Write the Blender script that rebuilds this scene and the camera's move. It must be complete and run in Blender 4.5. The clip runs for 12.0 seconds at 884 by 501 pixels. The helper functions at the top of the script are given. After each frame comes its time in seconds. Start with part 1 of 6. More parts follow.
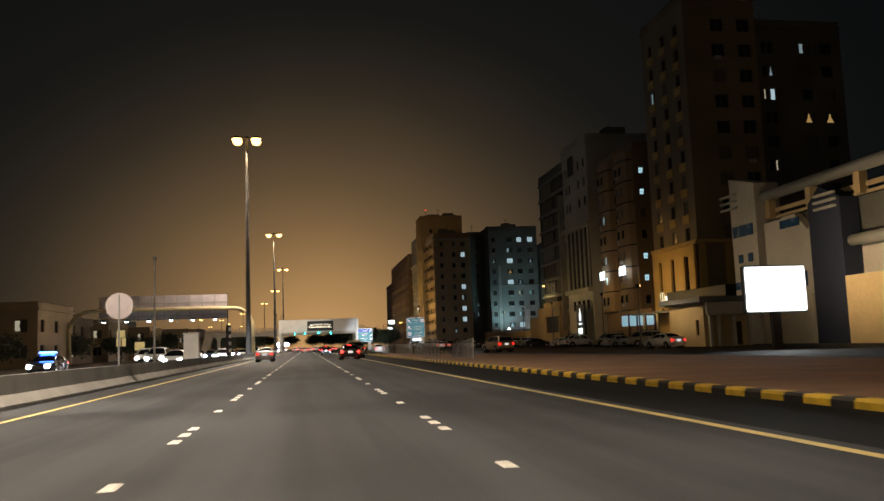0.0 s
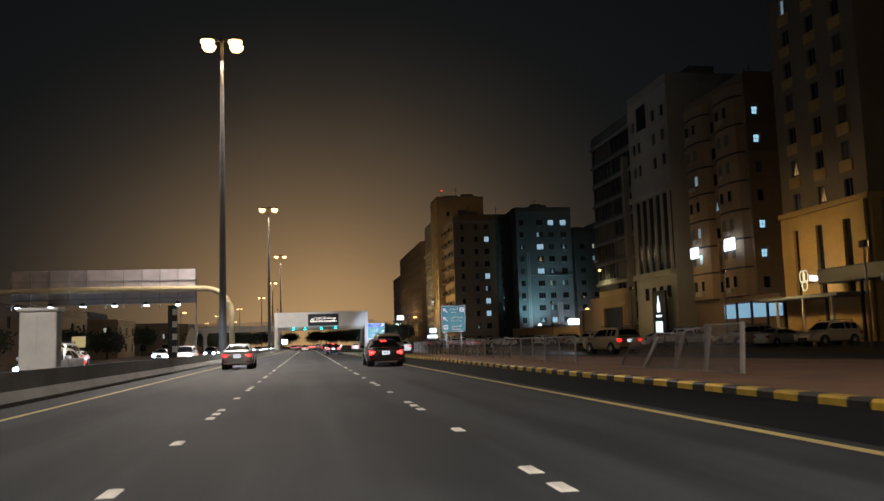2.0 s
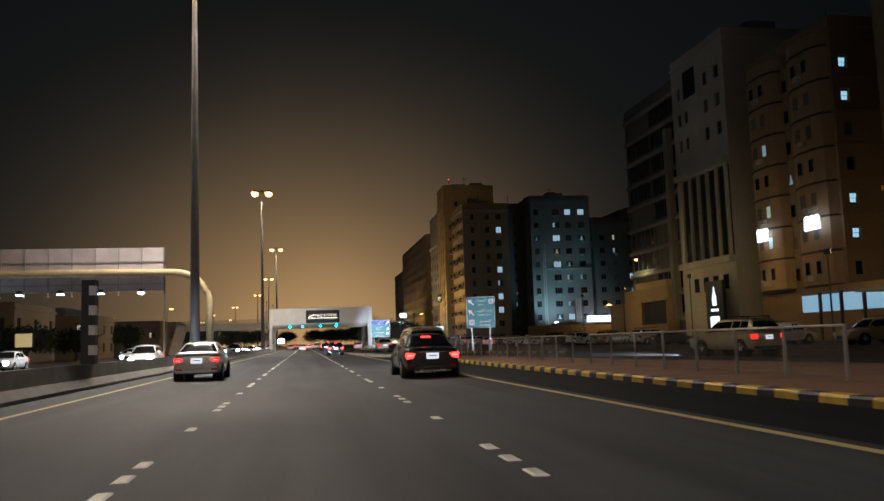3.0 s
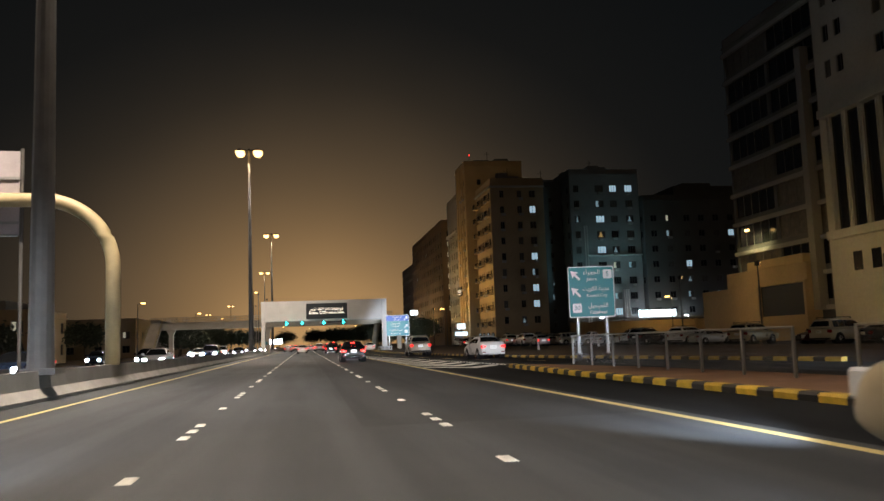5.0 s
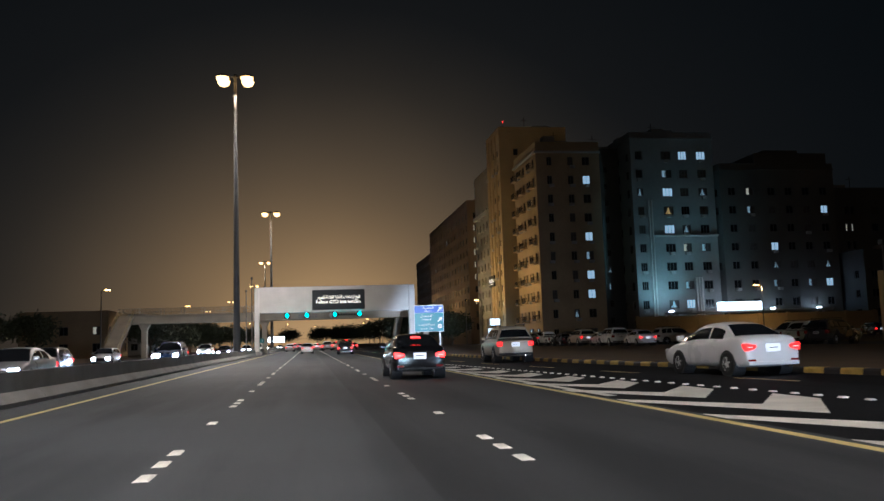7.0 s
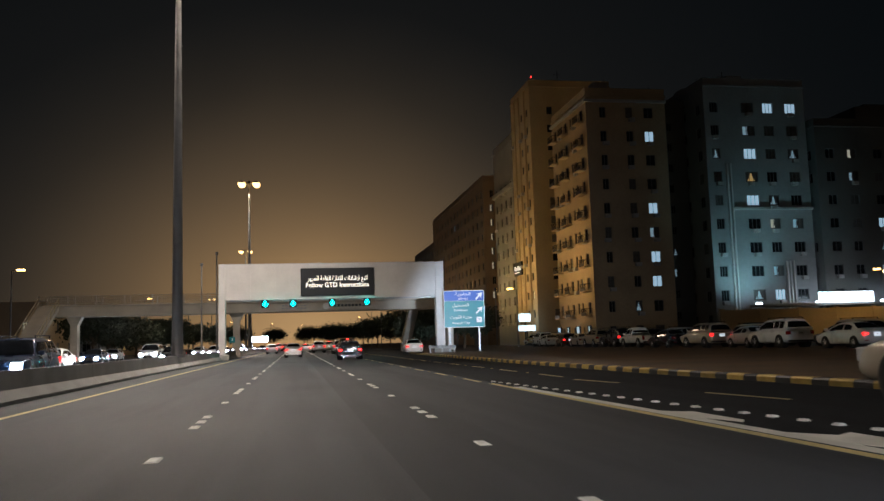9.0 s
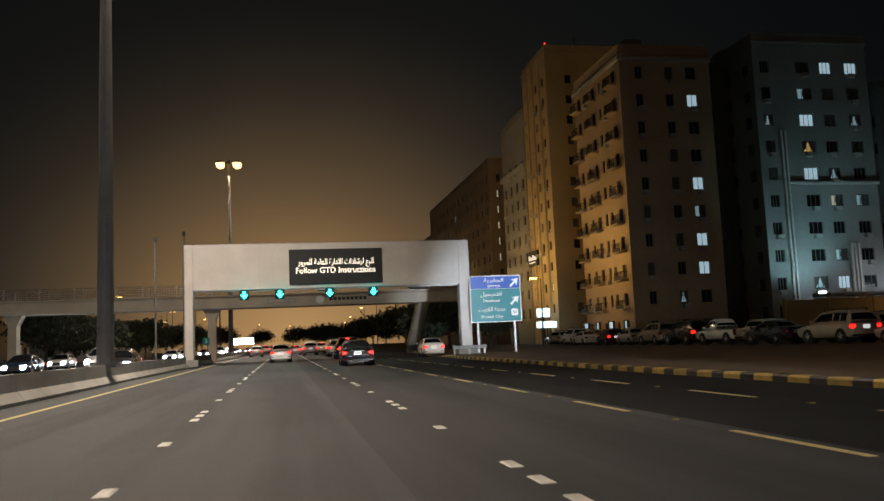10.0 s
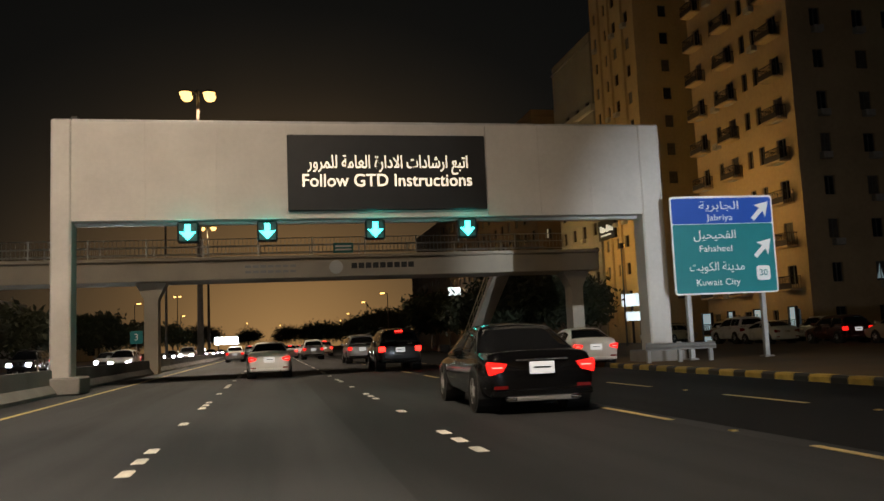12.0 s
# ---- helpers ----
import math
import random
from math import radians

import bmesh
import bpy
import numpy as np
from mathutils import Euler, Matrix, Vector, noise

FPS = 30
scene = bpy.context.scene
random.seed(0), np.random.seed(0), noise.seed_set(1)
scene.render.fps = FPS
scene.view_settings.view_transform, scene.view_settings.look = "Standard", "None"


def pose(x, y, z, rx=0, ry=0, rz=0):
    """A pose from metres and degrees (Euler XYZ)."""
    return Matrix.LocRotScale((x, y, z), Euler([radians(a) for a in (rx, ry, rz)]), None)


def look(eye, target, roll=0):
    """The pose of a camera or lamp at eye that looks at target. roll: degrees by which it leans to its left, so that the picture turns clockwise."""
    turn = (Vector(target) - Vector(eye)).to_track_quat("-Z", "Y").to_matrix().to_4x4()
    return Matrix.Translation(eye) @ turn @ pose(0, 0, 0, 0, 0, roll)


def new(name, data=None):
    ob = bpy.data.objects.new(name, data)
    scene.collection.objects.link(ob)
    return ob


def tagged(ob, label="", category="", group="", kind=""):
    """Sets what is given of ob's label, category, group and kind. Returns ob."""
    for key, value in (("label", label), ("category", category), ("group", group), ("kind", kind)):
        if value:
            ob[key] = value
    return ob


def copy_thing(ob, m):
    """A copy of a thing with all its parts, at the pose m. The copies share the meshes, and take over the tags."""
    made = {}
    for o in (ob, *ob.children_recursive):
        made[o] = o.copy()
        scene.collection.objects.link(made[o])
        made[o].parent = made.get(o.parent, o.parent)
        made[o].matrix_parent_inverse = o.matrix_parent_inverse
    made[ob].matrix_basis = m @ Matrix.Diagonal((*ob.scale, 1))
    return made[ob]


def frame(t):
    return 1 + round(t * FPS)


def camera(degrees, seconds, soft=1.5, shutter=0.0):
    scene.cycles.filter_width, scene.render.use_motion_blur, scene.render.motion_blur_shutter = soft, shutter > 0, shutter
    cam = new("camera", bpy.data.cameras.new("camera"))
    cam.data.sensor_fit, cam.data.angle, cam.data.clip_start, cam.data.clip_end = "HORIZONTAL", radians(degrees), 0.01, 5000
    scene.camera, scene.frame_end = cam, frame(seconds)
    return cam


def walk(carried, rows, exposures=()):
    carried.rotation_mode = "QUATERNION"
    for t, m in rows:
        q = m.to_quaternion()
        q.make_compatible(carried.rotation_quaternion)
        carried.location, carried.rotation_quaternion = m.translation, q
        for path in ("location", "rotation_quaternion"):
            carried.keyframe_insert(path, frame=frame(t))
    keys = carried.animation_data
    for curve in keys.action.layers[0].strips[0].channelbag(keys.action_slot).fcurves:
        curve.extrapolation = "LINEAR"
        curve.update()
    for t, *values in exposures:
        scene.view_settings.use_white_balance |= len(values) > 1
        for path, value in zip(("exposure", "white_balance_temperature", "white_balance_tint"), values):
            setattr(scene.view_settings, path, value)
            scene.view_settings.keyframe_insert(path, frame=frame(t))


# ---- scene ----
# ================= camera =================
cam = camera(55.7, 12.0, soft=1.5, shutter=0.12)
# seconds, eye, target, roll
PATH = [
    (0, (-0.07, 0.90, 1.19), (3.17, 20.52, 3.40), -2.04),
    (0.5, (-0.12, 9.44, 1.20), (3.11, 29.05, 3.42), -2.10),
    (1, (-0.14, 18.06, 1.19), (3.08, 37.68, 3.41), -1.98),
    (1.5, (-0.16, 26.67, 1.18), (3.07, 46.28, 3.37), -1.79),
    (2, (-0.18, 35.20, 1.19), (3.05, 54.82, 3.36), -1.81),
    (2.5, (-0.20, 43.75, 1.20), (3.05, 63.36, 3.36), -1.89),
    (3, (-0.17, 52.34, 1.18), (3.11, 71.95, 3.33), -1.85),
    (5, (-0.17, 85.07, 1.20), (3.12, 104.68, 3.36), -2.08),
    (5.5, (-0.17, 93.23, 1.20), (3.08, 112.85, 3.34), -1.98),
    (6, (-0.19, 101.24, 1.21), (3.03, 120.86, 3.33), -1.94),
    (6.5, (-0.23, 109.13, 1.18), (2.95, 128.76, 3.30), -1.80),
    (7, (-0.29, 116.99, 1.20), (2.89, 136.62, 3.34), -1.87),
    (9, (-0.30, 149.47, 1.20), (3.18, 169.05, 3.35), -1.75),
    (9.5, (-0.30, 157.84, 1.20), (3.32, 177.39, 3.34), -2.15),
    (10, (-0.28, 166.30, 1.20), (3.49, 185.82, 3.34), -2.42),
    (10.5, (-0.25, 174.70, 1.21), (3.63, 194.21, 3.33), -2.47),
    (11, (-0.25, 183.26, 1.21), (3.70, 202.75, 3.29), -2.46),
    (11.5, (-0.30, 191.92, 1.22), (3.65, 211.42, 3.30), -2.46),
    (12, (-0.35, 200.76, 1.20), (3.66, 220.24, 3.34), -2.48),
]
walk(cam, [(t, look(eye, target, roll)) for t, eye, target, roll in PATH], [(0, 0.12, 6650, 10), (2, 0.05, 5750, 10), (5, 0.05, 6200, 10), (7, 0.0, 5350, 10), (9, -0.05, 5800, 10), (11, -0.15, 6700, 10), (11.5, -0.25, 6700, 10), (12, -0.6, 6900, 10)])

# ================= world and lamps =================
world = bpy.data.worlds.new("night_sky")
scene.world = world
world.use_nodes = True
wn, wl = world.node_tree.nodes, world.node_tree.links
wn.clear()
w_out = wn.new("ShaderNodeOutputWorld")
w_bg = wn.new("ShaderNodeBackground")
w_tc = wn.new("ShaderNodeTexCoord")
w_map = wn.new("ShaderNodeMapping")
w_len = wn.new("ShaderNodeVectorMath")
w_ramp = wn.new("ShaderNodeValToRGB")
w_noise = wn.new("ShaderNodeTexNoise")
w_mul = wn.new("ShaderNodeMath")
# dust lit by the road's lamps: brightest low above the road, fading up and to both sides
w_map.inputs["Location"].default_value = (-0.015, 0, 0)
w_map.inputs["Scale"].default_value = (0.92, 0.0, 1.12)
wl.new(w_tc.outputs["Generated"], w_map.inputs["Vector"])
w_len.operation = "LENGTH"
wl.new(w_map.outputs[0], w_len.inputs[0])
wl.new(w_tc.outputs["Generated"], w_noise.inputs["Vector"])
w_noise.inputs["Scale"].default_value = 2.5
w_noise.inputs["Detail"].default_value = 3
w_mul.operation = "MULTIPLY_ADD"
wl.new(w_noise.outputs["Fac"], w_mul.inputs[0])
w_mul.inputs[1].default_value = 0.06
wl.new(w_len.outputs["Value"], w_mul.inputs[2])
wl.new(w_mul.outputs[0], w_ramp.inputs[0])
ramp = w_ramp.color_ramp
ramp.interpolation = "B_SPLINE"
ramp.elements[0].position, ramp.elements[0].color = 0.0, (0.62, 0.355, 0.14, 1)
ramp.elements[1].position, ramp.elements[1].color = 0.75, (0.0014, 0.0022, 0.0026, 1)
for at, col in ((0.12, (0.325, 0.186, 0.074, 1)), (0.20, (0.148, 0.091, 0.043, 1)), (0.28, (0.065, 0.0440, 0.025, 1)), (0.36, (0.0215, 0.0170, 0.0120, 1)), (0.46, (0.0062, 0.0066, 0.0066, 1))):
    e = ramp.elements.new(at)
    e.color = col
wl.new(w_ramp.outputs[0], w_bg.inputs[0])
w_bg.inputs[1].default_value = 1.0
wl.new(w_bg.outputs[0], w_out.inputs[0])

SODIUM = (1.0, 0.84, 0.67)
SODIUM_OLD = (1.0, 0.62, 0.20)
POLES = [(-7.25, -66.0), (-7.25, 19.0), (-7.25, 109.5), (-7.25, 201.8), (-7.6, 290.5), (-13.6, 386.0), (-23.4, 490.0), (-44.5, 617.0), (-71.0, 737.0), (-101.0, 927.0)]
POLE_H = 27.6


def lamp_light(name, kind, place, power, colour, radius=0.4, target=None, cone=120, blend=0.5):
    data = bpy.data.lights.new(name, kind)
    data.energy, data.color = power, colour
    data.shadow_soft_size = radius
    ob = new(name, data)
    if kind == "SPOT":
        data.spot_size, data.spot_blend = radians(cone), blend
        ob.matrix_world = look(place, target)
    else:
        ob.location = place
    return ob


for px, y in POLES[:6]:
    for side in (-1, 1):
        for along in (-1, 1):
            lamp_light("street_light_glow", "SPOT", (px + side * 1.5, y + along * 0.3, POLE_H - 0.25), 29000, SODIUM, 0.3, (px + side * 3.8, y + along * 15, 0), 100, 0.95).scale = (0.62, 1.0, 1.0)
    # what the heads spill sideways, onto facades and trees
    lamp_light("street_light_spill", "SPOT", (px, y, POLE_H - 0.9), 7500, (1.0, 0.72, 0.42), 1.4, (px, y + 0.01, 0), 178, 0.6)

# ================= materials =================


def nodes_of(name):
    m = bpy.data.materials.new(name)
    m.use_nodes = True
    return m, m.node_tree.nodes, m.node_tree.links, m.node_tree.nodes["Principled BSDF"]


def mat(name, colour, rough=0.7, metal=0.0, scale=3.0, vary=0.25, fine=40.0, bump=0.15, coat=0.0, each=0.0, rough_vary=0.15):
    """A surface with stains at one scale, grain at another, and relief."""
    m, n, l, b = nodes_of(name)
    tc = n.new("ShaderNodeTexCoord")
    big, small = n.new("ShaderNodeTexNoise"), n.new("ShaderNodeTexNoise")
    big.inputs["Scale"].default_value, small.inputs["Scale"].default_value = scale, fine
    big.inputs["Detail"].default_value, small.inputs["Detail"].default_value = 6, 4
    l.new(tc.outputs["Object"], big.inputs["Vector"])
    l.new(tc.outputs["Object"], small.inputs["Vector"])
    mix = n.new("ShaderNodeMath")
    mix.operation = "MULTIPLY_ADD"
    l.new(small.outputs["Fac"], mix.inputs[0])
    mix.inputs[1].default_value = 0.35
    l.new(big.outputs["Fac"], mix.inputs[2])
    rmp = n.new("ShaderNodeMapRange")
    rmp.inputs["From Min"].default_value, rmp.inputs["From Max"].default_value = 0.4, 0.95
    rmp.inputs["To Min"].default_value, rmp.inputs["To Max"].default_value = 1 - vary, 1 + vary
    l.new(mix.outputs[0], rmp.inputs["Value"])
    val = rmp.outputs[0]
    if each:
        info = n.new("ShaderNodeObjectInfo")
        er = n.new("ShaderNodeMapRange")
        er.inputs["To Min"].default_value, er.inputs["To Max"].default_value = 1 - each, 1 + each
        l.new(info.outputs["Random"], er.inputs["Value"])
        em = n.new("ShaderNodeMath")
        em.operation = "MULTIPLY"
        l.new(val, em.inputs[0])
        l.new(er.outputs[0], em.inputs[1])
        val = em.outputs[0]
    vm = n.new("ShaderNodeVectorMath")
    vm.operation = "SCALE"
    vm.inputs[0].default_value = colour
    l.new(val, vm.inputs["Scale"])
    l.new(vm.outputs[0], b.inputs["Base Color"])
    rr = n.new("ShaderNodeMapRange")
    rr.inputs["To Min"].default_value, rr.inputs["To Max"].default_value = max(0.02, rough - rough_vary), min(1, rough + rough_vary)
    l.new(big.outputs["Fac"], rr.inputs["Value"])
    l.new(rr.outputs[0], b.inputs["Roughness"])
    b.inputs["Metallic"].default_value = metal
    b.inputs["Coat Weight"].default_value = coat
    if bump:
        bp = n.new("ShaderNodeBump")
        bp.inputs["Strength"].default_value, bp.inputs["Distance"].default_value = bump, 0.02
        l.new(small.outputs["Fac"], bp.inputs["Height"])
        l.new(bp.outputs[0], b.inputs["Normal"])
    return m


def glow(name, colour, strength):
    m, n, l, b = nodes_of(name)
    b.inputs["Base Color"].default_value = (*[min(0.8, c) for c in colour], 1)
    b.inputs["Emission Color"].default_value = (*colour, 1)
    b.inputs["Emission Strength"].default_value = strength
    b.inputs["Roughness"].default_value = 0.4
    return m


def asphalt_mat(name, tone):
    m, n, l, b = nodes_of(name)
    tc = n.new("ShaderNodeTexCoord")
    stretch = n.new("ShaderNodeMapping")
    stretch.inputs["Scale"].default_value = (0.9, 0.03, 1)
    l.new(tc.outputs["Object"], stretch.inputs["Vector"])
    tracks, grain, patches = n.new("ShaderNodeTexNoise"), n.new("ShaderNodeTexNoise"), n.new("ShaderNodeTexNoise")
    l.new(stretch.outputs[0], tracks.inputs["Vector"])
    l.new(tc.outputs["Object"], grain.inputs["Vector"])
    l.new(tc.outputs["Object"], patches.inputs["Vector"])
    tracks.inputs["Scale"].default_value, tracks.inputs["Detail"].default_value = 1.0, 4
    grain.inputs["Scale"].default_value, grain.inputs["Detail"].default_value = 55, 3
    patches.inputs["Scale"].default_value, patches.inputs["Detail"].default_value = 0.12, 5
    add = n.new("ShaderNodeMath")
    add.operation = "ADD"
    l.new(tracks.outputs["Fac"], add.inputs[0])
    l.new(patches.outputs["Fac"], add.inputs[1])
    fine = n.new("ShaderNodeMath")
    fine.operation = "MULTIPLY_ADD"
    l.new(grain.outputs["Fac"], fine.inputs[0])
    fine.inputs[1].default_value = 0.35
    l.new(add.outputs[0], fine.inputs[2])
    # base colours tinted blue in place of head lamp light on the road
    cr = n.new("ShaderNodeValToRGB")
    cr.color_ramp.elements[0].position, cr.color_ramp.elements[0].color = 0.79, (0.036 * tone, 0.0395 * tone, 0.0455 * tone, 1)
    cr.color_ramp.elements[1].position, cr.color_ramp.elements[1].color = 0.96, (0.072 * tone, 0.077 * tone, 0.086 * tone, 1)
    div = n.new("ShaderNodeMath")
    div.operation = "MULTIPLY"
    div.inputs[1].default_value = 0.75
    l.new(fine.outputs[0], div.inputs[0])
    l.new(div.outputs[0], cr.inputs[0])
    l.new(cr.outputs[0], b.inputs["Base Color"])
    ro = n.new("ShaderNodeMapRange")
    ro.inputs["To Min"].default_value, ro.inputs["To Max"].default_value = 0.62, 0.88
    l.new(patches.outputs["Fac"], ro.inputs["Value"])
    l.new(ro.outputs[0], b.inputs["Roughness"])
    b.inputs["Specular IOR Level"].default_value = 0.3 if tone > 0.5 else 0.12
    bp = n.new("ShaderNodeBump")
    bp.inputs["Strength"].default_value, bp.inputs["Distance"].default_value = 0.35, 0.01
    l.new(grain.outputs["Fac"], bp.inputs["Height"])
    l.new(bp.outputs[0], b.inputs["Normal"])
    return m


ASPHALT = asphalt_mat("asphalt", 0.86)
ASPHALT_NEW = asphalt_mat("new_dark_asphalt", 0.22)
SAND = mat("sand_ground", (0.105, 0.067, 0.032), 0.95, scale=0.35, vary=0.35, fine=9, bump=0.6)
ISLAND = mat("reddish_island_paving", (0.26, 0.150, 0.090), 0.9, scale=0.5, vary=0.3, fine=12, bump=0.4)
CONCRETE = mat("concrete", (0.25, 0.24, 0.225), 0.85, scale=0.8, vary=0.28, fine=25, bump=0.25)
BRIDGE_CONC = mat("bridge_concrete", (0.52, 0.46, 0.37), 0.85, scale=0.5, vary=0.2, fine=18, bump=0.2)
PAINT_Y = mat("yellow_line_paint", (0.62, 0.50, 0.20), 0.6, scale=1.2, vary=0.25, fine=30, bump=0.1)
PAINT_W = mat("white_road_paint", (0.74, 0.72, 0.66), 0.55, scale=1.5, vary=0.2, fine=30, bump=0.1, each=0.1)
PAINT_D = mat("pale_yellow_line_paint", (0.62, 0.50, 0.22), 0.6, scale=1.2, vary=0.25, fine=30, bump=0.1)
KERB_Y = mat("yellow_kerb_paint", (0.66, 0.44, 0.04), 0.6, scale=4, vary=0.3, fine=30, each=0.22)
# darker copy of the kerb yellow, for the weaker light along the slip road
KERB_DIMMED = mat("dimmed_yellow_kerb_paint", (0.40, 0.28, 0.06), 0.7, scale=4, vary=0.35, fine=30, each=0.3)
KERB_B = mat("black_kerb_paint", (0.022, 0.021, 0.02), 0.6, scale=4, vary=0.4, fine=30, each=0.3)
GALV = mat("galvanised_steel", (0.42, 0.42, 0.41), 0.45, 0.7, scale=3, vary=0.2, fine=40, bump=0.05)
POLE_PAINT = mat("pole_paint", (0.15, 0.14, 0.13), 0.5, 0.3, scale=2, vary=0.2, fine=30, bump=0.05)
PIPE_YELLOW = mat("cream_pipe_paint", (0.44, 0.35, 0.19), 0.5, 0.0, scale=1.5, vary=0.2, fine=20, bump=0.05)
PANEL_WHITE = mat("white_clad_panel", (0.54, 0.515, 0.485), 0.5, 0.0, scale=0.6, vary=0.12, fine=8, bump=0.05)
PANEL_BACK = mat("sign_back_sheet", (0.50, 0.45, 0.47), 0.5, 0.2, scale=0.9, vary=0.2, fine=15, bump=0.05)
BLACK = mat("black_housing", (0.012, 0.012, 0.013), 0.5, scale=3, vary=0.3, fine=30, bump=0.05)
WHITE_PAINT = mat("white_paint", (0.72, 0.72, 0.70), 0.5, scale=2, vary=0.12, fine=25, bump=0.05)
RUBBER = mat("tyre_rubber", (0.02, 0.02, 0.02), 0.85, scale=8, vary=0.3, fine=60, bump=0.2)
ALLOY = mat("wheel_alloy", (0.72, 0.72, 0.72), 0.38, 0.35, scale=6, vary=0.15, fine=40, bump=0.03)
TRIM = mat("dark_plastic", (0.025, 0.025, 0.026), 0.55, scale=6, vary=0.2, fine=50, bump=0.05)
PLATE = mat("plate_white", (0.75, 0.75, 0.72), 0.4, scale=8, vary=0.1, fine=30, bump=0)
CHROME = mat("chrome", (0.7, 0.7, 0.7), 0.15, 1.0, scale=6, vary=0.1, fine=30, bump=0)
CAR_GLASS = mat("tinted_car_glass", (0.012, 0.013, 0.015), 0.08, 0.0, scale=2, vary=0.2, fine=9, bump=0, rough_vary=0.03)
CAR_PAINTS = {
    "white": mat("white_car_paint", (0.86, 0.86, 0.86), 0.3, 0.0, scale=1.2, vary=0.06, fine=14, bump=0, coat=0.6),
    "silver": mat("silver_car_paint", (0.55, 0.55, 0.55), 0.32, 0.5, scale=1.2, vary=0.08, fine=14, bump=0, coat=0.6),
    "black": mat("black_car_paint", (0.006, 0.006, 0.007), 0.12, 0.0, scale=1.2, vary=0.1, fine=14, bump=0, coat=0.3, rough_vary=0.04),
    "maroon": mat("maroon_car_paint", (0.07, 0.012, 0.012), 0.28, 0.1, scale=1.2, vary=0.1, fine=14, bump=0, coat=0.7),
    "charcoal": mat("charcoal_car_paint", (0.035, 0.035, 0.038), 0.28, 0.3, scale=1.2, vary=0.1, fine=14, bump=0, coat=0.7),
    "gold": mat("gold_car_paint", (0.46, 0.38, 0.24), 0.32, 0.4, scale=1.2, vary=0.1, fine=14, bump=0, coat=0.6),
    "beige": mat("beige_car_paint", (0.56, 0.49, 0.38), 0.33, 0.2, scale=1.2, vary=0.1, fine=14, bump=0, coat=0.5),
    "blue": mat("dark_blue_car_paint", (0.02, 0.035, 0.08), 0.28, 0.2, scale=1.2, vary=0.1, fine=14, bump=0, coat=0.7),
}
TAIL = glow("tail_lamp_red", (1.0, 0.016, 0.012), 2.4)
TAIL_OFF = mat("tail_lamp_lens", (0.25, 0.01, 0.01), 0.2, scale=5, vary=0.1, fine=30, bump=0)
BRAKE = glow("brake_lamp_red", (1.0, 0.022, 0.016), 8.0)
HEAD = glow("head_lamp_white", (0.78, 0.90, 1.0), 150.0)
HEAD_OFF = mat("head_lamp_lens", (0.6, 0.6, 0.6), 0.12, scale=5, vary=0.1, fine=30, bump=0)
# plate glows by itself, in place of light from its plate lamps
PLATE_LIT = glow("lit_plate", (0.95, 0.97, 1.0), 0.8)
SODIUM_LENS = glow("sodium_lens", (1.0, 0.58, 0.19), 4.5)
FAR_LENS = glow("far_sodium_lens", (1.0, 0.56, 0.15), 7.0)
LED_WHITE = glow("cool_white_lamp", (0.72, 0.88, 1.0), 30.0)
ARROW_GREEN = glow("green_arrow_leds", (0.04, 0.85, 0.85), 9.0)
LED_AMBER = glow("amber_message_leds", (1.0, 0.86, 0.66), 2.2)
SIGN_GREEN = mat("green_sign_sheet", (0.004, 0.21, 0.235), 0.4, scale=1.5, vary=0.08, fine=20, bump=0)
SIGN_BLUE = mat("blue_sign_sheet", (0.010, 0.085, 0.46), 0.4, scale=1.5, vary=0.08, fine=20, bump=0)
SIGN_WHITE = mat("white_sign_letter", (0.88, 0.88, 0.88), 0.4, scale=1.5, vary=0.05, fine=20, bump=0)
SIGN_GREY = mat("grey_sign_back", (0.35, 0.35, 0.35), 0.5, 0.3, scale=1.5, vary=0.1, fine=20, bump=0)
SCREEN = glow("bright_screen", (0.95, 1.0, 1.0), 2.2)
LEAF = mat("dark_leaf", (0.045, 0.055, 0.03), 0.7, scale=2, vary=0.5, fine=14, bump=0)
BARK = mat("bark", (0.12, 0.09, 0.06), 0.9, scale=6, vary=0.3, fine=30, bump=0.5)
WIN_DARK = mat("dark_window_glass", (0.015, 0.017, 0.02), 0.12, scale=0.7, vary=0.4, fine=6, bump=0, rough_vary=0.05)
WIN_CURTAIN = mat("curtained_window", (0.10, 0.09, 0.08), 0.35, scale=1.7, vary=0.5, fine=9, bump=0)
WIN_LIT = {
    "cool": glow("lit_window_cool", (0.62, 0.86, 1.0), 0.5),
    "warm": glow("lit_window_warm", (1.0, 0.62, 0.22), 0.3),
    "pale": glow("lit_window_pale", (1.0, 0.90, 0.65), 0.3),
    "dim": glow("lit_window_dim", (0.60, 0.84, 0.95), 0.22),
    "small": glow("lit_window_small", (0.50, 0.85, 1.0), 0.8),
}
FRAME_W = mat("window_frame", (0.15, 0.145, 0.14), 0.5, scale=3, vary=0.1, fine=20, bump=0)
IRON = mat("balcony_iron", (0.05, 0.04, 0.035), 0.6, 0.3, scale=4, vary=0.3, fine=30, bump=0.1)
AC_GREY = mat("cooler_box", (0.42, 0.40, 0.37), 0.6, scale=4, vary=0.2, fine=25, bump=0.05)


def wall_mat(name, colour, vary=0.2):
    return mat(name, colour, 0.88, scale=0.16, vary=vary, fine=3.0, bump=0.2)


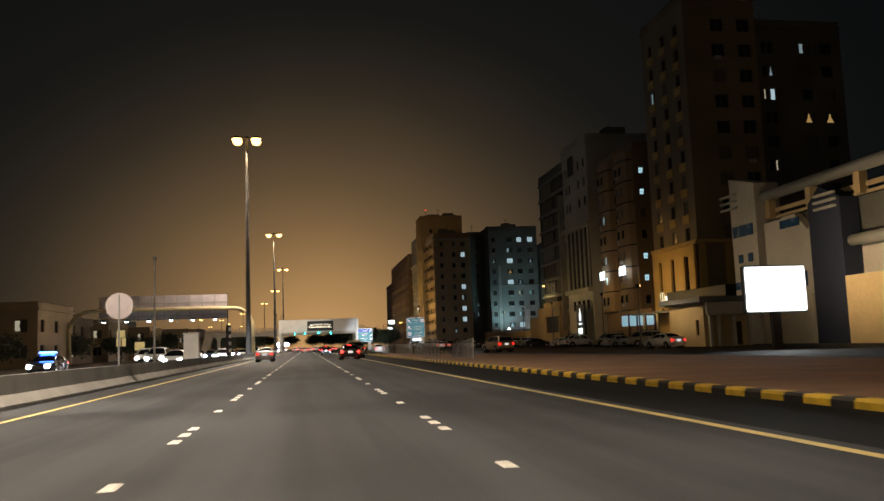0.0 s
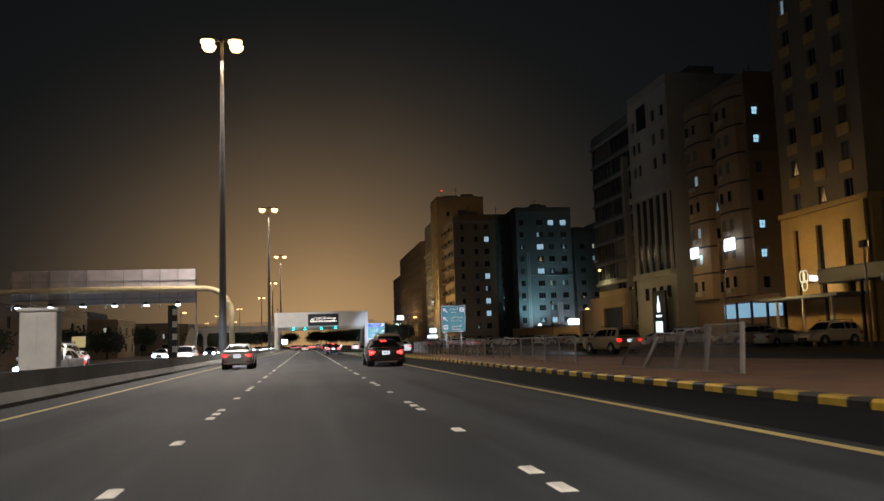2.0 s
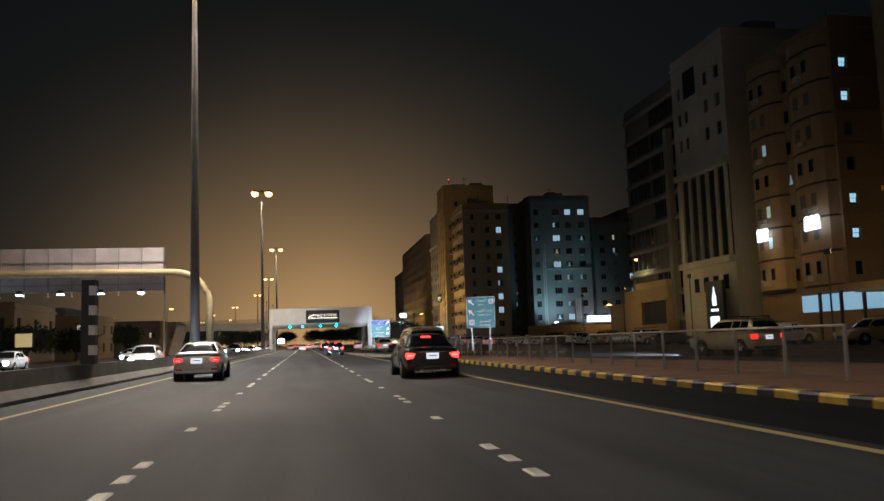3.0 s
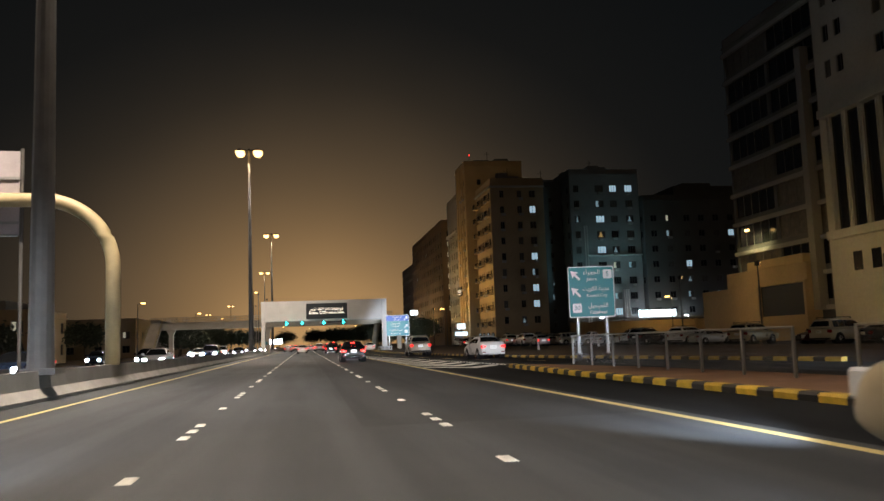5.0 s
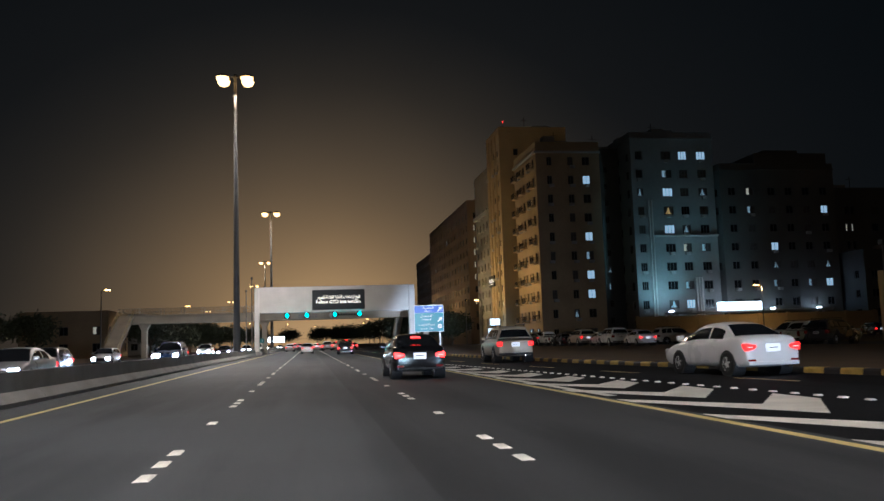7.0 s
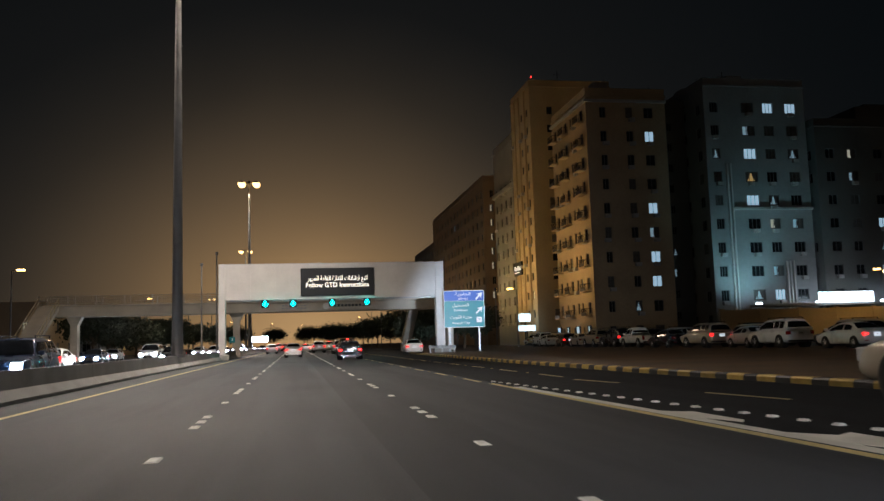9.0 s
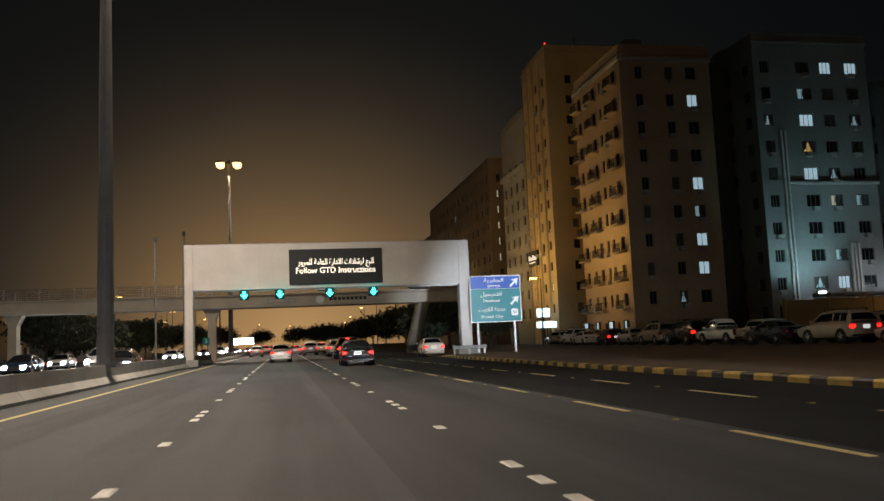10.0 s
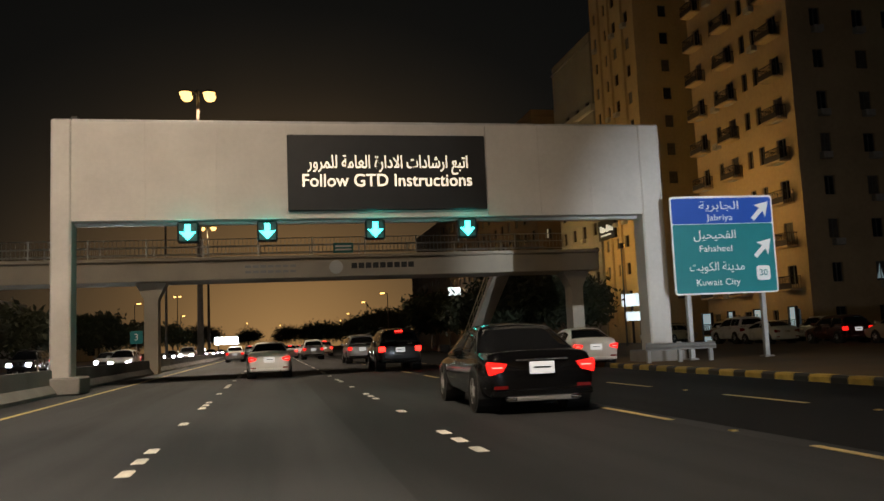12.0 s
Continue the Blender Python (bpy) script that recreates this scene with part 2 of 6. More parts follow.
WALL = {
    "cream": wall_mat("cream_render", (0.55, 0.42, 0.24)),
    "sand": wall_mat("sand_render", (0.48, 0.36, 0.22)),
    "grey": wall_mat("grey_render", (0.30, 0.29, 0.28)),
    "pale": wall_mat("pale_render", (0.50, 0.49, 0.46)),
    "bay": wall_mat("bay_render", (0.33, 0.235, 0.15)),
    "brown": wall_mat("brown_brick_render", (0.25, 0.175, 0.115)),
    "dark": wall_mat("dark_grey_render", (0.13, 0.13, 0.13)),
    "blue": wall_mat("slate_render", (0.16, 0.17, 0.20)),
    # cream stone with yellow lamplight mixed into its colour
    "lit_stone": wall_mat("yellow_lit_stone", (0.50, 0.335, 0.125)),
    "stone": wall_mat("brown_stone_render", (0.225, 0.18, 0.125)),
    "navy": wall_mat("navy_panel", (0.028, 0.036, 0.075)),
    "slate": wall_mat("brown_slate_render", (0.15, 0.142, 0.13)),
    "white": wall_mat("white_stucco", (0.60, 0.56, 0.52)),
}

# ================= mesh helpers =================


def part(name, bm, material, parent=None, label="", smooth=False):
    me = bpy.data.meshes.new(name)
    bm.to_mesh(me)
    bm.free()
    for mm in material if isinstance(material, (list, tuple)) else [material]:
        me.materials.append(mm)
    if smooth:
        for p in me.polygons:
            p.use_smooth = True
    ob = new(name, me)
    if parent:
        ob.parent = parent
    if label:
        ob["label"] = label
    return ob


def place(name, mesh, parent, m, label=""):
    ob = new(name, mesh)
    ob.parent = parent
    ob.matrix_basis = m
    if label:
        ob["label"] = label
    return ob


def thing(name, m, label, category, group="", kind=""):
    ob = new(name)
    ob.matrix_world = m
    return tagged(ob, label, category, group, kind)


def box(bm, x0, x1, y0, y1, z0, z1, bevel=0.0, mi=0):
    v = [bm.verts.new(p) for p in ((x0, y0, z0), (x1, y0, z0), (x1, y1, z0), (x0, y1, z0), (x0, y0, z1), (x1, y0, z1), (x1, y1, z1), (x0, y1, z1))]
    fs = [bm.faces.new([v[i] for i in q]) for q in ((3, 2, 1, 0), (4, 5, 6, 7), (0, 1, 5, 4), (1, 2, 6, 5), (2, 3, 7, 6), (3, 0, 4, 7))]
    for f in fs:
        f.material_index = mi
    if bevel:
        edges = list({e for f in fs for e in f.edges})
        bmesh.ops.bevel(bm, geom=edges, offset=bevel, segments=1, affect="EDGES", profile=0.5)
    return bm


def tube(bm, points, radii, sides=10, mi=0, cap=True):
    """A round bar along points."""
    pts = [Vector(p) for p in points]
    if not isinstance(radii, (list, tuple)):
        radii = [radii] * len(pts)
    rings = []
    for i, p in enumerate(pts):
        d = (pts[min(i + 1, len(pts) - 1)] - pts[max(i - 1, 0)]).normalized()
        up = Vector((0, 0, 1)) if abs(d.z) < 0.9 else Vector((0, 1, 0))
        a = d.cross(up).normalized()
        b = a.cross(d)
        rings.append([bm.verts.new(p + radii[i] * (a * math.cos(2 * math.pi * k / sides) + b * math.sin(2 * math.pi * k / sides))) for k in range(sides)])
    for r0, r1 in zip(rings, rings[1:]):
        for k in range(sides):
            f = bm.faces.new((r0[k], r0[(k + 1) % sides], r1[(k + 1) % sides], r1[k]))
            f.material_index = mi
    if cap:
        for r in (rings[0][::-1], rings[-1]):
            f = bm.faces.new(r)
            f.material_index = mi
    return bm


def prism(bm, outline, axis, a, b, mi=0):
    """A flat outline of 2D points, extruded from a to b along x, y or z."""
    def at(p, d):
        return {"x": (d, p[0], p[1]), "y": (p[0], d, p[1]), "z": (p[0], p[1], d)}[axis]
    r0, r1 = [bm.verts.new(at(p, a)) for p in outline], [bm.verts.new(at(p, b)) for p in outline]
    n = len(outline)
    fs = [bm.faces.new(r0[::-1]), bm.faces.new(r1)]
    fs += [bm.faces.new((r0[k], r0[(k + 1) % n], r1[(k + 1) % n], r1[k])) for k in range(n)]
    for f in fs:
        f.material_index = mi
    bmesh.ops.recalc_face_normals(bm, faces=fs)
    return bm


def bm_new():
    return bmesh.new()


def lerp_x(rows, y):
    """The x at y along an edge given by (y, x) rows."""
    for (y0, x0), (y1, x1) in zip(rows, rows[1:]):
        if y <= y1:
            return x0 + (x1 - x0) * (y - y0) / (y1 - y0)
    return rows[-1][1]


def words(text, size, material, parent, m, name="lettering", label="", thick=0.01, width=0.0):
    """Lettering as a mesh in the plane of m, centred on its origin."""
    cu = bpy.data.curves.new(name, "FONT")
    cu.body, cu.size, cu.align_x, cu.align_y = text, size, "CENTER", "CENTER"
    cu.extrude, cu.resolution_u = thick, 3
    tmp = new("tmp_text", cu)
    bpy.context.view_layer.update()
    me = bpy.data.meshes.new_from_object(tmp.evaluated_get(bpy.context.evaluated_depsgraph_get()))
    wide = tmp.dimensions.x
    bpy.data.objects.remove(tmp)
    bpy.data.curves.remove(cu)
    me.name = name
    me.materials.clear()
    me.materials.append(material)
    if width and wide:
        me.transform(Matrix.Diagonal((width / wide, 1, 1, 1)))
    return place(name, me, parent, m, label)


# ================= ground and roads =================
bm = bm_new()
for i in range(-12, 12):
    for j in range(-6, 18):
        s = 150
        v = [bm.verts.new((i * s + dx * s, j * s + dy * s, -0.03)) for dx, dy in ((0, 0), (1, 0), (1, 1), (0, 1))]
        bm.faces.new(v)
bmesh.ops.remove_doubles(bm, verts=bm.verts, dist=0.01)
tagged(part("ground", bm, SAND), "dusty sand ground reaching to the horizon", "ground", kind="structure")

# edges of the carriageways: (y, x)
ISLAND_R = [(-80, 20.5), (40, 20.2), (62, 18.6), (80, 15.2), (100, 11.7), (108, 11.0), (116, 10.6), (120, 8.75)]
EXIT_KERB = [(-80, 33), (40, 32), (62, 29.5), (80, 25.5), (95, 22.0), (110, 18.9), (125, 16.0), (132, 14.4), (140, 13.0), (155, 11.6), (172, 10.7), (190, 10.4), (215, 10.9), (235, 11.6), (262, 14.5), (300, 19.0), (700, 22.0)]
ROAD_YS = [-80, -40, 0, 20, 40, 51, 62, 71, 80, 88, 95, 102, 110, 118, 125, 132, 140, 148, 155, 163, 172, 190, 202, 215, 235, 248, 262, 300, 400, 700]


def ribbon(rows_l, rows_r, ys, z, across=6):
    b = bm_new()
    grid = []
    for y in ys:
        xa, xb = lerp_x(rows_l, y), lerp_x(rows_r, y)
        grid.append([b.verts.new((xa + (xb - xa) * k / across, y, z)) for k in range(across + 1)])
    for r0, r1 in zip(grid, grid[1:]):
        for k in range(across):
            b.faces.new((r0[k], r0[k + 1], r1[k + 1], r1[k]))
    return b


tagged(part("road", ribbon([(-80, -25), (700, -25)], EXIT_KERB, ROAD_YS, 0.0), ASPHALT), "worn dark asphalt motorway with faint tyre tracks", "road", kind="structure")

# the raised island between the motorway and the service road
bm = ribbon([(-80, 8.28), (128.5, 8.28)], ISLAND_R, [-80, -40, 0, 40, 62, 80, 100, 112, 119.9], 0.14, 4)
tagged(part("pavement", bm, ISLAND), "dusty brown raised island beside the motorway", "pavement", kind="structure")


# ---- painted lines
def strip(bm_, x0, y0, x1, y1, w, z=0.005, n=12):
    d = Vector((x1 - x0, y1 - y0, 0)).normalized()
    s = Vector((d.y, -d.x, 0)) * w / 2
    prev = None
    for i in range(n + 1):
        c = Vector((x0 + (x1 - x0) * i / n, y0 + (y1 - y0) * i / n, z))
        row = (bm_.verts.new(c - s), bm_.verts.new(c + s))
        if prev:
            bm_.faces.new((prev[0], prev[1], row[1], row[0]))
        prev = row


bm = bm_new()
strip(bm, -5.75, -80, -5.7, 700, 0.16, n=60)
tagged(part("road_marking", bm, PAINT_Y), "solid yellow edge line on the asphalt", "road marking", "edge lines", "structure")
bm = bm_new()
strip(bm, 5.2, -80, 5.2, 130, 0.17, n=40)
strip(bm, 5.2, 130, 4.95, 172, 0.17, n=10)
tagged(part("road_marking", bm, PAINT_Y), "solid yellow edge line ending at the slip road", "road marking", "edge lines", "structure")


def rounded_stud(w, l, h):
    b = bm_new()
    box(b, -w / 2, w / 2, -l / 2, l / 2, 0, h)
    for v in b.verts:
        if v.co.z > h / 2:
            v.co.x *= 0.7
            v.co.y *= 0.85
    me = bpy.data.meshes.new("stud")
    b.to_mesh(me)
    b.free()
    me.materials.append(PAINT_W)
    return me


STUD = rounded_stud(0.15, 0.42, 0.014)
DOME = rounded_stud(0.12, 0.15, 0.03)
for lx in (-1.83, 1.83):
    line = tagged(new("lane_line"), "line of white raised lane studs on asphalt", "road marking", "lane lines", "structure")
    line.location = (lx, 0, 0)
    for k in range(-1, 33):
        y = 9.0 + 9.385 * k
        for dy in (0, 4.69 - 0.95, 4.69, 4.69 + 0.95):
            place("stud", STUD, line, pose(0.0, y + dy, 0.001))

# newer, darker asphalt on the shoulder, in the gore and on the merging lanes
bm = ribbon([(-80, 5.55), (119, 5.50), (173, 5.12), (300, 5.1)], [(-80, 8.13), (119, 8.13), (120.5, 8.75), (125, 15.7), (132, 14.2), (140, 12.8), (155, 11.4), (172, 10.5), (190, 10.2), (215, 10.7), (235, 11.4), (262, 14.3), (300, 18.5)], [-80, -40, 0, 30, 60, 90, 119, 120.5, 125, 132, 140, 155, 172, 190, 215, 235, 262, 300], 0.003, 4)
tagged(part("shoulder", bm, ASPHALT_NEW), "newer dark asphalt shoulder and merging lanes", "road", kind="structure")

# darker stretch of the inner lanes
bm = ribbon([(96, 0.6), (99, 0.7), (300, 0.7)], [(96, 5.02), (130, 5.02), (172, 4.8), (300, 4.8)], [97.5, 110, 130, 150, 172, 200, 230, 262, 300], 0.003, 3)
tagged(part("darker_lane", bm, asphalt_mat("darker_asphalt", 0.58)), "darker stretch of asphalt lane", "road", kind="structure")

# dashes between the merged lanes
DASH = bpy.data.meshes.new("dash")
bm = bm_new()
box(bm, -0.05, 0.05, 0, 2.4, 0, 0.006)
bm.to_mesh(DASH)
bm.free()
DASH.materials.append(PAINT_D)
CATEYE = bpy.data.meshes.new("reflector")
bm = bm_new()
prism(bm, [(-0.045, 0), (-0.03, 0.018), (0.03, 0.018), (0.045, 0)], "x", -0.04, 0.04)
bm.to_mesh(CATEYE)
bm.free()
CATEYE.materials.append(mat("amber_reflector", (0.45, 0.36, 0.16), 0.25, scale=6, vary=0.1, fine=40, bump=0))
for lx, y0, n in ((4.9, 173.13, 16), (7.7, 174.2, 16)):
    line = tagged(new("dashed_line"), "pale yellow dashed lane line on asphalt", "road marking", "dashed lines", "structure")
    line.location = (lx, 0, 0)
    for k in range(n):
        place("dash", DASH, line, pose(0, y0 + 5.47 * k, 0.002))
        place("reflector", CATEYE, line, pose(0, y0 + 5.47 * k + 3.9, 0.003), "amber road reflector")
line = tagged(new("dashed_line"), "worn white dashed line on the service road", "road marking", "dashed lines", "structure")
for k in range(7):
    y = 128 + 7 * k
    x = lerp_x(EXIT_KERB, y) - 3.0
    place("dash", DASH, line, pose(x, y, 0.002, 0, 0, math.degrees(math.atan2(1.0, 7.4))))

# gore: chevrons and a row of domes
GORE_R = [(120.0, 9.35), (131, 8.7), (142, 7.8), (150, 7.15), (173, 5.2)]
gore = tagged(new("gore_marking"), "white chevron stripes between motorway and slip road", "road marking", kind="structure")
for k in range(13):
    y = 120.9 + 3.55 * k
    xl = lerp_x([(119, 5.45), (173, 5.05)], y)
    xa = (xl + lerp_x(GORE_R, y)) / 2 - 0.15
    xr = lerp_x(GORE_R, y + 2.6) - 0.36
    if xr - xl < 0.5:
        continue
    b = bm_new()
    prism(b, [(xa, y), (xr, y + 1.7 * (xr - xa)), (xr, y + 1.7 * (xr - xa) + 1.5), (xa, y + 1.8), (xl, y + 1.75 + 1.5 * (xa - xl)), (xl, y + 1.0 + 1.5 * (xa - xl))], "z", 0.001, 0.007)
    part("chevron", b, PAINT_W, gore)
b = bm_new()
strip(b, 5.62, 133.0, 5.12, 170.0, 0.24, 0.0075, 10)
part("edge_strip", b, PAINT_W, gore)
line = tagged(new("dome_line"), "row of white ceramic domes along the gore", "road marking", "lane lines", "structure")
for k in range(80):
    y = 121.1 + 0.655 * k
    place("dome", DOME, line, pose(lerp_x(GORE_R, y), y, 0.001))


# ---- kerbs
def kerb_mesh(material, l):
    b = bm_new()
    prism(b, [(-0.14, -0.02), (-0.14, 0.11), (-0.10, 0.16), (0.14, 0.16), (0.14, -0.02)], "y", 0.006, l - 0.006)
    me = bpy.data.meshes.new("kerb_block")
    b.to_mesh(me)
    b.free()
    me.materials.append(material)
    return me


KY, KD, KB = kerb_mesh(KERB_Y, 0.74), kerb_mesh(KERB_DIMMED, 0.74), kerb_mesh(KERB_B, 0.57)


def kerb(rows, y0, y1, label, bright):
    k = tagged(new("kerb"), label, "kerb", "painted kerbs", "structure")
    y, i = y0, 0
    while y < y1:
        l = 0.74 if i % 2 == 0 else 0.57
        x, xn = lerp_x(rows, y), lerp_x(rows, y + l)
        place("kerb_block", bright if i % 2 == 0 else KB, k, pose(x, y, 0, 0, 0, math.degrees(math.atan2(x - xn, l))))
        y += l * math.cos(math.atan2(xn - x, l))
        i += 1
    return k


kerb([(-80, 8.14), (110, 8.14), (120, 8.5)], -4, 119.9, "yellow and black painted kerb blocks along the island", KY)
kerb(EXIT_KERB, 112, 262, "dimmed yellow and black painted kerb blocks along the slip road", KD)

# concrete median barrier and its plinth
bm = bm_new()
for y0 in range(-80, 560, 10):
    prism(bm, [(-7.62, 0), (-7.62, 0.10), (-7.42, 0.34), (-7.38, 0.80), (-7.16, 0.80), (-7.12, 0.34), (-6.92, 0.10), (-6.92, 0)], "y", y0 + 0.01, y0 + 9.99)
tagged(part("median_barrier", bm, CONCRETE), "long dusty concrete barrier along the median", "barrier", kind="structure")

# verge and car park past the slip road
bm = ribbon([(y, x + 0.14) for y, x in EXIT_KERB], [(-80, 35), (40, 34), (700, 34)], [112, 118, 125, 132, 140, 148, 155, 163, 172, 190, 202, 215, 235, 248, 262, 300, 400, 700], 0.13, 3)
tagged(part("verge", bm, SAND), "raised dusty sand verge beside the slip road", "verge", kind="structure")
bm = ribbon([(-80, 34), (700, 34)], [(-80, 45), (700, 45)], [-80, 0, 60, 120, 180, 240, 300, 420], 0.02, 3)
tagged(part("car_park", bm, ASPHALT), "asphalt car park in front of the apartment blocks", "car park", kind="structure")

# ================= street lamps =================


def street_lamp(h):
    root = thing("street_lamp", pose(0, 0, 0), "tall tapered steel street lamp with four lit sodium heads", "street lamp", "median street lamps")
    b = bm_new()
    tube(b, [(0, 0, 0.05), (0, 0, 1.2), (0, 0, h * 0.5), (0, 0, h)], [0.36, 0.33, 0.24, 0.13], 14)
    box(b, -0.5, 0.5, -0.5, 0.5, -0.1, 0.06)
    part("pole", b, POLE_PAINT, root, smooth=False)
    b = bm_new()
    tube(b, [(0, 0, h - 0.05), (0, 0, h + 0.35)], [0.2, 0.16], 12)
    part("collar", b, POLE_PAINT, root)
    for ax, ay, big in ((-1.2, -0.55, 0.95), (1.2, -0.55, 0.95), (-1.2, 0.75, 0.95), (1.2, 0.75, 0.95)):
        b = bm_new()
        tube(b, [(0, 0, h + 0.12), (ax * 0.55, ay * 0.55, h + 0.16), (ax, ay, h + 0.1)], 0.05, 8)
        part("arm", b, POLE_PAINT, root)
        b = bm_new()
        rings = []
        for zz, rr in ((h - 0.12, 0.68), (h + 0.02, 0.62), (h + 0.16, 0.42), (h + 0.24, 0.16)):
            rings.append([b.verts.new((ax + big * rr * math.cos(k * math.pi / 8), ay + big * rr * math.sin(k * math.pi / 8), zz)) for k in range(16)])
        for r0, r1 in zip(rings, rings[1:]):
            for k in range(16):
                b.faces.new((r0[k], r0[(k + 1) % 16], r1[(k + 1) % 16], r1[k]))
        b.faces.new(rings[-1])
        head = part("lamp_head", b, POLE_PAINT, root)
        b = bm_new()
        rings = []
        for zz, rr in ((h - 0.10, 0.66), (h - 0.32, 0.64), (h - 0.56, 0.48), (h - 0.68, 0.2)):
            rings.append([b.verts.new((ax + big * rr * math.cos(k * math.pi / 8), ay + big * rr * math.sin(k * math.pi / 8), zz)) for k in range(16)])
        for r0, r1 in zip(rings, rings[1:]):
            for k in range(16):
                b.faces.new((r0[k], r1[k], r1[(k + 1) % 16], r0[(k + 1) % 16]))
        b.faces.new(rings[-1][::-1])
        part("lens", b, SODIUM_LENS, head, "glowing sodium lens")
    return root


first = street_lamp(POLE_H)
first.matrix_world = pose(*POLES[0], 0.8)
for px, y in POLES[1:]:
    copy_thing(first, pose(px, y, 0.8 if y < 300 else 0.08))


def small_lamp(h):
    root = thing("street_lamp", pose(0, 0, 0), "slim far street lamp with a single lit sodium head", "street lamp", "far street lamps")
    b = bm_new()
    tube(b, [(0, 0, 0), (0, 0, h)], [0.12, 0.07], 8)
    tube(b, [(0, 0, h), (0.8, 0, h + 0.15)], 0.05, 6)
    part("pole", b, POLE_PAINT, root)
    b = bm_new()
    box(b, 0.5, 1.3, -0.25, 0.25, h, h + 0.2, 0.05)
    part("lens", b, FAR_LENS, root, "glowing sodium lens")
    return root


FAR_LAMPS = [(-30, 245, 10), (-29, 320, 11), (-30, 395, 12), (-28, 470, 12), (24, 420, 12), (27, 500, 12), (31, 585, 12), (36, 660, 12), (20, 350, 10), (-31, 560, 13), (30, 262, 8), (72.5, 243.0, 8.4), (-14, 640, 14), (5, 700, 14)]
for x, y, h in FAR_LAMPS:
    small_lamp(h).matrix_world = pose(x, y, 0, 0, 0, 0 if x < 0 else 180)

# ================= sign boards =================
FACE = pose(0, 0, 0, 90, 0, 0)   # lettering that faces the oncoming driver
AR = {
    "follow": "\ufead\ufeed\ufeae\ufee4\ufee0\ufedf \ufe94\ufee3\ufe8e\ufecc\ufedf\ufe8d \ufe93\ufead\ufe8d\ufea9\ufefb\ufe8d \ufe95\ufe8d\ufea9\ufe8e\ufeb7\ufead\ufe8d \ufeca\ufe92\ufe97\ufe8d",
    "jabriya": "\ufe94\ufef3\ufeae\ufe91\ufe8e\ufea0\ufedf\ufe8d",
    "fahaheel": "\ufede\ufef4\ufea4\ufef4\ufea4\ufed4\ufedf\ufe8d",
    "city": "\ufe96\ufef3\ufeee\ufedc\ufedf\ufe8d \ufe94\ufee8\ufef3\ufeaa\ufee3",
    "jahra": "\ufe80\ufe8d\ufeae\ufeec\ufea0\ufedf\ufe8d",
}


def arrow(parent, x, z, size, turn, y=-0.05):
    b = bm_new()
    s = size
    prism(b, [(-0.09 * s, -0.5 * s), (0.09 * s, -0.5 * s), (0.09 * s, 0.05 * s), (0.34 * s, -0.05 * s), (0, 0.5 * s), (-0.34 * s, -0.05 * s), (-0.09 * s, 0.05 * s)], "y", -0.012, 0.0)
    o = part("arrow", b, SIGN_WHITE, parent, "white arrow")
    o.matrix_basis = pose(x, y, z, 0, turn, 0)
    return o


def rounded_rect(w, h, r, x=0.0, z=0.0):
    out = []
    for cx, cz, a0 in ((w / 2 - r, h / 2 - r, 0), (-w / 2 + r, h / 2 - r, 90), (-w / 2 + r, -h / 2 + r, 180), (w / 2 - r, -h / 2 + r, 270)):
        for k in range(4):
            a = radians(a0 + 30 * k)
            out.append((x + cx + r * math.cos(a), z + cz + r * math.sin(a)))
    return out


def board(root, w, h, zc, bands):
    """A sign face: white border sheet, coloured bands on it. bands: (z0, z1, material)."""
    b = bm_new()
    prism(b, rounded_rect(w, h, 0.12, 0, zc), "y", -0.02, 0.03)
    part("border", b, SIGN_WHITE, root, "white rim")
    for z0, z1, mm in bands:
        b = bm_new()
        prism(b, rounded_rect(w - 0.12, z1 - z0, 0.08, 0, (z0 + z1) / 2), "y", -0.032, -0.021)
        part("face", b, mm, root)
    b = bm_new()
    for k in range(4):
        z = zc - h / 2 + h * (k + 0.5) / 4
        box(b, -w / 2 + 0.1, w / 2 - 0.1, 0.03, 0.09, z - 0.04, z + 0.04)
    part("back_rail", b, SIGN_GREY, root)


def text_on(root, text, x, z, size, width=0.0, material=None):
    return words(text, size, material or SIGN_WHITE, root, pose(x, -0.036, z) @ FACE, "lettering", "", 0.004, width)


def sign_posts(root, xs, top):
    for x in xs:
        b = bm_new()
        box(b, x - 0.09, x + 0.09, 0.1, 0.28, 0, top, 0.015)
        part("post", b, GALV, root)
        b = bm_new()
        box(b, x - 0.2, x + 0.2, 0.0, 0.38, 0, 0.08, 0.02)
        part("footing", b, CONCRETE, root)


s1 = thing("road_sign", pose(17.2, 134.0, 0.12, 0, 0, -4) @ Matrix.Diagonal((0.94, 1, 0.93, 1)), "tall green direction sign with white Arabic and English lettering", "road sign", "direction signs")
board(s1, 3.05, 3.35, 4.05, [(2.44, 5.66, SIGN_GREEN)])
sign_posts(s1, (-0.95, 0.95), 5.4)
arrow(s1, -1.05, 5.15, 0.85, -45)
arrow(s1, -1.05, 4.05, 0.85, -45)
text_on(s1, AR["jahra"], 0.05, 5.33, 0.42, 1.1)
text_on(s1, "Jahra", 0.05, 4.88, 0.30, 0.7)
text_on(s1, AR["city"], 0.3, 4.25, 0.42, 1.75)
text_on(s1, "Kuwait City", 0.35, 3.80, 0.30, 1.35)
text_on(s1, AR["fahaheel"], 0.4, 3.14, 0.42, 1.3)
text_on(s1, "Fahaheel", 0.4, 2.70, 0.30, 1.1)
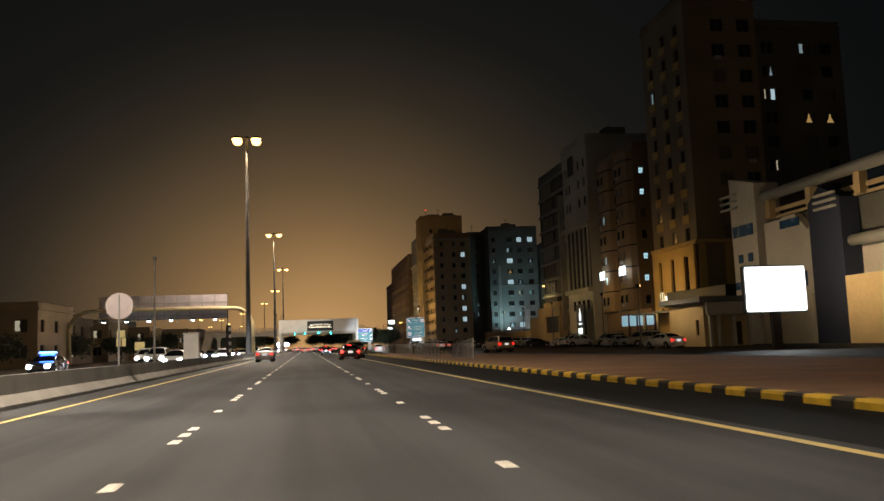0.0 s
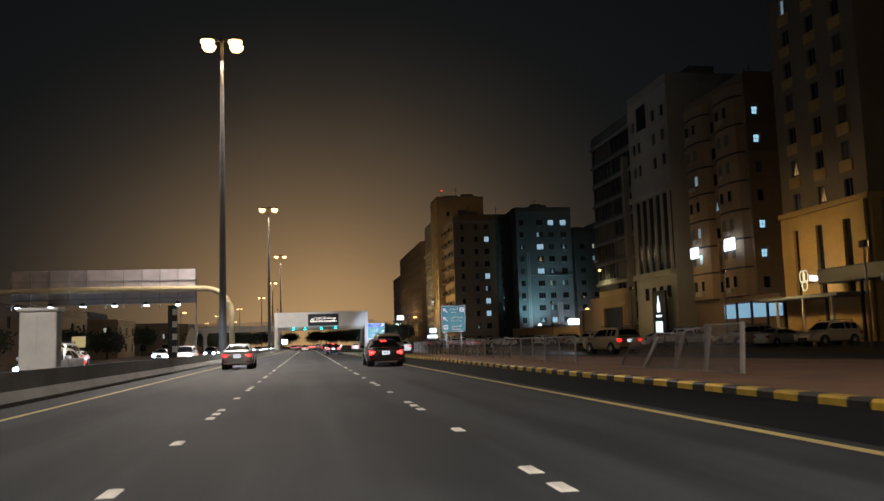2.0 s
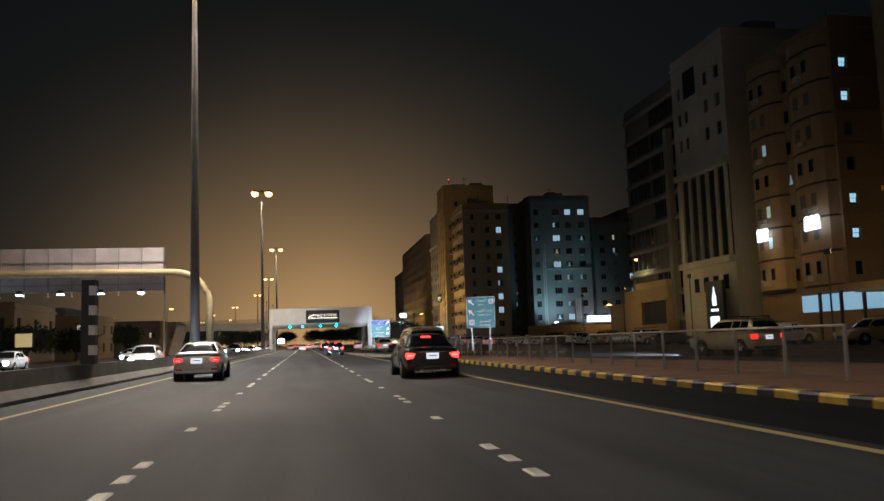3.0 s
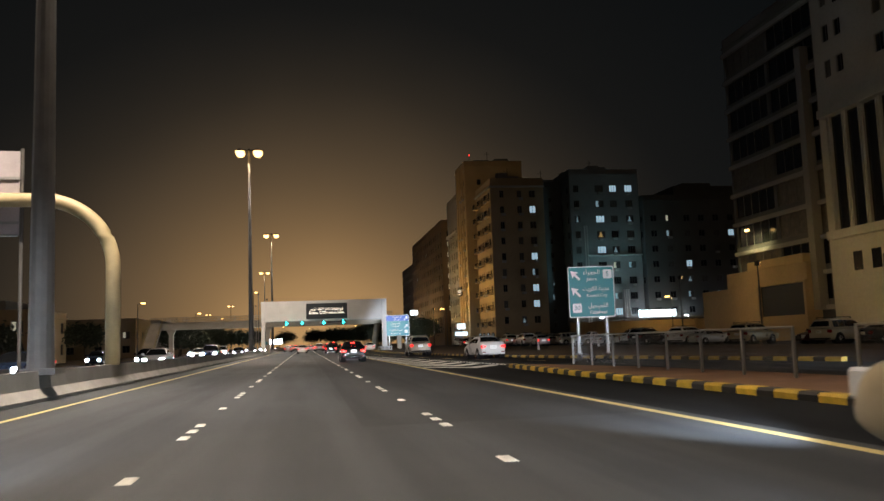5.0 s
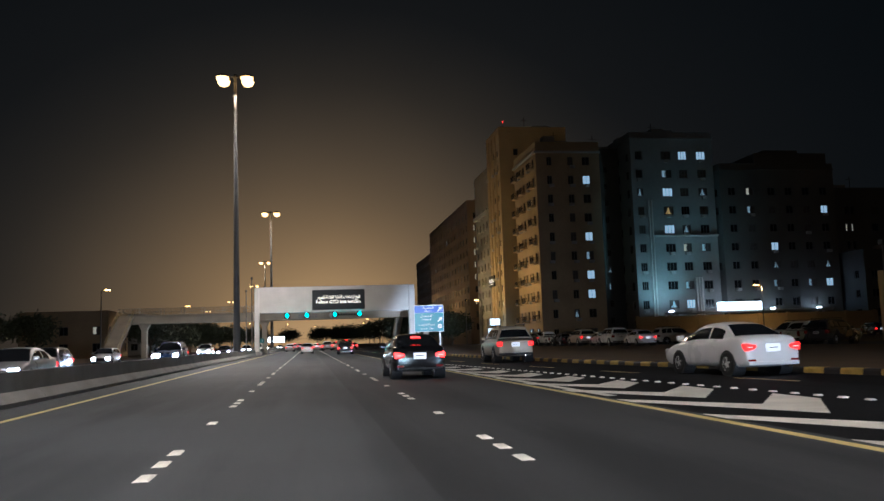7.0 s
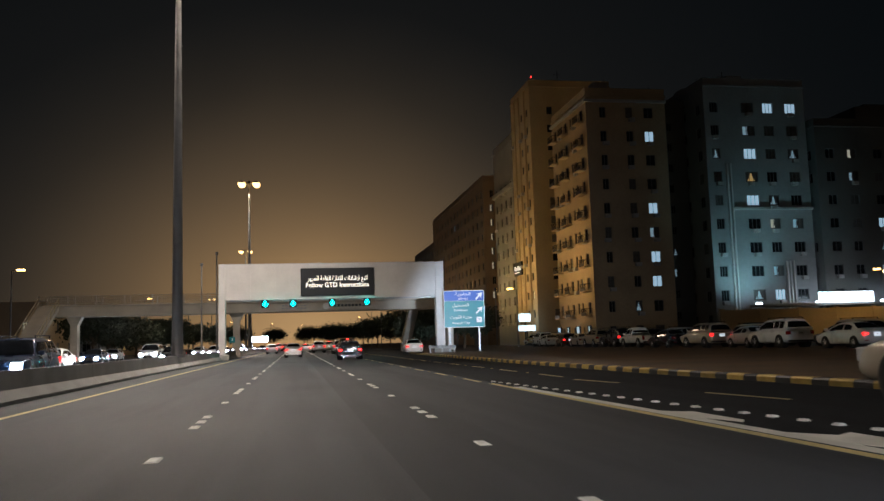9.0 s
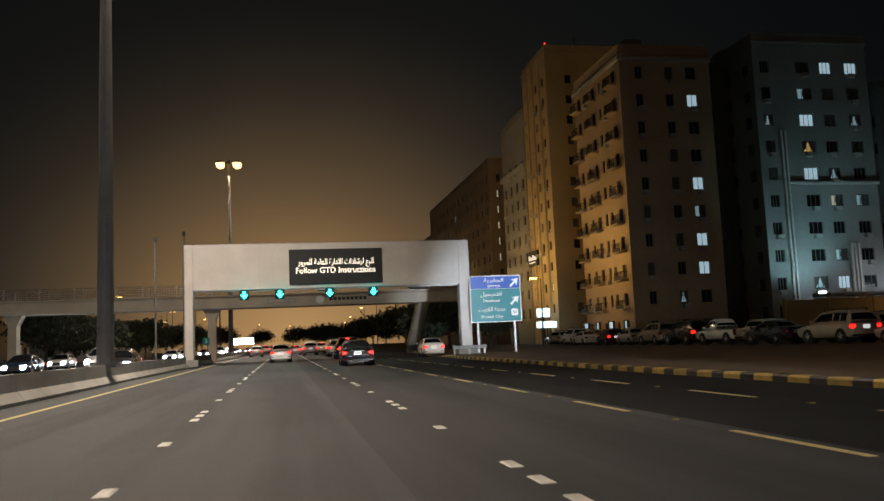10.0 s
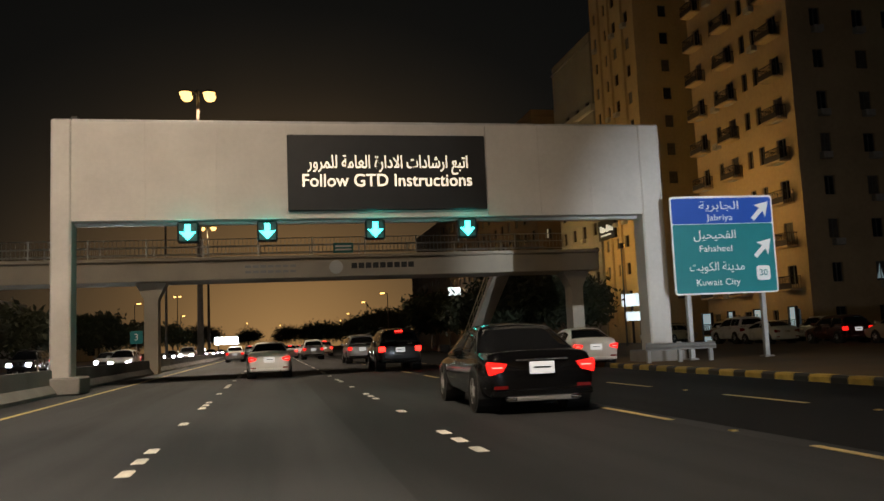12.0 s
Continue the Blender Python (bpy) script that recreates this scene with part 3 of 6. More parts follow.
for x, z, t in ((1.1, 5.2, "5"), (-1.0, 3.0, "30")):
    b = bm_new()
    prism(b, rounded_rect(0.6, 0.6, 0.1, x, z), "y", -0.038, -0.030)
    part("route_shield", b, SIGN_WHITE, s1, "white route shield")
    words(t, 0.42, SIGN_GREEN, s1, pose(x, -0.042, z) @ FACE, "lettering", "", 0.003)

s3 = thing("road_sign", pose(15.65, 228.1, 0.12, 0, 0, -3) @ Matrix.Diagonal((0.95, 1, 0.96, 1)), "green and blue direction sign with white Arabic and English lettering", "road sign", "direction signs")
board(s3, 4.15, 3.7, 4.25, [(5.05, 6.02, SIGN_BLUE), (2.46, 5.03, SIGN_GREEN)])
sign_posts(s3, (-1.5, 1.5), 6.0)
arrow(s3, 1.55, 5.52, 0.95, 45)
arrow(s3, 1.55, 4.10, 0.95, 45)
text_on(s3, AR["jabriya"], -0.1, 5.72, 0.42, 1.6)
text_on(s3, "Jabriya", -0.1, 5.27, 0.32, 1.05)
text_on(s3, AR["fahaheel"], -0.35, 4.62, 0.45, 1.7)
text_on(s3, "Fahaheel", -0.35, 4.10, 0.34, 1.3)
text_on(s3, AR["city"], -0.35, 3.42, 0.45, 2.2)
text_on(s3, "Kuwait City", -0.35, 2.84, 0.34, 1.75)
b = bm_new()
prism(b, rounded_rect(0.55, 0.55, 0.1, 1.5, 3.15), "y", -0.038, -0.030)
part("route_shield", b, SIGN_WHITE, s3, "white route shield")
words("30", 0.34, SIGN_GREEN, s3, pose(1.5, -0.042, 3.15) @ FACE, "lettering", "", 0.003)

km = thing("marker_sign", pose(-7.25, 246.5, 0.79), "small green distance marker with a white figure", "road sign")
b = bm_new()
prism(b, rounded_rect(0.62, 0.66, 0.06, 0, 1.25), "y", -0.02, 0.02)
part("face", b, SIGN_GREEN, km)
words("3", 0.5, SIGN_WHITE, km, pose(0, -0.024, 1.25) @ FACE, "lettering", "", 0.004)
b = bm_new()
tube(b, [(0, 0.04, 0), (0, 0.04, 1.5)], 0.03, 8)
part("post", b, GALV, km)

# ================= message gantry =================
GY = 229.6
gantry = thing("message_gantry", pose(0, GY, 0), "white clad gantry with a lit message board over the lanes", "gantry")
for x0, x1, lab in ((-7.25, -6.62, "post"), (13.1, 13.95, "post")):
    b = bm_new()
    box(b, x0, x1, -0.45, 0.45, 0, 8.9, 0.06)
    part(lab, b, PANEL_WHITE, gantry)
    b = bm_new()
    box(b, x0 - 0.35, x1 + 0.35, -0.8, 0.8, 0, 0.55, 0.05)
    part("footing", b, CONCRETE, gantry)
# cladding panels between the posts, with fine joints
xs = [-6.62 + (0.2 + 6.62) * k / 3 for k in range(4)] + [0.2, 7.25] + [7.25 + (13.1 - 7.25) * k / 3 for k in range(1, 4)]
xs = sorted(set(round(x, 3) for x in xs))
for xa, xb in zip(xs, xs[1:]):
    if xa >= 0.19 and xb <= 7.3:
        continue
    b = bm_new()
    box(b, xa + 0.002, xb - 0.002, -0.42, 0.4, 5.52, 8.82, 0.004)
    part("cladding_panel", b, PANEL_WHITE, gantry)
b = bm_new()
box(b, -6.62, 13.1, -0.36, 0.36, 8.82, 8.9)
part("top_rail", b, GALV, gantry)
b = bm_new()
box(b, 0.2, 7.25, -0.38, 0.4, 5.52, 8.82)
part("board_case", b, PANEL_WHITE, gantry)
b = bm_new()
box(b, 0.26, 7.19, -0.52, -0.385, 5.76, 8.4, 0.03)
screen = part("message_board", b, BLACK, gantry, "black message board")
words(AR["follow"], 0.62, LED_AMBER, screen, pose(3.75, -0.53, 7.42) @ FACE, "lettering", "glowing Arabic message", 0.004, 5.6)
words("Follow GTD Instructions", 0.62, LED_AMBER, screen, pose(3.7, -0.53, 6.78) @ FACE, "lettering", "glowing English message", 0.004, 5.9)
for x in (-3.03, -0.45, 3.21, 6.49):
    b = bm_new()
    box(b, x - 0.34, x + 0.34, -0.3, 0.05, 4.78, 5.48, 0.05)
    sig = part("lane_signal", b, BLACK, gantry, "black lane signal with a green arrow")
    b = bm_new()
    prism(b, [(x - 0.09, 5.38), (x - 0.09, 5.12), (x - 0.27, 5.14), (x, 4.84), (x + 0.27, 5.14), (x + 0.09, 5.12), (x + 0.09, 5.38)], "y", -0.325, -0.302)
    part("arrow", b, ARROW_GREEN, sig, "glowing green arrow")
b = bm_new()
box(b, -6.62, 13.1, 0.1, 0.3, 5.42, 5.52)
part("cable_tray", b, GALV, gantry)
for x in (-3.03, -0.45, 3.21, 6.49):
    lamp_light("arrow_glow", "POINT", (x, GY - 0.6, 5.1), 26, (0.05, 0.9, 0.75), 0.25)

# ================= footbridge =================
BY = 251.0
bridge = thing("footbridge", pose(0, BY, 0), "concrete footbridge across the motorway with railings and stairs", "bridge")
b = bm_new()
box(b, -28.6, 19.6, -1.5, 1.5, 5.15, 6.25, 0.04)
part("beam", b, BRIDGE_CONC, bridge)
b = bm_new()
box(b, -28.6, 19.6, -1.75, 1.75, 6.25, 6.45, 0.03)
part("deck_edge", b, BRIDGE_CONC, bridge)
RAIL = bpy.data.meshes.new("rail_panel")
b = bm_new()
for z in (0.12, 0.55, 1.0):
    tube(b, [(0, 0, z), (3.0, 0, z)], 0.03, 6)
for k in range(13):
    tube(b, [(0.12 + k * 0.23, 0, 0.12), (0.12 + k * 0.23, 0, 1.0)], 0.012, 4)
box(b, -0.04, 0.04, -0.04, 0.04, 0, 1.06)
b.to_mesh(RAIL)
b.free()
RAIL.materials.append(GALV)
for s in (-1.66, 1.66):
    for k in range(15):
        place("rail_panel", RAIL, bridge, pose(-28.5 + 3.05 * k, s, 6.45))
for x, w in ((-7.05, 0.5), (18.4, 0.5), (-25.0, 0.5)):
    b = bm_new()
    prism(b, [(x - w * 0.75, 0), (x + w * 0.75, 0), (x + w * 0.75, 4.2), (x + w * 1.7, 5.15), (x - w * 1.7, 5.15), (x - w * 0.75, 4.2)], "y", -0.6, 0.6)
    part("column", b, BRIDGE_CONC, bridge)
b = bm_new()
tube(b, [(3.35, -1.53, 5.72), (3.35, -1.60, 5.72)], 0.40, 24)
part("emblem", b, WHITE_PAINT, bridge, "round white emblem")
for k, (x, w) in enumerate(((6.3, 4.1), (-0.2, 3.2))):
    for z in ((5.78,) if k == 0 else (5.86, 5.55)):
        for j in range(int(w / 0.42)):
            b = bm_new()
            box(b, x - w / 2 + j * 0.42, x - w / 2 + j * 0.42 + 0.33, -1.515, -1.5, z - (0.16 if k == 0 else 0.07), z + (0.16 if k == 0 else 0.07))
            part("letter_bar", b, TRIM if k == 0 else SIGN_GREY, bridge)
b = bm_new()
box(b, 3.2, 4.35, -1.82, -1.76, 6.5, 7.1, 0.02)
plate = part("height_sign", b, SIGN_GREEN, bridge, "small green notice")
for z in (6.7, 6.9):
    b = bm_new()
    box(b, 3.3, 4.25, -1.83, -1.822, z - 0.05, z + 0.05)
    part("letter_bar", b, SIGN_WHITE, plate)


def stairs(root, x, y0, y1, z1, w):
    n = 34
    b = bm_new()
    prof = []
    for k in range(n):
        z = z1 * (k + 1) / n
        prof += [(y0 + (y1 - y0) * k / n, z), (y0 + (y1 - y0) * (k + 1) / n, z)]
    prof += [(y1, z1 - 0.42), (y0 + (y1 - y0) * 0.05, 0.0), (y0, 0.0)]
    prism(b, prof, "x", x - w / 2, x + w / 2)
    part("flight", b, BRIDGE_CONC, root)
    for s in (-1, 1):
        b = bm_new()
        xs_ = x + s * (w / 2 - 0.05)
        for h in (0.5, 1.0):
            tube(b, [(xs_, y0, h), (xs_, y1, z1 + h)], 0.045, 6)
        for k in range(9):
            t = k / 8
            tube(b, [(xs_, y0 + (y1 - y0) * t, z1 * t - 0.1), (xs_, y0 + (y1 - y0) * t, z1 * t + 1.0)], 0.04, 6)
        part("handrail", b, PIPE_YELLOW, root, "cream tubular handrail")


stairs(bridge, 14.5, 13.6, 1.8, 6.25, 1.1)
stairs(bridge, -27.4, -13.5, -1.8, 6.25, 2.2)

# ================= pipe gantry over the other carriageway =================
PY = 118.0
pg = thing("pipe_gantry", pose(0, PY, 0), "cream tubular gantry carrying a large sign seen from behind", "gantry")
R = 2.6
pts = [(-7.2, 0, 0.78), (-7.2, 0, 4.4)] + [(-7.2 - R * (1 - math.cos(radians(a))), 0, 4.4 + R * math.sin(radians(a))) for a in range(6, 91, 6)]
pts += [(-15, 0, 7.05), (-25, 0, 7.05)] + [(-28.3 - R * math.sin(radians(a)), 0, 7.0 - R * (1 - math.cos(radians(a)))) for a in range(0, 91, 6)] + [(-30.9, 0, 0.0)]
b = bm_new()
tube(b, pts, 0.27, 18)
part("pipe", b, PIPE_YELLOW, pg, smooth=True)
for k in range(10):
    xa = -27.25 + 1.66 * k
    b = bm_new()
    box(b, xa + 0.012, xa + 1.648, 0.34, 0.40, 5.75 if k > 1 else 6.1, 8.95)
    part("sign_panel", b, PANEL_BACK, pg)
    b = bm_new()
    box(b, xa + 0.02, xa + 0.12, 0.24, 0.34, 5.3, 8.9)
    part("rib", b, SIGN_GREY, pg)
for z in (6.2, 7.9):
    b = bm_new()
    box(b, -27.25, -10.66, 0.28, 0.338, z - 0.05, z + 0.05)
    part("rail", b, SIGN_GREY, pg)
b = bm_new()
tube(b, [(-27.6, 0.3, 5.72), (-10.7, 0.3, 5.72)], 0.05, 6)
part("lamp_rail", b, GALV, pg)
b = bm_new()
tube(b, [(-10.58, 0.37, 0), (-10.58, 0.37, 9.05)], 0.07, 8)
part("support_post", b, POLE_PAINT, pg)
for x in (-12.25, -15.15, -18.0, -20.85, -23.75, -26.6):
    b = bm_new()
    prism(b, [(x - 0.22, 5.55), (x + 0.22, 5.55), (x + 0.16, 5.83), (x - 0.16, 5.83)], "y", 0.1, 0.5)
    fl = part("floodlight", b, BLACK, pg, "small black floodlight")
    b = bm_new()
    box(b, x - 0.19, x + 0.19, 0.06, 0.54, 5.48, 5.548)
    part("lens", b, LED_WHITE, fl, "glowing cool white lens")

# things on the median barrier
rs = thing("round_sign", pose(-7.25, 35.2, 0.79), "round road sign on a post seen from behind", "road sign")
b = bm_new()
tube(b, [(0, -0.02, 2.3), (0, 0.01, 2.3)], 0.52, 28)
part("disc", b, PANEL_BACK, rs, "pale metal disc")
b = bm_new()
tube(b, [(0, -0.05, 0), (0, -0.05, 2.75)], 0.035, 8)
part("post", b, SIGN_GREY, rs)
cb = thing("equipment_cabinet", pose(-7.98, 61.8, 0.0), "tall white metal equipment cabinet standing behind the barrier", "cabinet")
b = bm_new()
box(b, -0.52, 0.52, -0.3, 0.3, 0.25, 2.46, 0.03)
part("body", b, WHITE_PAINT, cb)
b = bm_new()
box(b, -0.58, 0.58, -0.36, 0.36, 2.46, 2.56, 0.02)
part("cap", b, WHITE_PAINT, cb)
b = bm_new()
box(b, -0.6, 0.6, -0.38, 0.38, 0.0, 0.25, 0.02)
part("plinth", b, CONCRETE, cb)
b = bm_new()
box(b, -0.47, -0.01, -0.315, -0.302, 0.35, 2.35)
box(b, 0.01, 0.47, -0.315, -0.302, 0.35, 2.35)
part("door", b, WHITE_PAINT, cb)
sc = thing("striped_post", pose(-7.25, 82.0, 0.79), "black post with white bands on the median", "post")
for k in range(7):
    b = bm_new()
    box(b, -0.22, 0.22, -0.22, 0.22, k * 0.4, k * 0.4 + 0.4)
    part("band", b, TRIM, sc)
for k in range(4):
    b = bm_new()
    box(b, 0.02, 0.232, -0.232, 0.1, 0.3 + k * 0.66, 0.62 + k * 0.66)
    part("reflector", b, WHITE_PAINT, sc, "white reflective band")
for x, y, h in ((-7.4, 43.8, 5.8), (-7.35, 216, 7.5), (-8.0, 236, 10.5), (-7.6, 262, 11)):
    p_ = thing("thin_pole", pose(x, y, 0), "thin grey steel camera pole on the median", "pole", "median poles")
    b = bm_new()
    tube(b, [(0, 0, 0), (0, 0, h)], [0.0095 * h, 0.0065 * h], 8)
    part("shaft", b, POLE_PAINT, p_)
    b = bm_new()
    box(b, -0.012 * h, 0.012 * h, -0.012 * h, 0.012 * h, h, h + 0.03 * h, 0.01)
    part("cap", b, TRIM, p_)

# floodlight poles added to brighten the road faces of the blocks
for x, y, h, tx, tz, power in ((27.5, 264.0, 8.0, 39.6, 17.0, 4700), (26.5, 288.0, 8.0, 39.5, 22.0, 7200), (27.5, 304.0, 8.0, 39.6, 18.0, 5200), (40.5, 112.0, 7.0, 53.0, 4.0, 2500), (40.5, 136.0, 7.0, 52.0, 10.0, 900), (32.6, 80.0, 6.0, 46.2, 5.0, 1000), (36.5, 62.0, 6.0, 46.2, 9.0, 2600), (40.5, 155.0, 7.0, 51.0, 10.0, 800), (40.5, 171.0, 7.0, 50.0, 5.0, 520), (29.5, 342.0, 7.0, 39.8, 15.0, 4200), (29.5, 374.0, 7.0, 39.8, 15.0, 4200)):
    fp = thing("floodlight_pole", pose(x, y, 0), "slim added steel pole with a sodium floodlight brightening the buildings", "floodlight", "facade floodlights")
    b = bm_new()
    tube(b, [(0, 0, 0), (0, 0, h)], [0.09, 0.06], 8)
    part("pole", b, POLE_PAINT, fp)
    b = bm_new()
    box(b, -0.16, 0.16, -0.26, 0.26, h, h + 0.42, 0.04)
    hd = part("housing", b, BLACK, fp)
    b = bm_new()
    box(b, 0.161, 0.19, -0.2, 0.2, h + 0.06, h + 0.36)
    ln = part("lens", b, SODIUM_LENS, hd, "glowing sodium lens")
    lamp_light("facade_fill", "SPOT", (x + 0.25, y, h + 0.2), power, SODIUM_OLD if x > 39 or y > 200 else (1.0, 0.76, 0.42), 0.2, (tx, y, tz), 165, 1.0)
fs_ = thing("far_lit_sign", pose(-10.8, 400.0, 0), "distant bright white roadside screen", "billboard")
b = bm_new()
box(b, -2.6, 2.6, -0.1, 0.1, 2.5, 4.1, 0.04)
part("screen", b, LED_WHITE, fs_, "glowing white screen")
for x in (-1.8, 1.8):
    b = bm_new()
    box(b, x - 0.12, x + 0.12, 0.11, 0.35, 0, 4.0)
    part("post", b, IRON, fs_)

# ================= buildings =================


def opening_wall(bm_, origin, u, length, height, cols, floors, z_first, floor_h, win_h, depth=0.22):
    """A wall from origin along u with real window recesses. cols: (start, width). Returns recess centres."""
    o, u = Vector(origin), Vector(u)
    inn = Vector((-u.y, u.x, 0)) * depth  # into the building
    us = sorted({0.0, length, *[c[0] for c in cols], *[c[0] + c[1] for c in cols]})
    zs = sorted({0.0, height, *[z_first + f * floor_h for f in range(floors)], *[z_first + f * floor_h + win_h for f in range(floors)]})
    colset = {round(c[0], 3) for c in cols}
    zset = {round(z_first + f * floor_h, 3) for f in range(floors)}
    grid = {}

    def vert(i, j, ins=False):
        key = (i, j, ins)
        if key not in grid or ins:
            p = o + u * us[i] + Vector((0, 0, zs[j])) + (inn if ins else Vector())
            grid[key] = bm_.verts.new(p)
        return grid[key]
    cells = []
    for i in range(len(us) - 1):
        for j in range(len(zs) - 1):
            q = [vert(i, j), vert(i + 1, j), vert(i + 1, j + 1), vert(i, j + 1)]
            if round(us[i], 3) in colset and round(zs[j], 3) in zset:
                r = [vert(i, j, True), vert(i + 1, j, True), vert(i + 1, j + 1, True), vert(i, j + 1, True)]
                for k in range(4):
                    bm_.faces.new((q[k], q[(k + 1) % 4], r[(k + 1) % 4], r[k]))
                bm_.faces.new(r)
                fl = round((zs[j] - z_first) / floor_h)
                cells.append((o + u * (us[i] + us[i + 1]) / 2 + Vector((0, 0, zs[j])) + inn, us[i + 1] - us[i], fl, i))
            else:
                bm_.faces.new(q)
    return cells


PANES = {}


def pane_mesh(w, h, material, split, gap=""):
    """One window: a frame with its panes set back in it; gap: the light shows only between drawn curtains."""
    key = (round(w, 2), round(h, 2), material.name, split, gap)
    if key not in PANES:
        b = bm_new()
        t = 0.05
        pw = (w - t) / split - t
        opening_wall(b, (-w / 2, -0.09, 0), (1, 0, 0), w, h, [(t + k * (pw + t), pw) for k in range(split)], 1, t, h, h - 2 * t, 0.06)
        b.faces.ensure_lookup_table()
        for f in b.faces:
            if all(abs(v.co.y + 0.03) < 0.001 for v in f.verts):
                f.material_index = 2 if gap else 1
        if gap == "tent":
            prism(b, [(-0.34 * w, 0.12 * h), (0.30 * w, 0.12 * h), (0.10 * w, 0.52 * h), (0.03 * w, 0.88 * h), (-0.05 * w, 0.88 * h), (-0.14 * w, 0.5 * h)], "y", -0.044, -0.034, 1)
        elif gap == "side":
            prism(b, [(-0.44 * w, 0.10 * h), (-0.04 * w, 0.10 * h), (-0.12 * w, 0.5 * h), (-0.06 * w, 0.92 * h), (-0.44 * w, 0.92 * h)], "y", -0.044, -0.034, 1)
        elif gap == "cross":
            for x0, x1, z0, z1 in ((-0.36, -0.03, 0.50, 0.80), (0.03, 0.36, 0.50, 0.80), (-0.36, -0.03, 0.18, 0.46), (0.03, 0.30, 0.18, 0.46)):
                box(b, x0 * w, x1 * w, -0.044, -0.034, z0 * h, z1 * h, 0, 1)
        me = bpy.data.meshes.new("window")
        b.to_mesh(me)
        b.free()
        me.materials.append(FRAME_W)
        me.materials.append(material)
        me.materials.append(WIN_CURTAIN)
        PANES[key] = me
    return PANES[key]


def windows(root, cells, u, win_h, lit, rng, curtain=0.25, split=2):
    """lit: {(floor, column order): kind}."""
    ang = math.degrees(math.atan2(u[1], u[0]))
    order = sorted({c[3] for c in cells})
    for c, w, fl, ci in cells:
        k = lit.get((fl, order.index(ci)))
        mm = WIN_LIT[k] if k else (WIN_CURTAIN if rng.random() < curtain else WIN_DARK)
        gap = {"dim": ("tent", "side")[(fl + ci) % 2], "warm": "tent", "pale": "side", "cool": ""}.get(k, "cross" if k else "")
        place("window", pane_mesh(w, win_h, mm, split, gap), root, Matrix.Translation(c) @ pose(0, 0, 0, 0, 0, ang), "lit window" if k else "")


def cols_even(length, n, w, margin=1.2):
    gap = (length - 2 * margin - n * w) / max(1, n - 1) if n > 1 else 0
    return [(margin + k * (w + gap), w) for k in range(n)]


def block(name, label, x0, x1, y0, y1, h, wall, road, near, floors, z_first, floor_h, win_h, lit_road=(), lit_near=(), seed=1, parapet=1.0, split=2, group="apartment blocks", category="apartment building"):
    """An apartment block: its road face looks west (-x), its near face south (-y). road, near: columns of windows."""
    rng = random.Random(seed)
    root = thing(name, pose(0, 0, 0), label, category, group)
    b = bm_new()
    road_cells = opening_wall(b, (x0, y1, 0), (0, -1, 0), y1 - y0, h, road, floors, z_first, floor_h, win_h)
    near_cells = opening_wall(b, (x0, y0, 0), (1, 0, 0), x1 - x0, h, near, floors, z_first, floor_h, win_h)
    for q in (((x1, y0, 0), (x1, y1, 0), (x1, y1, h), (x1, y0, h)), ((x1, y1, 0), (x0, y1, 0), (x0, y1, h), (x1, y1, h))):
        b.faces.new([b.verts.new(p) for p in q])
    part("wall", b, WALL[wall], root)
    b = bm_new()
    box(b, x0 - 0.15, x1 + 0.15, y0 - 0.15, y1 + 0.15, h, h + 0.25)
    t = 0.25
    for q in ((x0, x1, y0, y0 + t), (x0, x1, y1 - t, y1), (x0, x0 + t, y0 + t, y1 - t), (x1 - t, x1, y0 + t, y1 - t)):
        box(b, *q, h + 0.25, h + 0.25 + parapet)
    roof = part("roof", b, WALL[wall], root)
    for k in range(3):
        w_, d_, q_ = rng.uniform(2, 4.5), rng.uniform(2, 4), rng.uniform(1.2, 3.2)
        xa, ya = rng.uniform(x0 + 1, max(x0 + 1.1, x1 - 5)), rng.uniform(y0 + 1, max(y0 + 1.1, y1 - 5))
        b = bm_new()
        box(b, xa, xa + w_, ya, ya + d_, h + 0.25, h + 0.25 + q_, 0.05)
        part("roof_hut", b, WALL["grey"], roof)
    b = bm_new()
    xa, ya = (x0 + x1) / 2, (y0 + y1) / 2
    tube(b, [(xa, ya, h), (xa, ya, h + 5.0)], 0.06, 6)
    tube(b, [(xa - 0.8, ya, h + 4.3), (xa + 0.8, ya, h + 4.3)], 0.03, 6)
    part("mast", b, IRON, roof)
    windows(root, road_cells, (0, -1), win_h, dict(lit_road), rng, split=split)
    windows(root, near_cells, (1, 0), win_h, dict(lit_near), rng, split=split)
    return root, road_cells, near_cells


BALC = {}


def balcony_mesh(w, d):
    key = (w, d)
    if key not in BALC:
        b = bm_new()
        box(b, -w / 2, w / 2, -d, 0, -0.14, 0, mi=1)
        for k in range(int(w / 0.16) + 1):
            x = -w / 2 + 0.05 + k * (w - 0.1) / int(w / 0.16)
            box(b, x - 0.012, x + 0.012, -d + 0.03, -d + 0.055, 0, 0.95)
        for s in (-1, 1):
            for k in range(5):
                y = -d + 0.05 + k * (d - 0.1) / 4
                box(b, s * (w / 2 - 0.04) - 0.012, s * (w / 2 - 0.04) + 0.012, y, y + 0.025, 0, 0.95)
            box(b, s * (w / 2 - 0.04) - 0.03, s * (w / 2 - 0.04) + 0.03, -d, 0, 0.95, 1.0)
        box(b, -w / 2, w / 2, -d, -d + 0.06, 0.95, 1.0)
        box(b, -w / 2, w / 2, -d, -d + 0.04, 0.0, 0.45)
        me = bpy.data.meshes.new("balcony")
        b.to_mesh(me)
        b.free()
        me.materials.append(IRON)
        me.materials.append(WALL["sand"])
        BALC[key] = me
    return BALC[key]


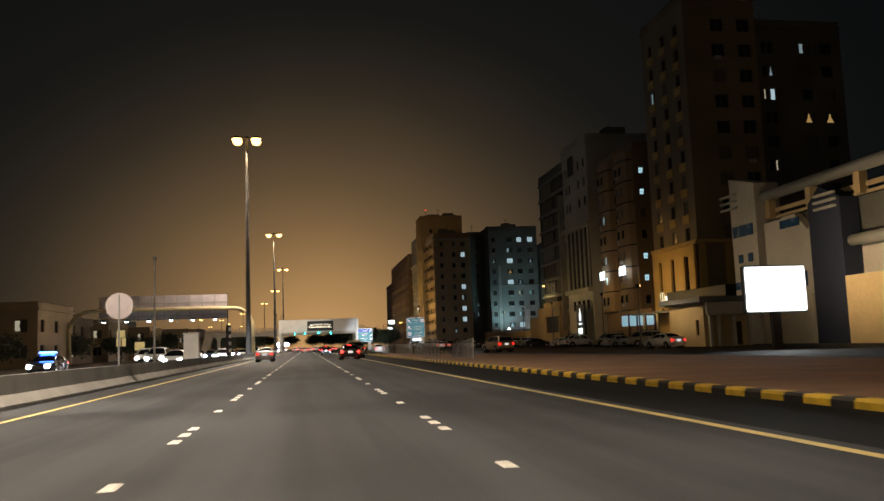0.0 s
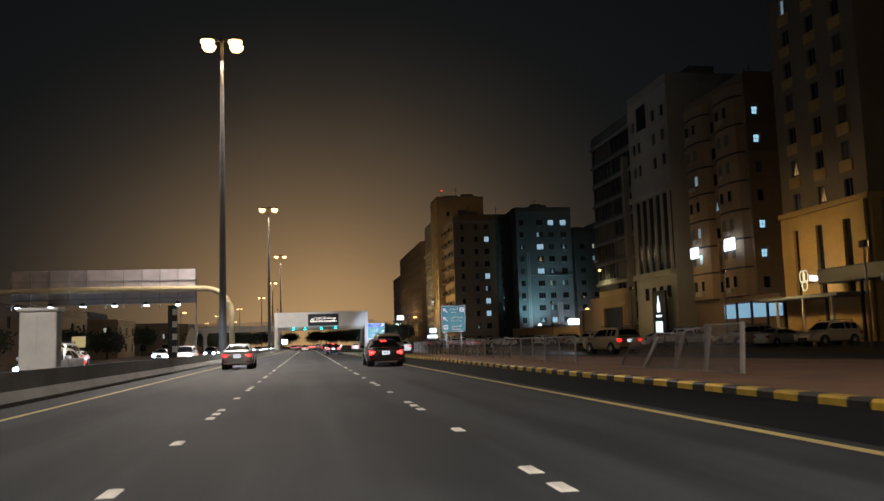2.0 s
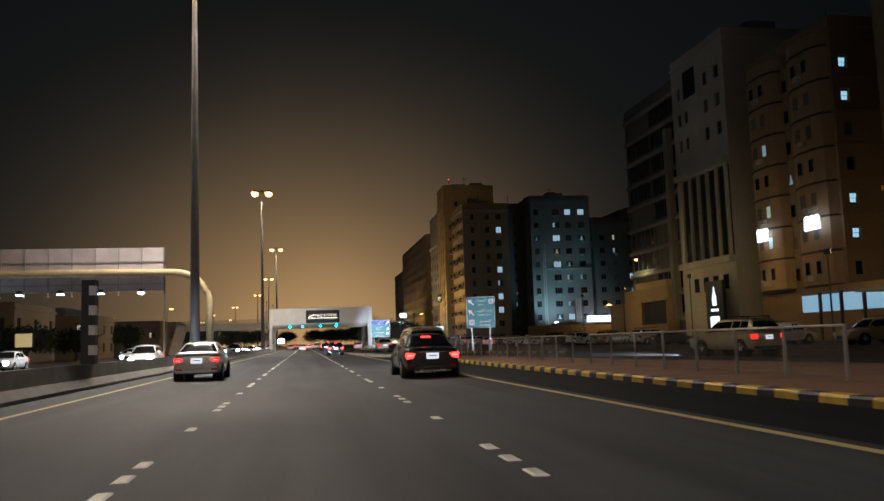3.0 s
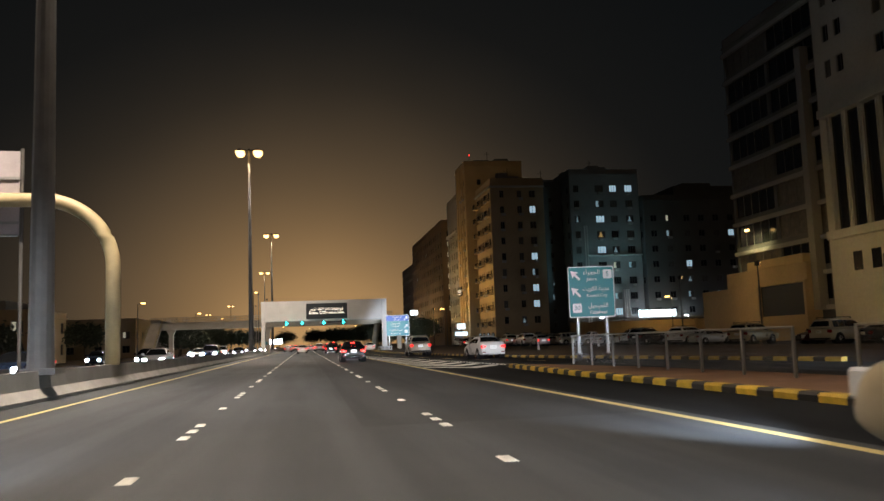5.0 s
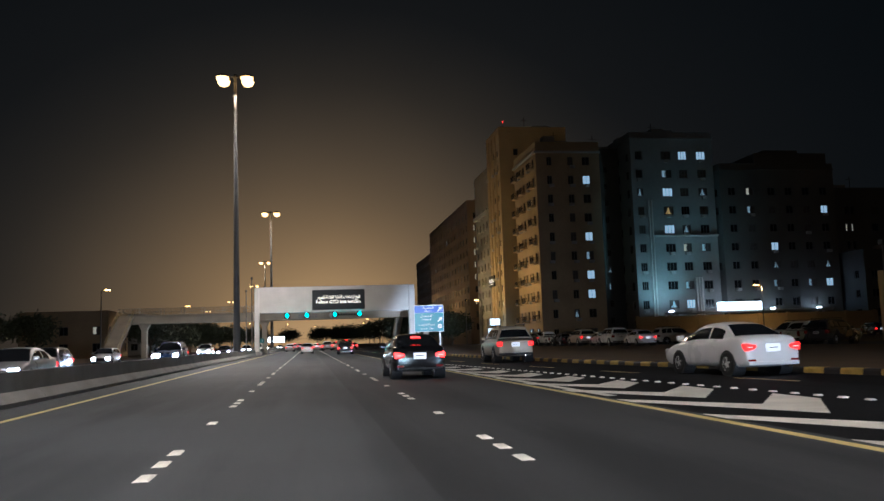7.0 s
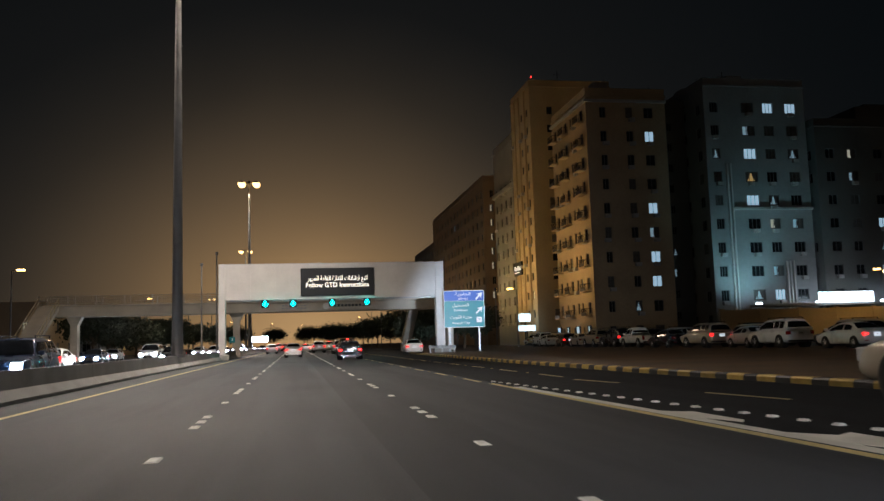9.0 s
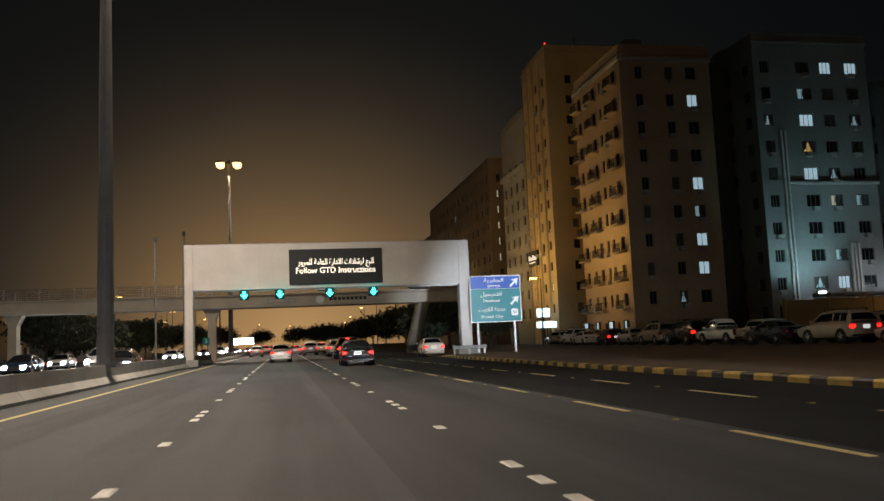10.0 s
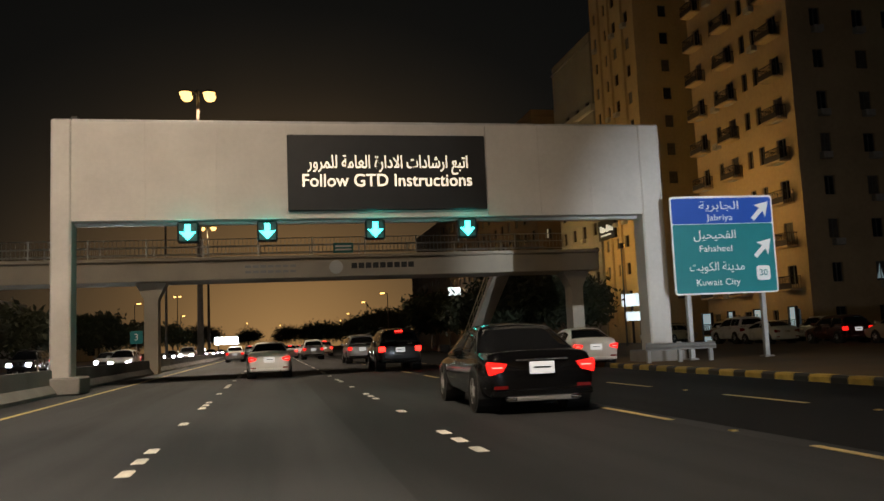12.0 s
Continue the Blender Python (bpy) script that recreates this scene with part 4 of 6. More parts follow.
def ledge(root, x0, x1, y0, y1, z, t=0.25, out=0.18, wall="cream"):
    b = bm_new()
    box(b, x0 - out, x1 + 0.05, y0 - out, y1 + 0.05, z, z + t)
    return part("ledge", b, WALL[wall], root)


# F: balconies on the road face, plain dark side
F_cols_near = [(2.0, 0.9), (5.8, 1.0), (8.5, 1.35)]
fb, fr, fn = block("apartment_block", "tall sand-coloured block with iron balconies on its road face", 39.6, 51.3, 257.2, 272.6, 34.3, "sand",
                   [(1.0, 1.1), (3.8, 0.8), (6.0, 1.1), (8.5, 0.8), (10.2, 0.8), (12.7, 1.2)], F_cols_near, 10, 1.0, 3.37, 1.5,
                   {(1, 0): "dim", (9, 3): "dim"}, {(8, 2): "cool", (5, 2): "cool", (4, 2): "dim", (3, 2): "cool", (2, 2): "cool", (1, 1): "dim"}, 3)
ledge(fb, 39.6, 51.3, 257.2, 272.6, 33.5, 0.35, 0.4, "pale")
for c, w, fl, ci in fr:
    if w > 1.0:
        place("balcony", balcony_mesh(2.1, 0.95), fb, Matrix.Translation((39.6, c.y, c.z - 0.35)) @ pose(0, 0, 0, 0, 0, -90), "dark iron balcony")

# G: taller block with small square windows
G_road = [(0.9, 1.1), (4.0, 1.1), (6.3, 1.1), (9.7, 1.1)]
gb, gr, gn = block("apartment_block", "tall yellow-lit block with small square windows", 39.5, 54.0, 284.0, 296.3, 44.0, "cream", G_road, [(3, 1.0), (8, 1.0)], 12, 4.6, 3.15, 1.35,
                   {(1, 3): "pale"}, {}, 5, split=1)
for y in (287.1, 290.7, 293.6):
    b = bm_new()
    box(b, 39.22, 39.5, y - 0.35, y + 0.35, 0, 44.0)
    part("pilaster", b, WALL["cream"], gb)
gs = thing("wall_sign", pose(39.2, 294.3, 13.2), "lit white Arabic-style shop lettering high on the wall", "sign")
for k in range(6):
    b = bm_new()
    box(b, -0.18, -0.06, -1.9 + k * 0.66, -1.9 + k * 0.66 + 0.42, 0.1 + 0.1 * (k % 2), 0.5 + 0.2 * (k % 3))
    part("letter_bar", b, glow("lit_letters", (0.9, 1.0, 0.9), 0.7), gs)
b = bm_new()
box(b, -0.18, -0.06, -1.2, 1.6, -0.35, -0.2)
part("letter_bar", b, bpy.data.materials["lit_letters"], gs)
b = bm_new()
box(b, -0.05, 0.28, -2.3, 2.5, -0.8, 1.6)
part("backing", b, BLACK, gs)

# H: grey block; I: far brown block; more behind
hb, hr, hn = block("apartment_block", "narrow grey block with a stepped cornice", 39.6, 55.0, 297.2, 311.6, 38.0, "grey", cols_even(14.4, 4, 1.2), [(4, 1.2)], 9, 4.2, 3.1, 1.6, {}, {(7, 0): "dim"}, 8)
ledge(hb, 39.6, 55.0, 297.2, 311.6, 29.0, 0.8, 0.5, "pale")
block("apartment_block", "long brown far block with dark windows", 39.6, 56.0, 322.0, 388.0, 35.0, "brown", cols_even(66, 15, 1.6), [(1.5, 0.8), (6, 1.2), (11, 1.2)], 10, 3.6, 3.1, 1.6,
      {(6, 2): "dim", (8, 7): "dim"}, {(k, 0): "pale" for k in (2, 4, 5, 6, 7, 8)}, 11)
block("apartment_block", "distant brown block fading into the night haze", 43.0, 60.0, 402.0, 450.0, 31.0, "brown", cols_even(48, 11, 1.6), [(6, 1.2), (11, 1.2)], 9, 3.6, 3.1, 1.6, {(3, 3): "dim"}, {}, 12)
block("apartment_block", "distant brown block fading into the night haze", 53.0, 70.0, 465.0, 520.0, 27.0, "brown", cols_even(55, 12, 1.6), [(6, 1.2), (11, 1.2)], 7, 3.6, 3.1, 1.6, {}, {}, 13)

# E: pale block washed by cool light from below
E_near = [(0.9, 1.2), (5.75, 1.9), (9.1, 1.6), (12.6, 1.7)]
eb, er, en = block("apartment_block", "pale block washed in cool light with a few lit windows", 57.2, 72.9, 257.2, 274.0, 36.2, "grey", cols_even(16.8, 4, 1.4), E_near, 10, 2.15, 3.36, 1.5, {},
                   {(9, 2): "cool", (9, 3): "cool", (8, 1): "dim", (7, 1): "cool", (7, 0): "dim", (7, 3): "dim", (6, 1): "warm", (5, 1): "cool", (5, 2): "dim", (4, 2): "pale", (4, 3): "dim", (2, 2): "dim", (1, 2): "cool", (1, 1): "dim"}, 21, split=3)
for x in (60.1, 60.6, 68.3, 68.8, 69.3):
    b = bm_new()
    box(b, x - 0.13, x + 0.13, 256.9, 257.2, 0, 25 if x < 63 else 11)
    part("fin", b, WALL["white"], eb)
ledge(eb, 61.0, 72.9, 257.2, 274.0, 18.3, 0.35, 0.35, "pale")
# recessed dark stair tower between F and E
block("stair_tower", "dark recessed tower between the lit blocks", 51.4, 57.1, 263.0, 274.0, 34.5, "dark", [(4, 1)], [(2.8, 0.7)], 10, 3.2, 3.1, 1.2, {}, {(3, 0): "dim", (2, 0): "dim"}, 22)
# J: dark slate block
jb, jr, jn = block("apartment_block", "dark slate block with scattered lit windows", 73.4, 95.8, 256.0, 275.0, 30.2, "slate", cols_even(19, 4, 1.4), [(1.5, 1.4), (5.0, 1.4), (9.2, 1.4), (12.6, 1.4), (16.0, 1.4), (19.5, 1.4)], 8, 2.15, 3.35, 1.4, {},
                   {(4, 2): "cool", (6, 5): "cool", (2, 5): "cool", (3, 5): "dim", (3, 2): "dim", (2, 2): "dim", (2, 4): "dim", (6, 1): "dim", (7, 1): "pale"}, 31)
b = bm_new()
box(b, 81.0, 95.4, 257.0, 270.0, 30.45, 33.6, 0.1)
box(b, 84.0, 91.0, 259.0, 268.0, 33.6, 34.6, 0.1)
part("penthouse", b, WALL["slate"], jb)
block("apartment_block", "lower dark block beside the slate block", 97.2, 116.0, 259.0, 274.0, 26.2, "dark", cols_even(15, 3, 1.4), [(2.6, 0.7), (3.8, 0.7), (8.0, 1.4), (12.0, 1.4), (15.5, 1.4)], 7, 2.6, 3.3, 1.5, {},
      {(5, 0): "pale", (5, 1): "pale"}, 33, split=1)
block("annexe", "low dark flat-roofed annexe beside the slate block", 96.4, 118.0, 250.0, 258.6, 13.6, "dark", cols_even(8, 2, 1.2), cols_even(21, 5, 1.4), 3, 3.0, 3.4, 1.4, {}, {}, 34, group="low buildings", category="building")

LIT_SIGN_T = glow("lit_totem_white", (0.85, 0.96, 1.0), 1.3)
# C: grey block with vertical fins and a glazed end
cb_, cr_, cn_ = block("office_block", "grey block with tall vertical fins and a glazed end", 51.0, 66.0, 145.0, 159.5, 37.4, "pale", [(1.5, 1.0), (3.4, 1.0), (8.9, 1.2), (12.0, 1.2)], [(4, 1.2), (9, 1.2)], 3, 25.6, 3.6, 1.7, {}, {}, 41, group="office blocks", category="building")
for k in range(6):
    y = 145.3 + k * 2.42
    b = bm_new()
    box(b, 50.62, 51.0, y, y + 0.36, 10.4, 21.6)
    box(b, 50.72, 51.0, y + 0.62, y + 0.78, 10.4, 21.6)
    part("fin", b, WALL["pale"], cb_)
b = bm_new()
box(b, 50.86, 50.99, 145.2, 158.2, 10.3, 21.5)
part("glazing", b, WIN_DARK, cb_)
for z, d in ((21.6, 0.9), (9.6, 0.9)):
    b = bm_new()
    box(b, 51.0 - d, 51.0, 145.0, 158.6, z, z + 0.8)
    part("fin_band", b, WALL["pale"], cb_)
for k in range(4):
    b = bm_new()
    box(b, 50.9, 50.99, 147 + 2.6 * k, 148.2 + 2.6 * k, 6.4, 8.2)
    part("window", b, WIN_DARK, cb_)
b = bm_new()
box(b, 50.9, 50.99, 152.5, 155.8, 32.5, 36.2)
part("window", b, WIN_DARK, cb_)
gl, glr, gln = block("office_block", "dark glazed office wing with pale floor bands", 51.4, 66.0, 159.6, 178.0, 35.6, "dark", [(0.4, 8.4), (9.4, 8.4)], [(1, 1)], 9, 4.0, 3.5, 2.6, {}, {}, 42, split=5, group="office blocks", category="building")
for f in range(10):
    b = bm_new()
    box(b, 51.05, 51.4, 159.6, 178.0, 3.0 + 3.5 * f, 3.45 + 3.5 * f)
    part("floor_band", b, WALL["grey"], gl)
b = bm_new()
box(b, 50.4, 51.38, 161.0, 162.0, 3.0, 30.0)
part("bay", b, WALL["grey"], gl)
wf = thing("wall_floodlight", pose(51.0, 173.0, 12.2), "small sodium floodlight on an arm of the office wall", "floodlight")
b = bm_new()
tube(b, [(0.3, 0, 0), (-0.9, 0, 0.3)], 0.04, 6)
part("arm", b, IRON, wf)
b = bm_new()
box(b, -1.15, -0.85, -0.3, 0.3, 0.22, 0.5, 0.04)
part("lens", b, SODIUM_LENS, wf, "glowing sodium lens")
# stepped tan podium along the foot of the office wing
po = thing("podium", pose(0, 0, 0), "stepped tan podium with a dark opening below the office wing", "building", "low buildings")
b = bm_new()
po_cells = opening_wall(b, (49.6, 184.0, 0), (0, -1, 0), 22.0, 6.1, [(13.0, 8.6)], 1, 2.6, 9, 3.3, 0.5)
for q in (((49.6, 162.0, 0), (51.3, 162.0, 0), (51.3, 162.0, 6.1), (49.6, 162.0, 6.1)), ((51.3, 184.0, 0), (49.6, 184.0, 0), (49.6, 184.0, 6.1), (51.3, 184.0, 6.1)), ((49.6, 162.0, 6.1), (51.3, 162.0, 6.1), (51.3, 184.0, 6.1), (49.6, 184.0, 6.1)), ((51.3, 178.1, 0), (51.3, 184.0, 0), (51.3, 184.0, 6.1), (51.3, 178.1, 6.1))):
    b.faces.new([b.verts.new(p) for p in q])
part("wall", b, WALL["sand"], po)
for c, w, fl, ci in po_cells:
    b = bm_new()
    box(b, c.x - 0.06, c.x - 0.01, c.y - w / 2 + 0.02, c.y + w / 2 - 0.02, c.z + 0.02, c.z + 3.28)
    part("shutter", b, TRIM, po, "dark shutter")
b = bm_new()
box(b, 49.9, 51.0, 162.0, 178.2, 6.104, 7.9, 0.03)
part("upper_step", b, WALL["sand"], po)
b = bm_new()
box(b, 49.8, 51.0, 162.4, 173.2, 7.904, 8.8, 0.03)
part("band", b, WALL["cream"], po)
# dark totem with pale emblem shapes before the grey block
tm = thing("totem_sign", pose(49.2, 147.6, 0), "tall black totem sign with white emblem shapes", "sign")
b = bm_new()
box(b, 0, 0.4, -2.2, 2.2, 0, 7.4, 0.05)
part("slab", b, BLACK, tm)
b = bm_new()
prism(b, [(-0.45, 4.4), (0.45, 4.4), (0.5, 5.4), (0.15, 6.1), (0.1, 6.7), (-0.1, 6.7), (-0.15, 6.1), (-0.5, 5.4)], "x", -0.06, -0.01)
part("emblem", b, LIT_SIGN_T, tm, "glowing white emblem")
b = bm_new()
box(b, -0.06, -0.01, -0.9, 0.9, 3.7, 4.0)
part("letter_bar", b, LIT_SIGN_T, tm)
b = bm_new()
box(b, -0.06, -0.01, -1.0, 1.2, 1.4, 3.1)
part("poster", b, LIT_SIGN_T, tm, "glowing white poster")

# B: brown block with two lit roof-of-shop signs
bb_, br_, bn_ = block("apartment_block", "brown brick block with shop signs on its road face", 52.0, 63.0, 125.8, 141.6, 31.2, "brown", [(1.2, 1.0), (4.4, 1.3), (6.6, 1.3), (12.2, 1.1)], [(0.85, 0.9), (5, 1.1)], 7, 6.3, 3.45, 1.4,
                      {(5, 1): "dim", (3, 2): "dim", (2, 1): "dim"}, {(6, 0): "small", (5, 0): "small", (2, 0): "small", (1, 0): "small"}, 51, split=1)
for f in range(8):
    ledge(bb_, 52.0, 63.0, 125.8, 141.6, 5.4 + 3.45 * f, 0.22, 0.16, "brown")
for y in (129.4, 137.7):
    plan = [(52.0, y - 3.2), (51.2, y - 2.6), (50.75, y - 1.3), (50.75, y + 1.3), (51.2, y + 2.6), (52.0, y + 3.2)]
    b = bm_new()
    prism(b, plan, "z", 5.6, 31.0)
    part("bay", b, WALL["bay"], bb_, "bowed brown bay")
    for f in range(8):
        b = bm_new()
        prism(b, [(52.0, y - 3.32), (51.12, y - 2.68), (50.64, y - 1.32), (50.64, y + 1.32), (51.12, y + 2.68), (52.0, y + 3.32)], "z", 5.3 + 3.45 * f, 5.52 + 3.45 * f)
        part("band", b, IRON, bb_, "thin dark band")
    for f in range(7):
        for dy in (-0.95, 0.95):
            b = bm_new()
            box(b, 50.70, 50.752, y + dy - 0.42, y + dy + 0.42, 6.6 + 3.45 * f, 7.95 + 3.45 * f)
            wn_ = part("window", b, FRAME_W, bb_)
            b = bm_new()
            box(b, 50.685, 50.699, y + dy - 0.36, y + dy + 0.36, 6.66 + 3.45 * f, 7.89 + 3.45 * f)
            part("pane", b, WIN_LIT["dim"] if y > 130 and dy < 0 and f in (1, 2, 4) else WIN_CURTAIN if (f * 5 + int(dy)) % 3 else WIN_DARK, wn_)
        if f % 2 == 0:
            b = bm_new()
            box(b, 50.3, 50.74, y - 0.45, y + 0.45, 6.0 + 3.45 * f, 6.5 + 3.45 * f, 0.03)
            part("air_conditioner", b, AC_GREY, bb_, "grey air conditioner box")
LIT_SIGN = glow("lit_sign_white", (0.80, 0.93, 1.0), 2.4)
for y, z, w, h in ((128.0, 11.0, 2.6, 1.8), (137.2, 10.95, 2.2, 1.7)):
    si = thing("shop_sign", pose(50.1, y, z), "lit white shop sign on a dark bracket", "sign", "lit shop signs")
    b = bm_new()
    box(b, 0.0, 1.95, -0.1, 0.1, 0.3, 0.5)
    part("bracket", b, IRON, si)
    b = bm_new()
    box(b, -0.15, 0.0, -w / 2, w / 2, 0, h * 0.45, 0.05)
    part("panel", b, LIT_SIGN, si, "glowing white panel")
    for k in range(3):
        b = bm_new()
        tube(b, [(-0.15, -w / 3 + k * w / 3, h * 0.62), (0.0, -w / 3 + k * w / 3, h * 0.62)], 0.36, 12)
        part("panel", b, LIT_SIGN, si, "glowing white roundel")
SHOP_LIT = glow("lit_shop_glass", (0.40, 0.72, 1.0), 0.42)
shop = thing("shop_glazing", pose(51.4, 119.2, 0), "lit ground-floor shop windows in dark frames", "shop window")
for k in range(4):
    b = bm_new()
    box(b, -0.1, -0.02, 0.4 + k * 3.4, 3.3 + k * 3.4, 2.9, 4.6)
    part("pane", b, SHOP_LIT, shop, "lit shop pane")
    b = bm_new()
    box(b, -0.2, 0.1, 0.1 + k * 3.4, 0.38 + k * 3.4, 0, 4.8)
    part("mullion", b, BLACK, shop)
    b = bm_new()
    box(b, -0.12, 0.0, 0.39 + k * 3.4, 3.4 + k * 3.4, 0, 2.89)
    part("stall_riser", b, WALL["brown"], shop)
b = bm_new()
box(b, -0.5, 0.1, 0.1, 13.9, 4.8, 5.4, 0.03)
part("fascia", b, WALL["brown"], shop)

# A: tall tower with a stone base, yellow light tinted into its colour
ab, ar, an = block("apartment_tower", "tall dark tower above a yellow-lit stone base", 51.6, 62.2, 104.6, 118.8, 47.0, "stone", [(2.2, 1.3), (6.6, 1.3), (10.8, 1.3)], [(4.0, 1.9), (7.9, 1.9)], 9, 13.9, 3.6, 1.8,
                   {(1, 0): "warm", (0, 1): "warm", (6, 0): "dim"}, {}, 61)
block("apartment_tower", "dark set-back wing of the tower with scattered lit windows", 62.3, 79.0, 110.0, 124.0, 45.5, "dark", [(3.0, 1.3), (9.0, 1.3)], [(0.3, 0.8), (3.9, 0.7), (4.9, 0.8), (10.0, 1.6), (13.3, 1.8)], 9, 13.7, 3.5, 1.7, {},
      {(6, 0): "warm", (4, 0): "warm", (3, 0): "dim", (6, 1): "pale", (6, 2): "cool", (7, 2): "dim", (3, 2): "pale", (5, 3): "warm", (5, 4): "warm", (8, 3): "dim"}, 62, split=1)
b = bm_new()
base_cells = opening_wall(b, (51.22, 118.8, 0), (0, -1, 0), 14.2, 13.2, [(2.2, 0.9), (6.2, 1.1), (10.6, 1.2)], 1, 4.2, 9, 7.6, 0.3)
part("stone_base", b, WALL["lit_stone"], ab, "yellow-lit stone base with tall openings")
for c, w, fl, ci in base_cells:
    b = bm_new()
    box(b, -0.05, -0.01, -w / 2 + 0.05, w / 2 - 0.05, 0.05, 7.55)
    pn0 = part("tall_pane", b, WIN_DARK, ab)
    pn0.matrix_basis = Matrix.Translation(c)
b = bm_new()
box(b, 50.95, 51.21, 104.6, 105.5, 0, 13.2)
part("pier", b, WALL["lit_stone"], ab)
for c, w, fl, ci in ar:
    b = bm_new()
    box(b, 51.42, 51.595, c.y - 0.95, c.y + 0.95, c.z - 1.2, c.z - 0.06)
    part("spandrel", b, WALL["lit_stone"], ab, "yellow-lit spandrel")
ledge(ab, 51.6, 62.2, 104.6, 118.8, 13.25, 0.5, 0.6, "lit_stone")
for x in (52.0, 55.8):
    b = bm_new()
    box(b, x - 0.5, x + 0.5, 104.2, 104.6, 0, 13.2)
    part("pier", b, WALL["lit_stone"], ab)
can = thing("shop_canopy", pose(48.9, 93.0, 0), "deep black flat shop canopy beside the tower", "canopy")
b = bm_new()
box(b, 0, 2.0, 0.0, 16.4, 5.6, 7.0, 0.05)
part("roof", b, BLACK, can)
for x, y in ((0.5, 0.5), (0.5, 5.6), (0.5, 10.7), (0.5, 16.0)):
    b = bm_new()
    box(b, x - 0.12, x + 0.12, y - 0.12, y + 0.12, 0, 5.6)
    part("post", b, BLACK, can)
# outlined rings and a line of bars, fixed to the tower's base
em = thing("shop_sign", pose(50.2, 108.9, 5.9), "glowing outline of rings beside a line of white lettering", "sign", "lit shop signs")
b = bm_new()
box(b, 0.0, 1.0, 0.2, 0.32, 0.1, 0.2)
box(b, 0.0, 1.0, 4.6, 4.72, 0.1, 0.2)
part("bracket", b, IRON, em)
EMBLEM = glow("lit_emblem_cream", (1.0, 0.88, 0.55), 0.7)
for cy, cz, ry_, rz_ in ((4.35, 0.75, 0.42, 0.62), (4.95, 0.75, 0.42, 0.62), (4.6, -0.15, 0.45, 0.55)):
    b = bm_new()
    tube(b, [(-0.08, cy + ry_ * math.cos(q * math.pi / 8), cz + rz_ * math.sin(q * math.pi / 8)) for q in range(17)], 0.055, 6)
    part("ring", b, EMBLEM, em, "glowing cream ring")
for k in range(6):
    b = bm_new()
    box(b, -0.1, 0.0, 0.3 + k * 0.58, 0.72 + k * 0.58, 0.18 + 0.06 * (k % 2), 0.58 + 0.1 * (k % 3))
    part("letter_bar", b, LIT_SIGN, em, "glowing white bar")
# low awning on pale posts before the shops
aw = thing("awning", pose(47.4, 104.5, 0), "low slate-grey awning on pale posts before the shops", "awning")
b = bm_new()
box(b, 0, 3.4, 0, 14.2, 4.25, 4.6, 0.04)
part("roof", b, WALL["blue"], aw)
for y in (1.0, 5.6, 10.2):
    b = bm_new()
    box(b, 0.1, 0.34, y - 0.12, y + 0.12, 0, 4.25, 0.02)
    part("post", b, WALL["pale"], aw)
# mall with pipes along its top
MALL_BLUE = mat("blue_glazed_panel", (0.025, 0.085, 0.19), 0.25, scale=0.8, vary=0.2, fine=8, bump=0)
ml = thing("shopping_centre", pose(0, 0, 0), "low cream shopping centre with large pipes along its roof", "building")
b = bm_new()
prism(b, [(80.5, 0), (80.5, 16.7), (85.6, 18.0), (85.6, 0)], "x", 46.2, 49.0)
part("tower", b, WALL["white"], ml)
b = bm_new()
box(b, 47.2, 75.0, 6.0, 84.0, 0, 8.2, 0.05)
part("wall", b, WALL["white"], ml)
b = bm_new()
box(b, 47.4, 75.0, 6.2, 83.9, 8.2, 12.6, 0.05)
part("upper_wall", b, WALL["dark"], ml, "dark upper storey")
b = bm_new()
tube(b, [(46.6, 57.5, 9.2), (47.39, 57.5, 9.2)], 3.3, 28)
part("roundel", b, WALL["navy"], ml, "large dark round panel")
b = bm_new()
prism(b, [(79.4, 0), (79.4, 12.2), (76.2, 12.2), (76.2, 12.4), (74.0, 12.4), (72.0, 10.6), (70.3, 12.9), (70.3, 4.6), (72.0, 4.6), (72.0, 0)], "x", 46.4, 47.2)
part("fin_wall", b, WALL["white"], ml)
b = bm_new()
prism(b, [(70.2, 0), (70.2, 12.6), (68.4, 14.0), (65.6, 12.6), (65.6, 0)], "x", 45.4, 47.19)
part("dark_bay", b, WALL["navy"], ml, "dark navy bay")
for z, r, x, y1 in ((15.0, 0.55, 46.6, 79.5), (8.75, 0.5, 46.2, 65.4)):
    b = bm_new()
    tube(b, [(x, 4, z), (x, y1, z)], r, 16)
    part("pipe", b, WALL["grey"], ml, "large grey pipe", smooth=True)
for k in range(11):
    b = bm_new()
    box(b, 46.3, 47.1, 8 + 7 * k, 8.8 + 7 * k, 12.6, 14.5)
    part("pipe_support", b, WALL["cream"], ml)
b = bm_new()
box(b, 46.9, 47.19, 6.0, 79.0, 13.2, 13.6)
box(b, 46.9, 47.19, 6.0, 79.0, 12.61, 12.85)
part("top_rail", b, WALL["cream"], ml)
for z in (16.0, 15.3, 14.6):
    b = bm_new()
    box(b, 45.85, 46.19, 84.0, 87.2, z, z + 0.2)
    part("slat", b, WALL["pale"], ml)
for z in (13.2, 12.6, 12.0):
    b = bm_new()
    box(b, 45.1, 45.39, 66.0, 69.0, z - 0.2, z)
    part("slat", b, WALL["pale"], ml)
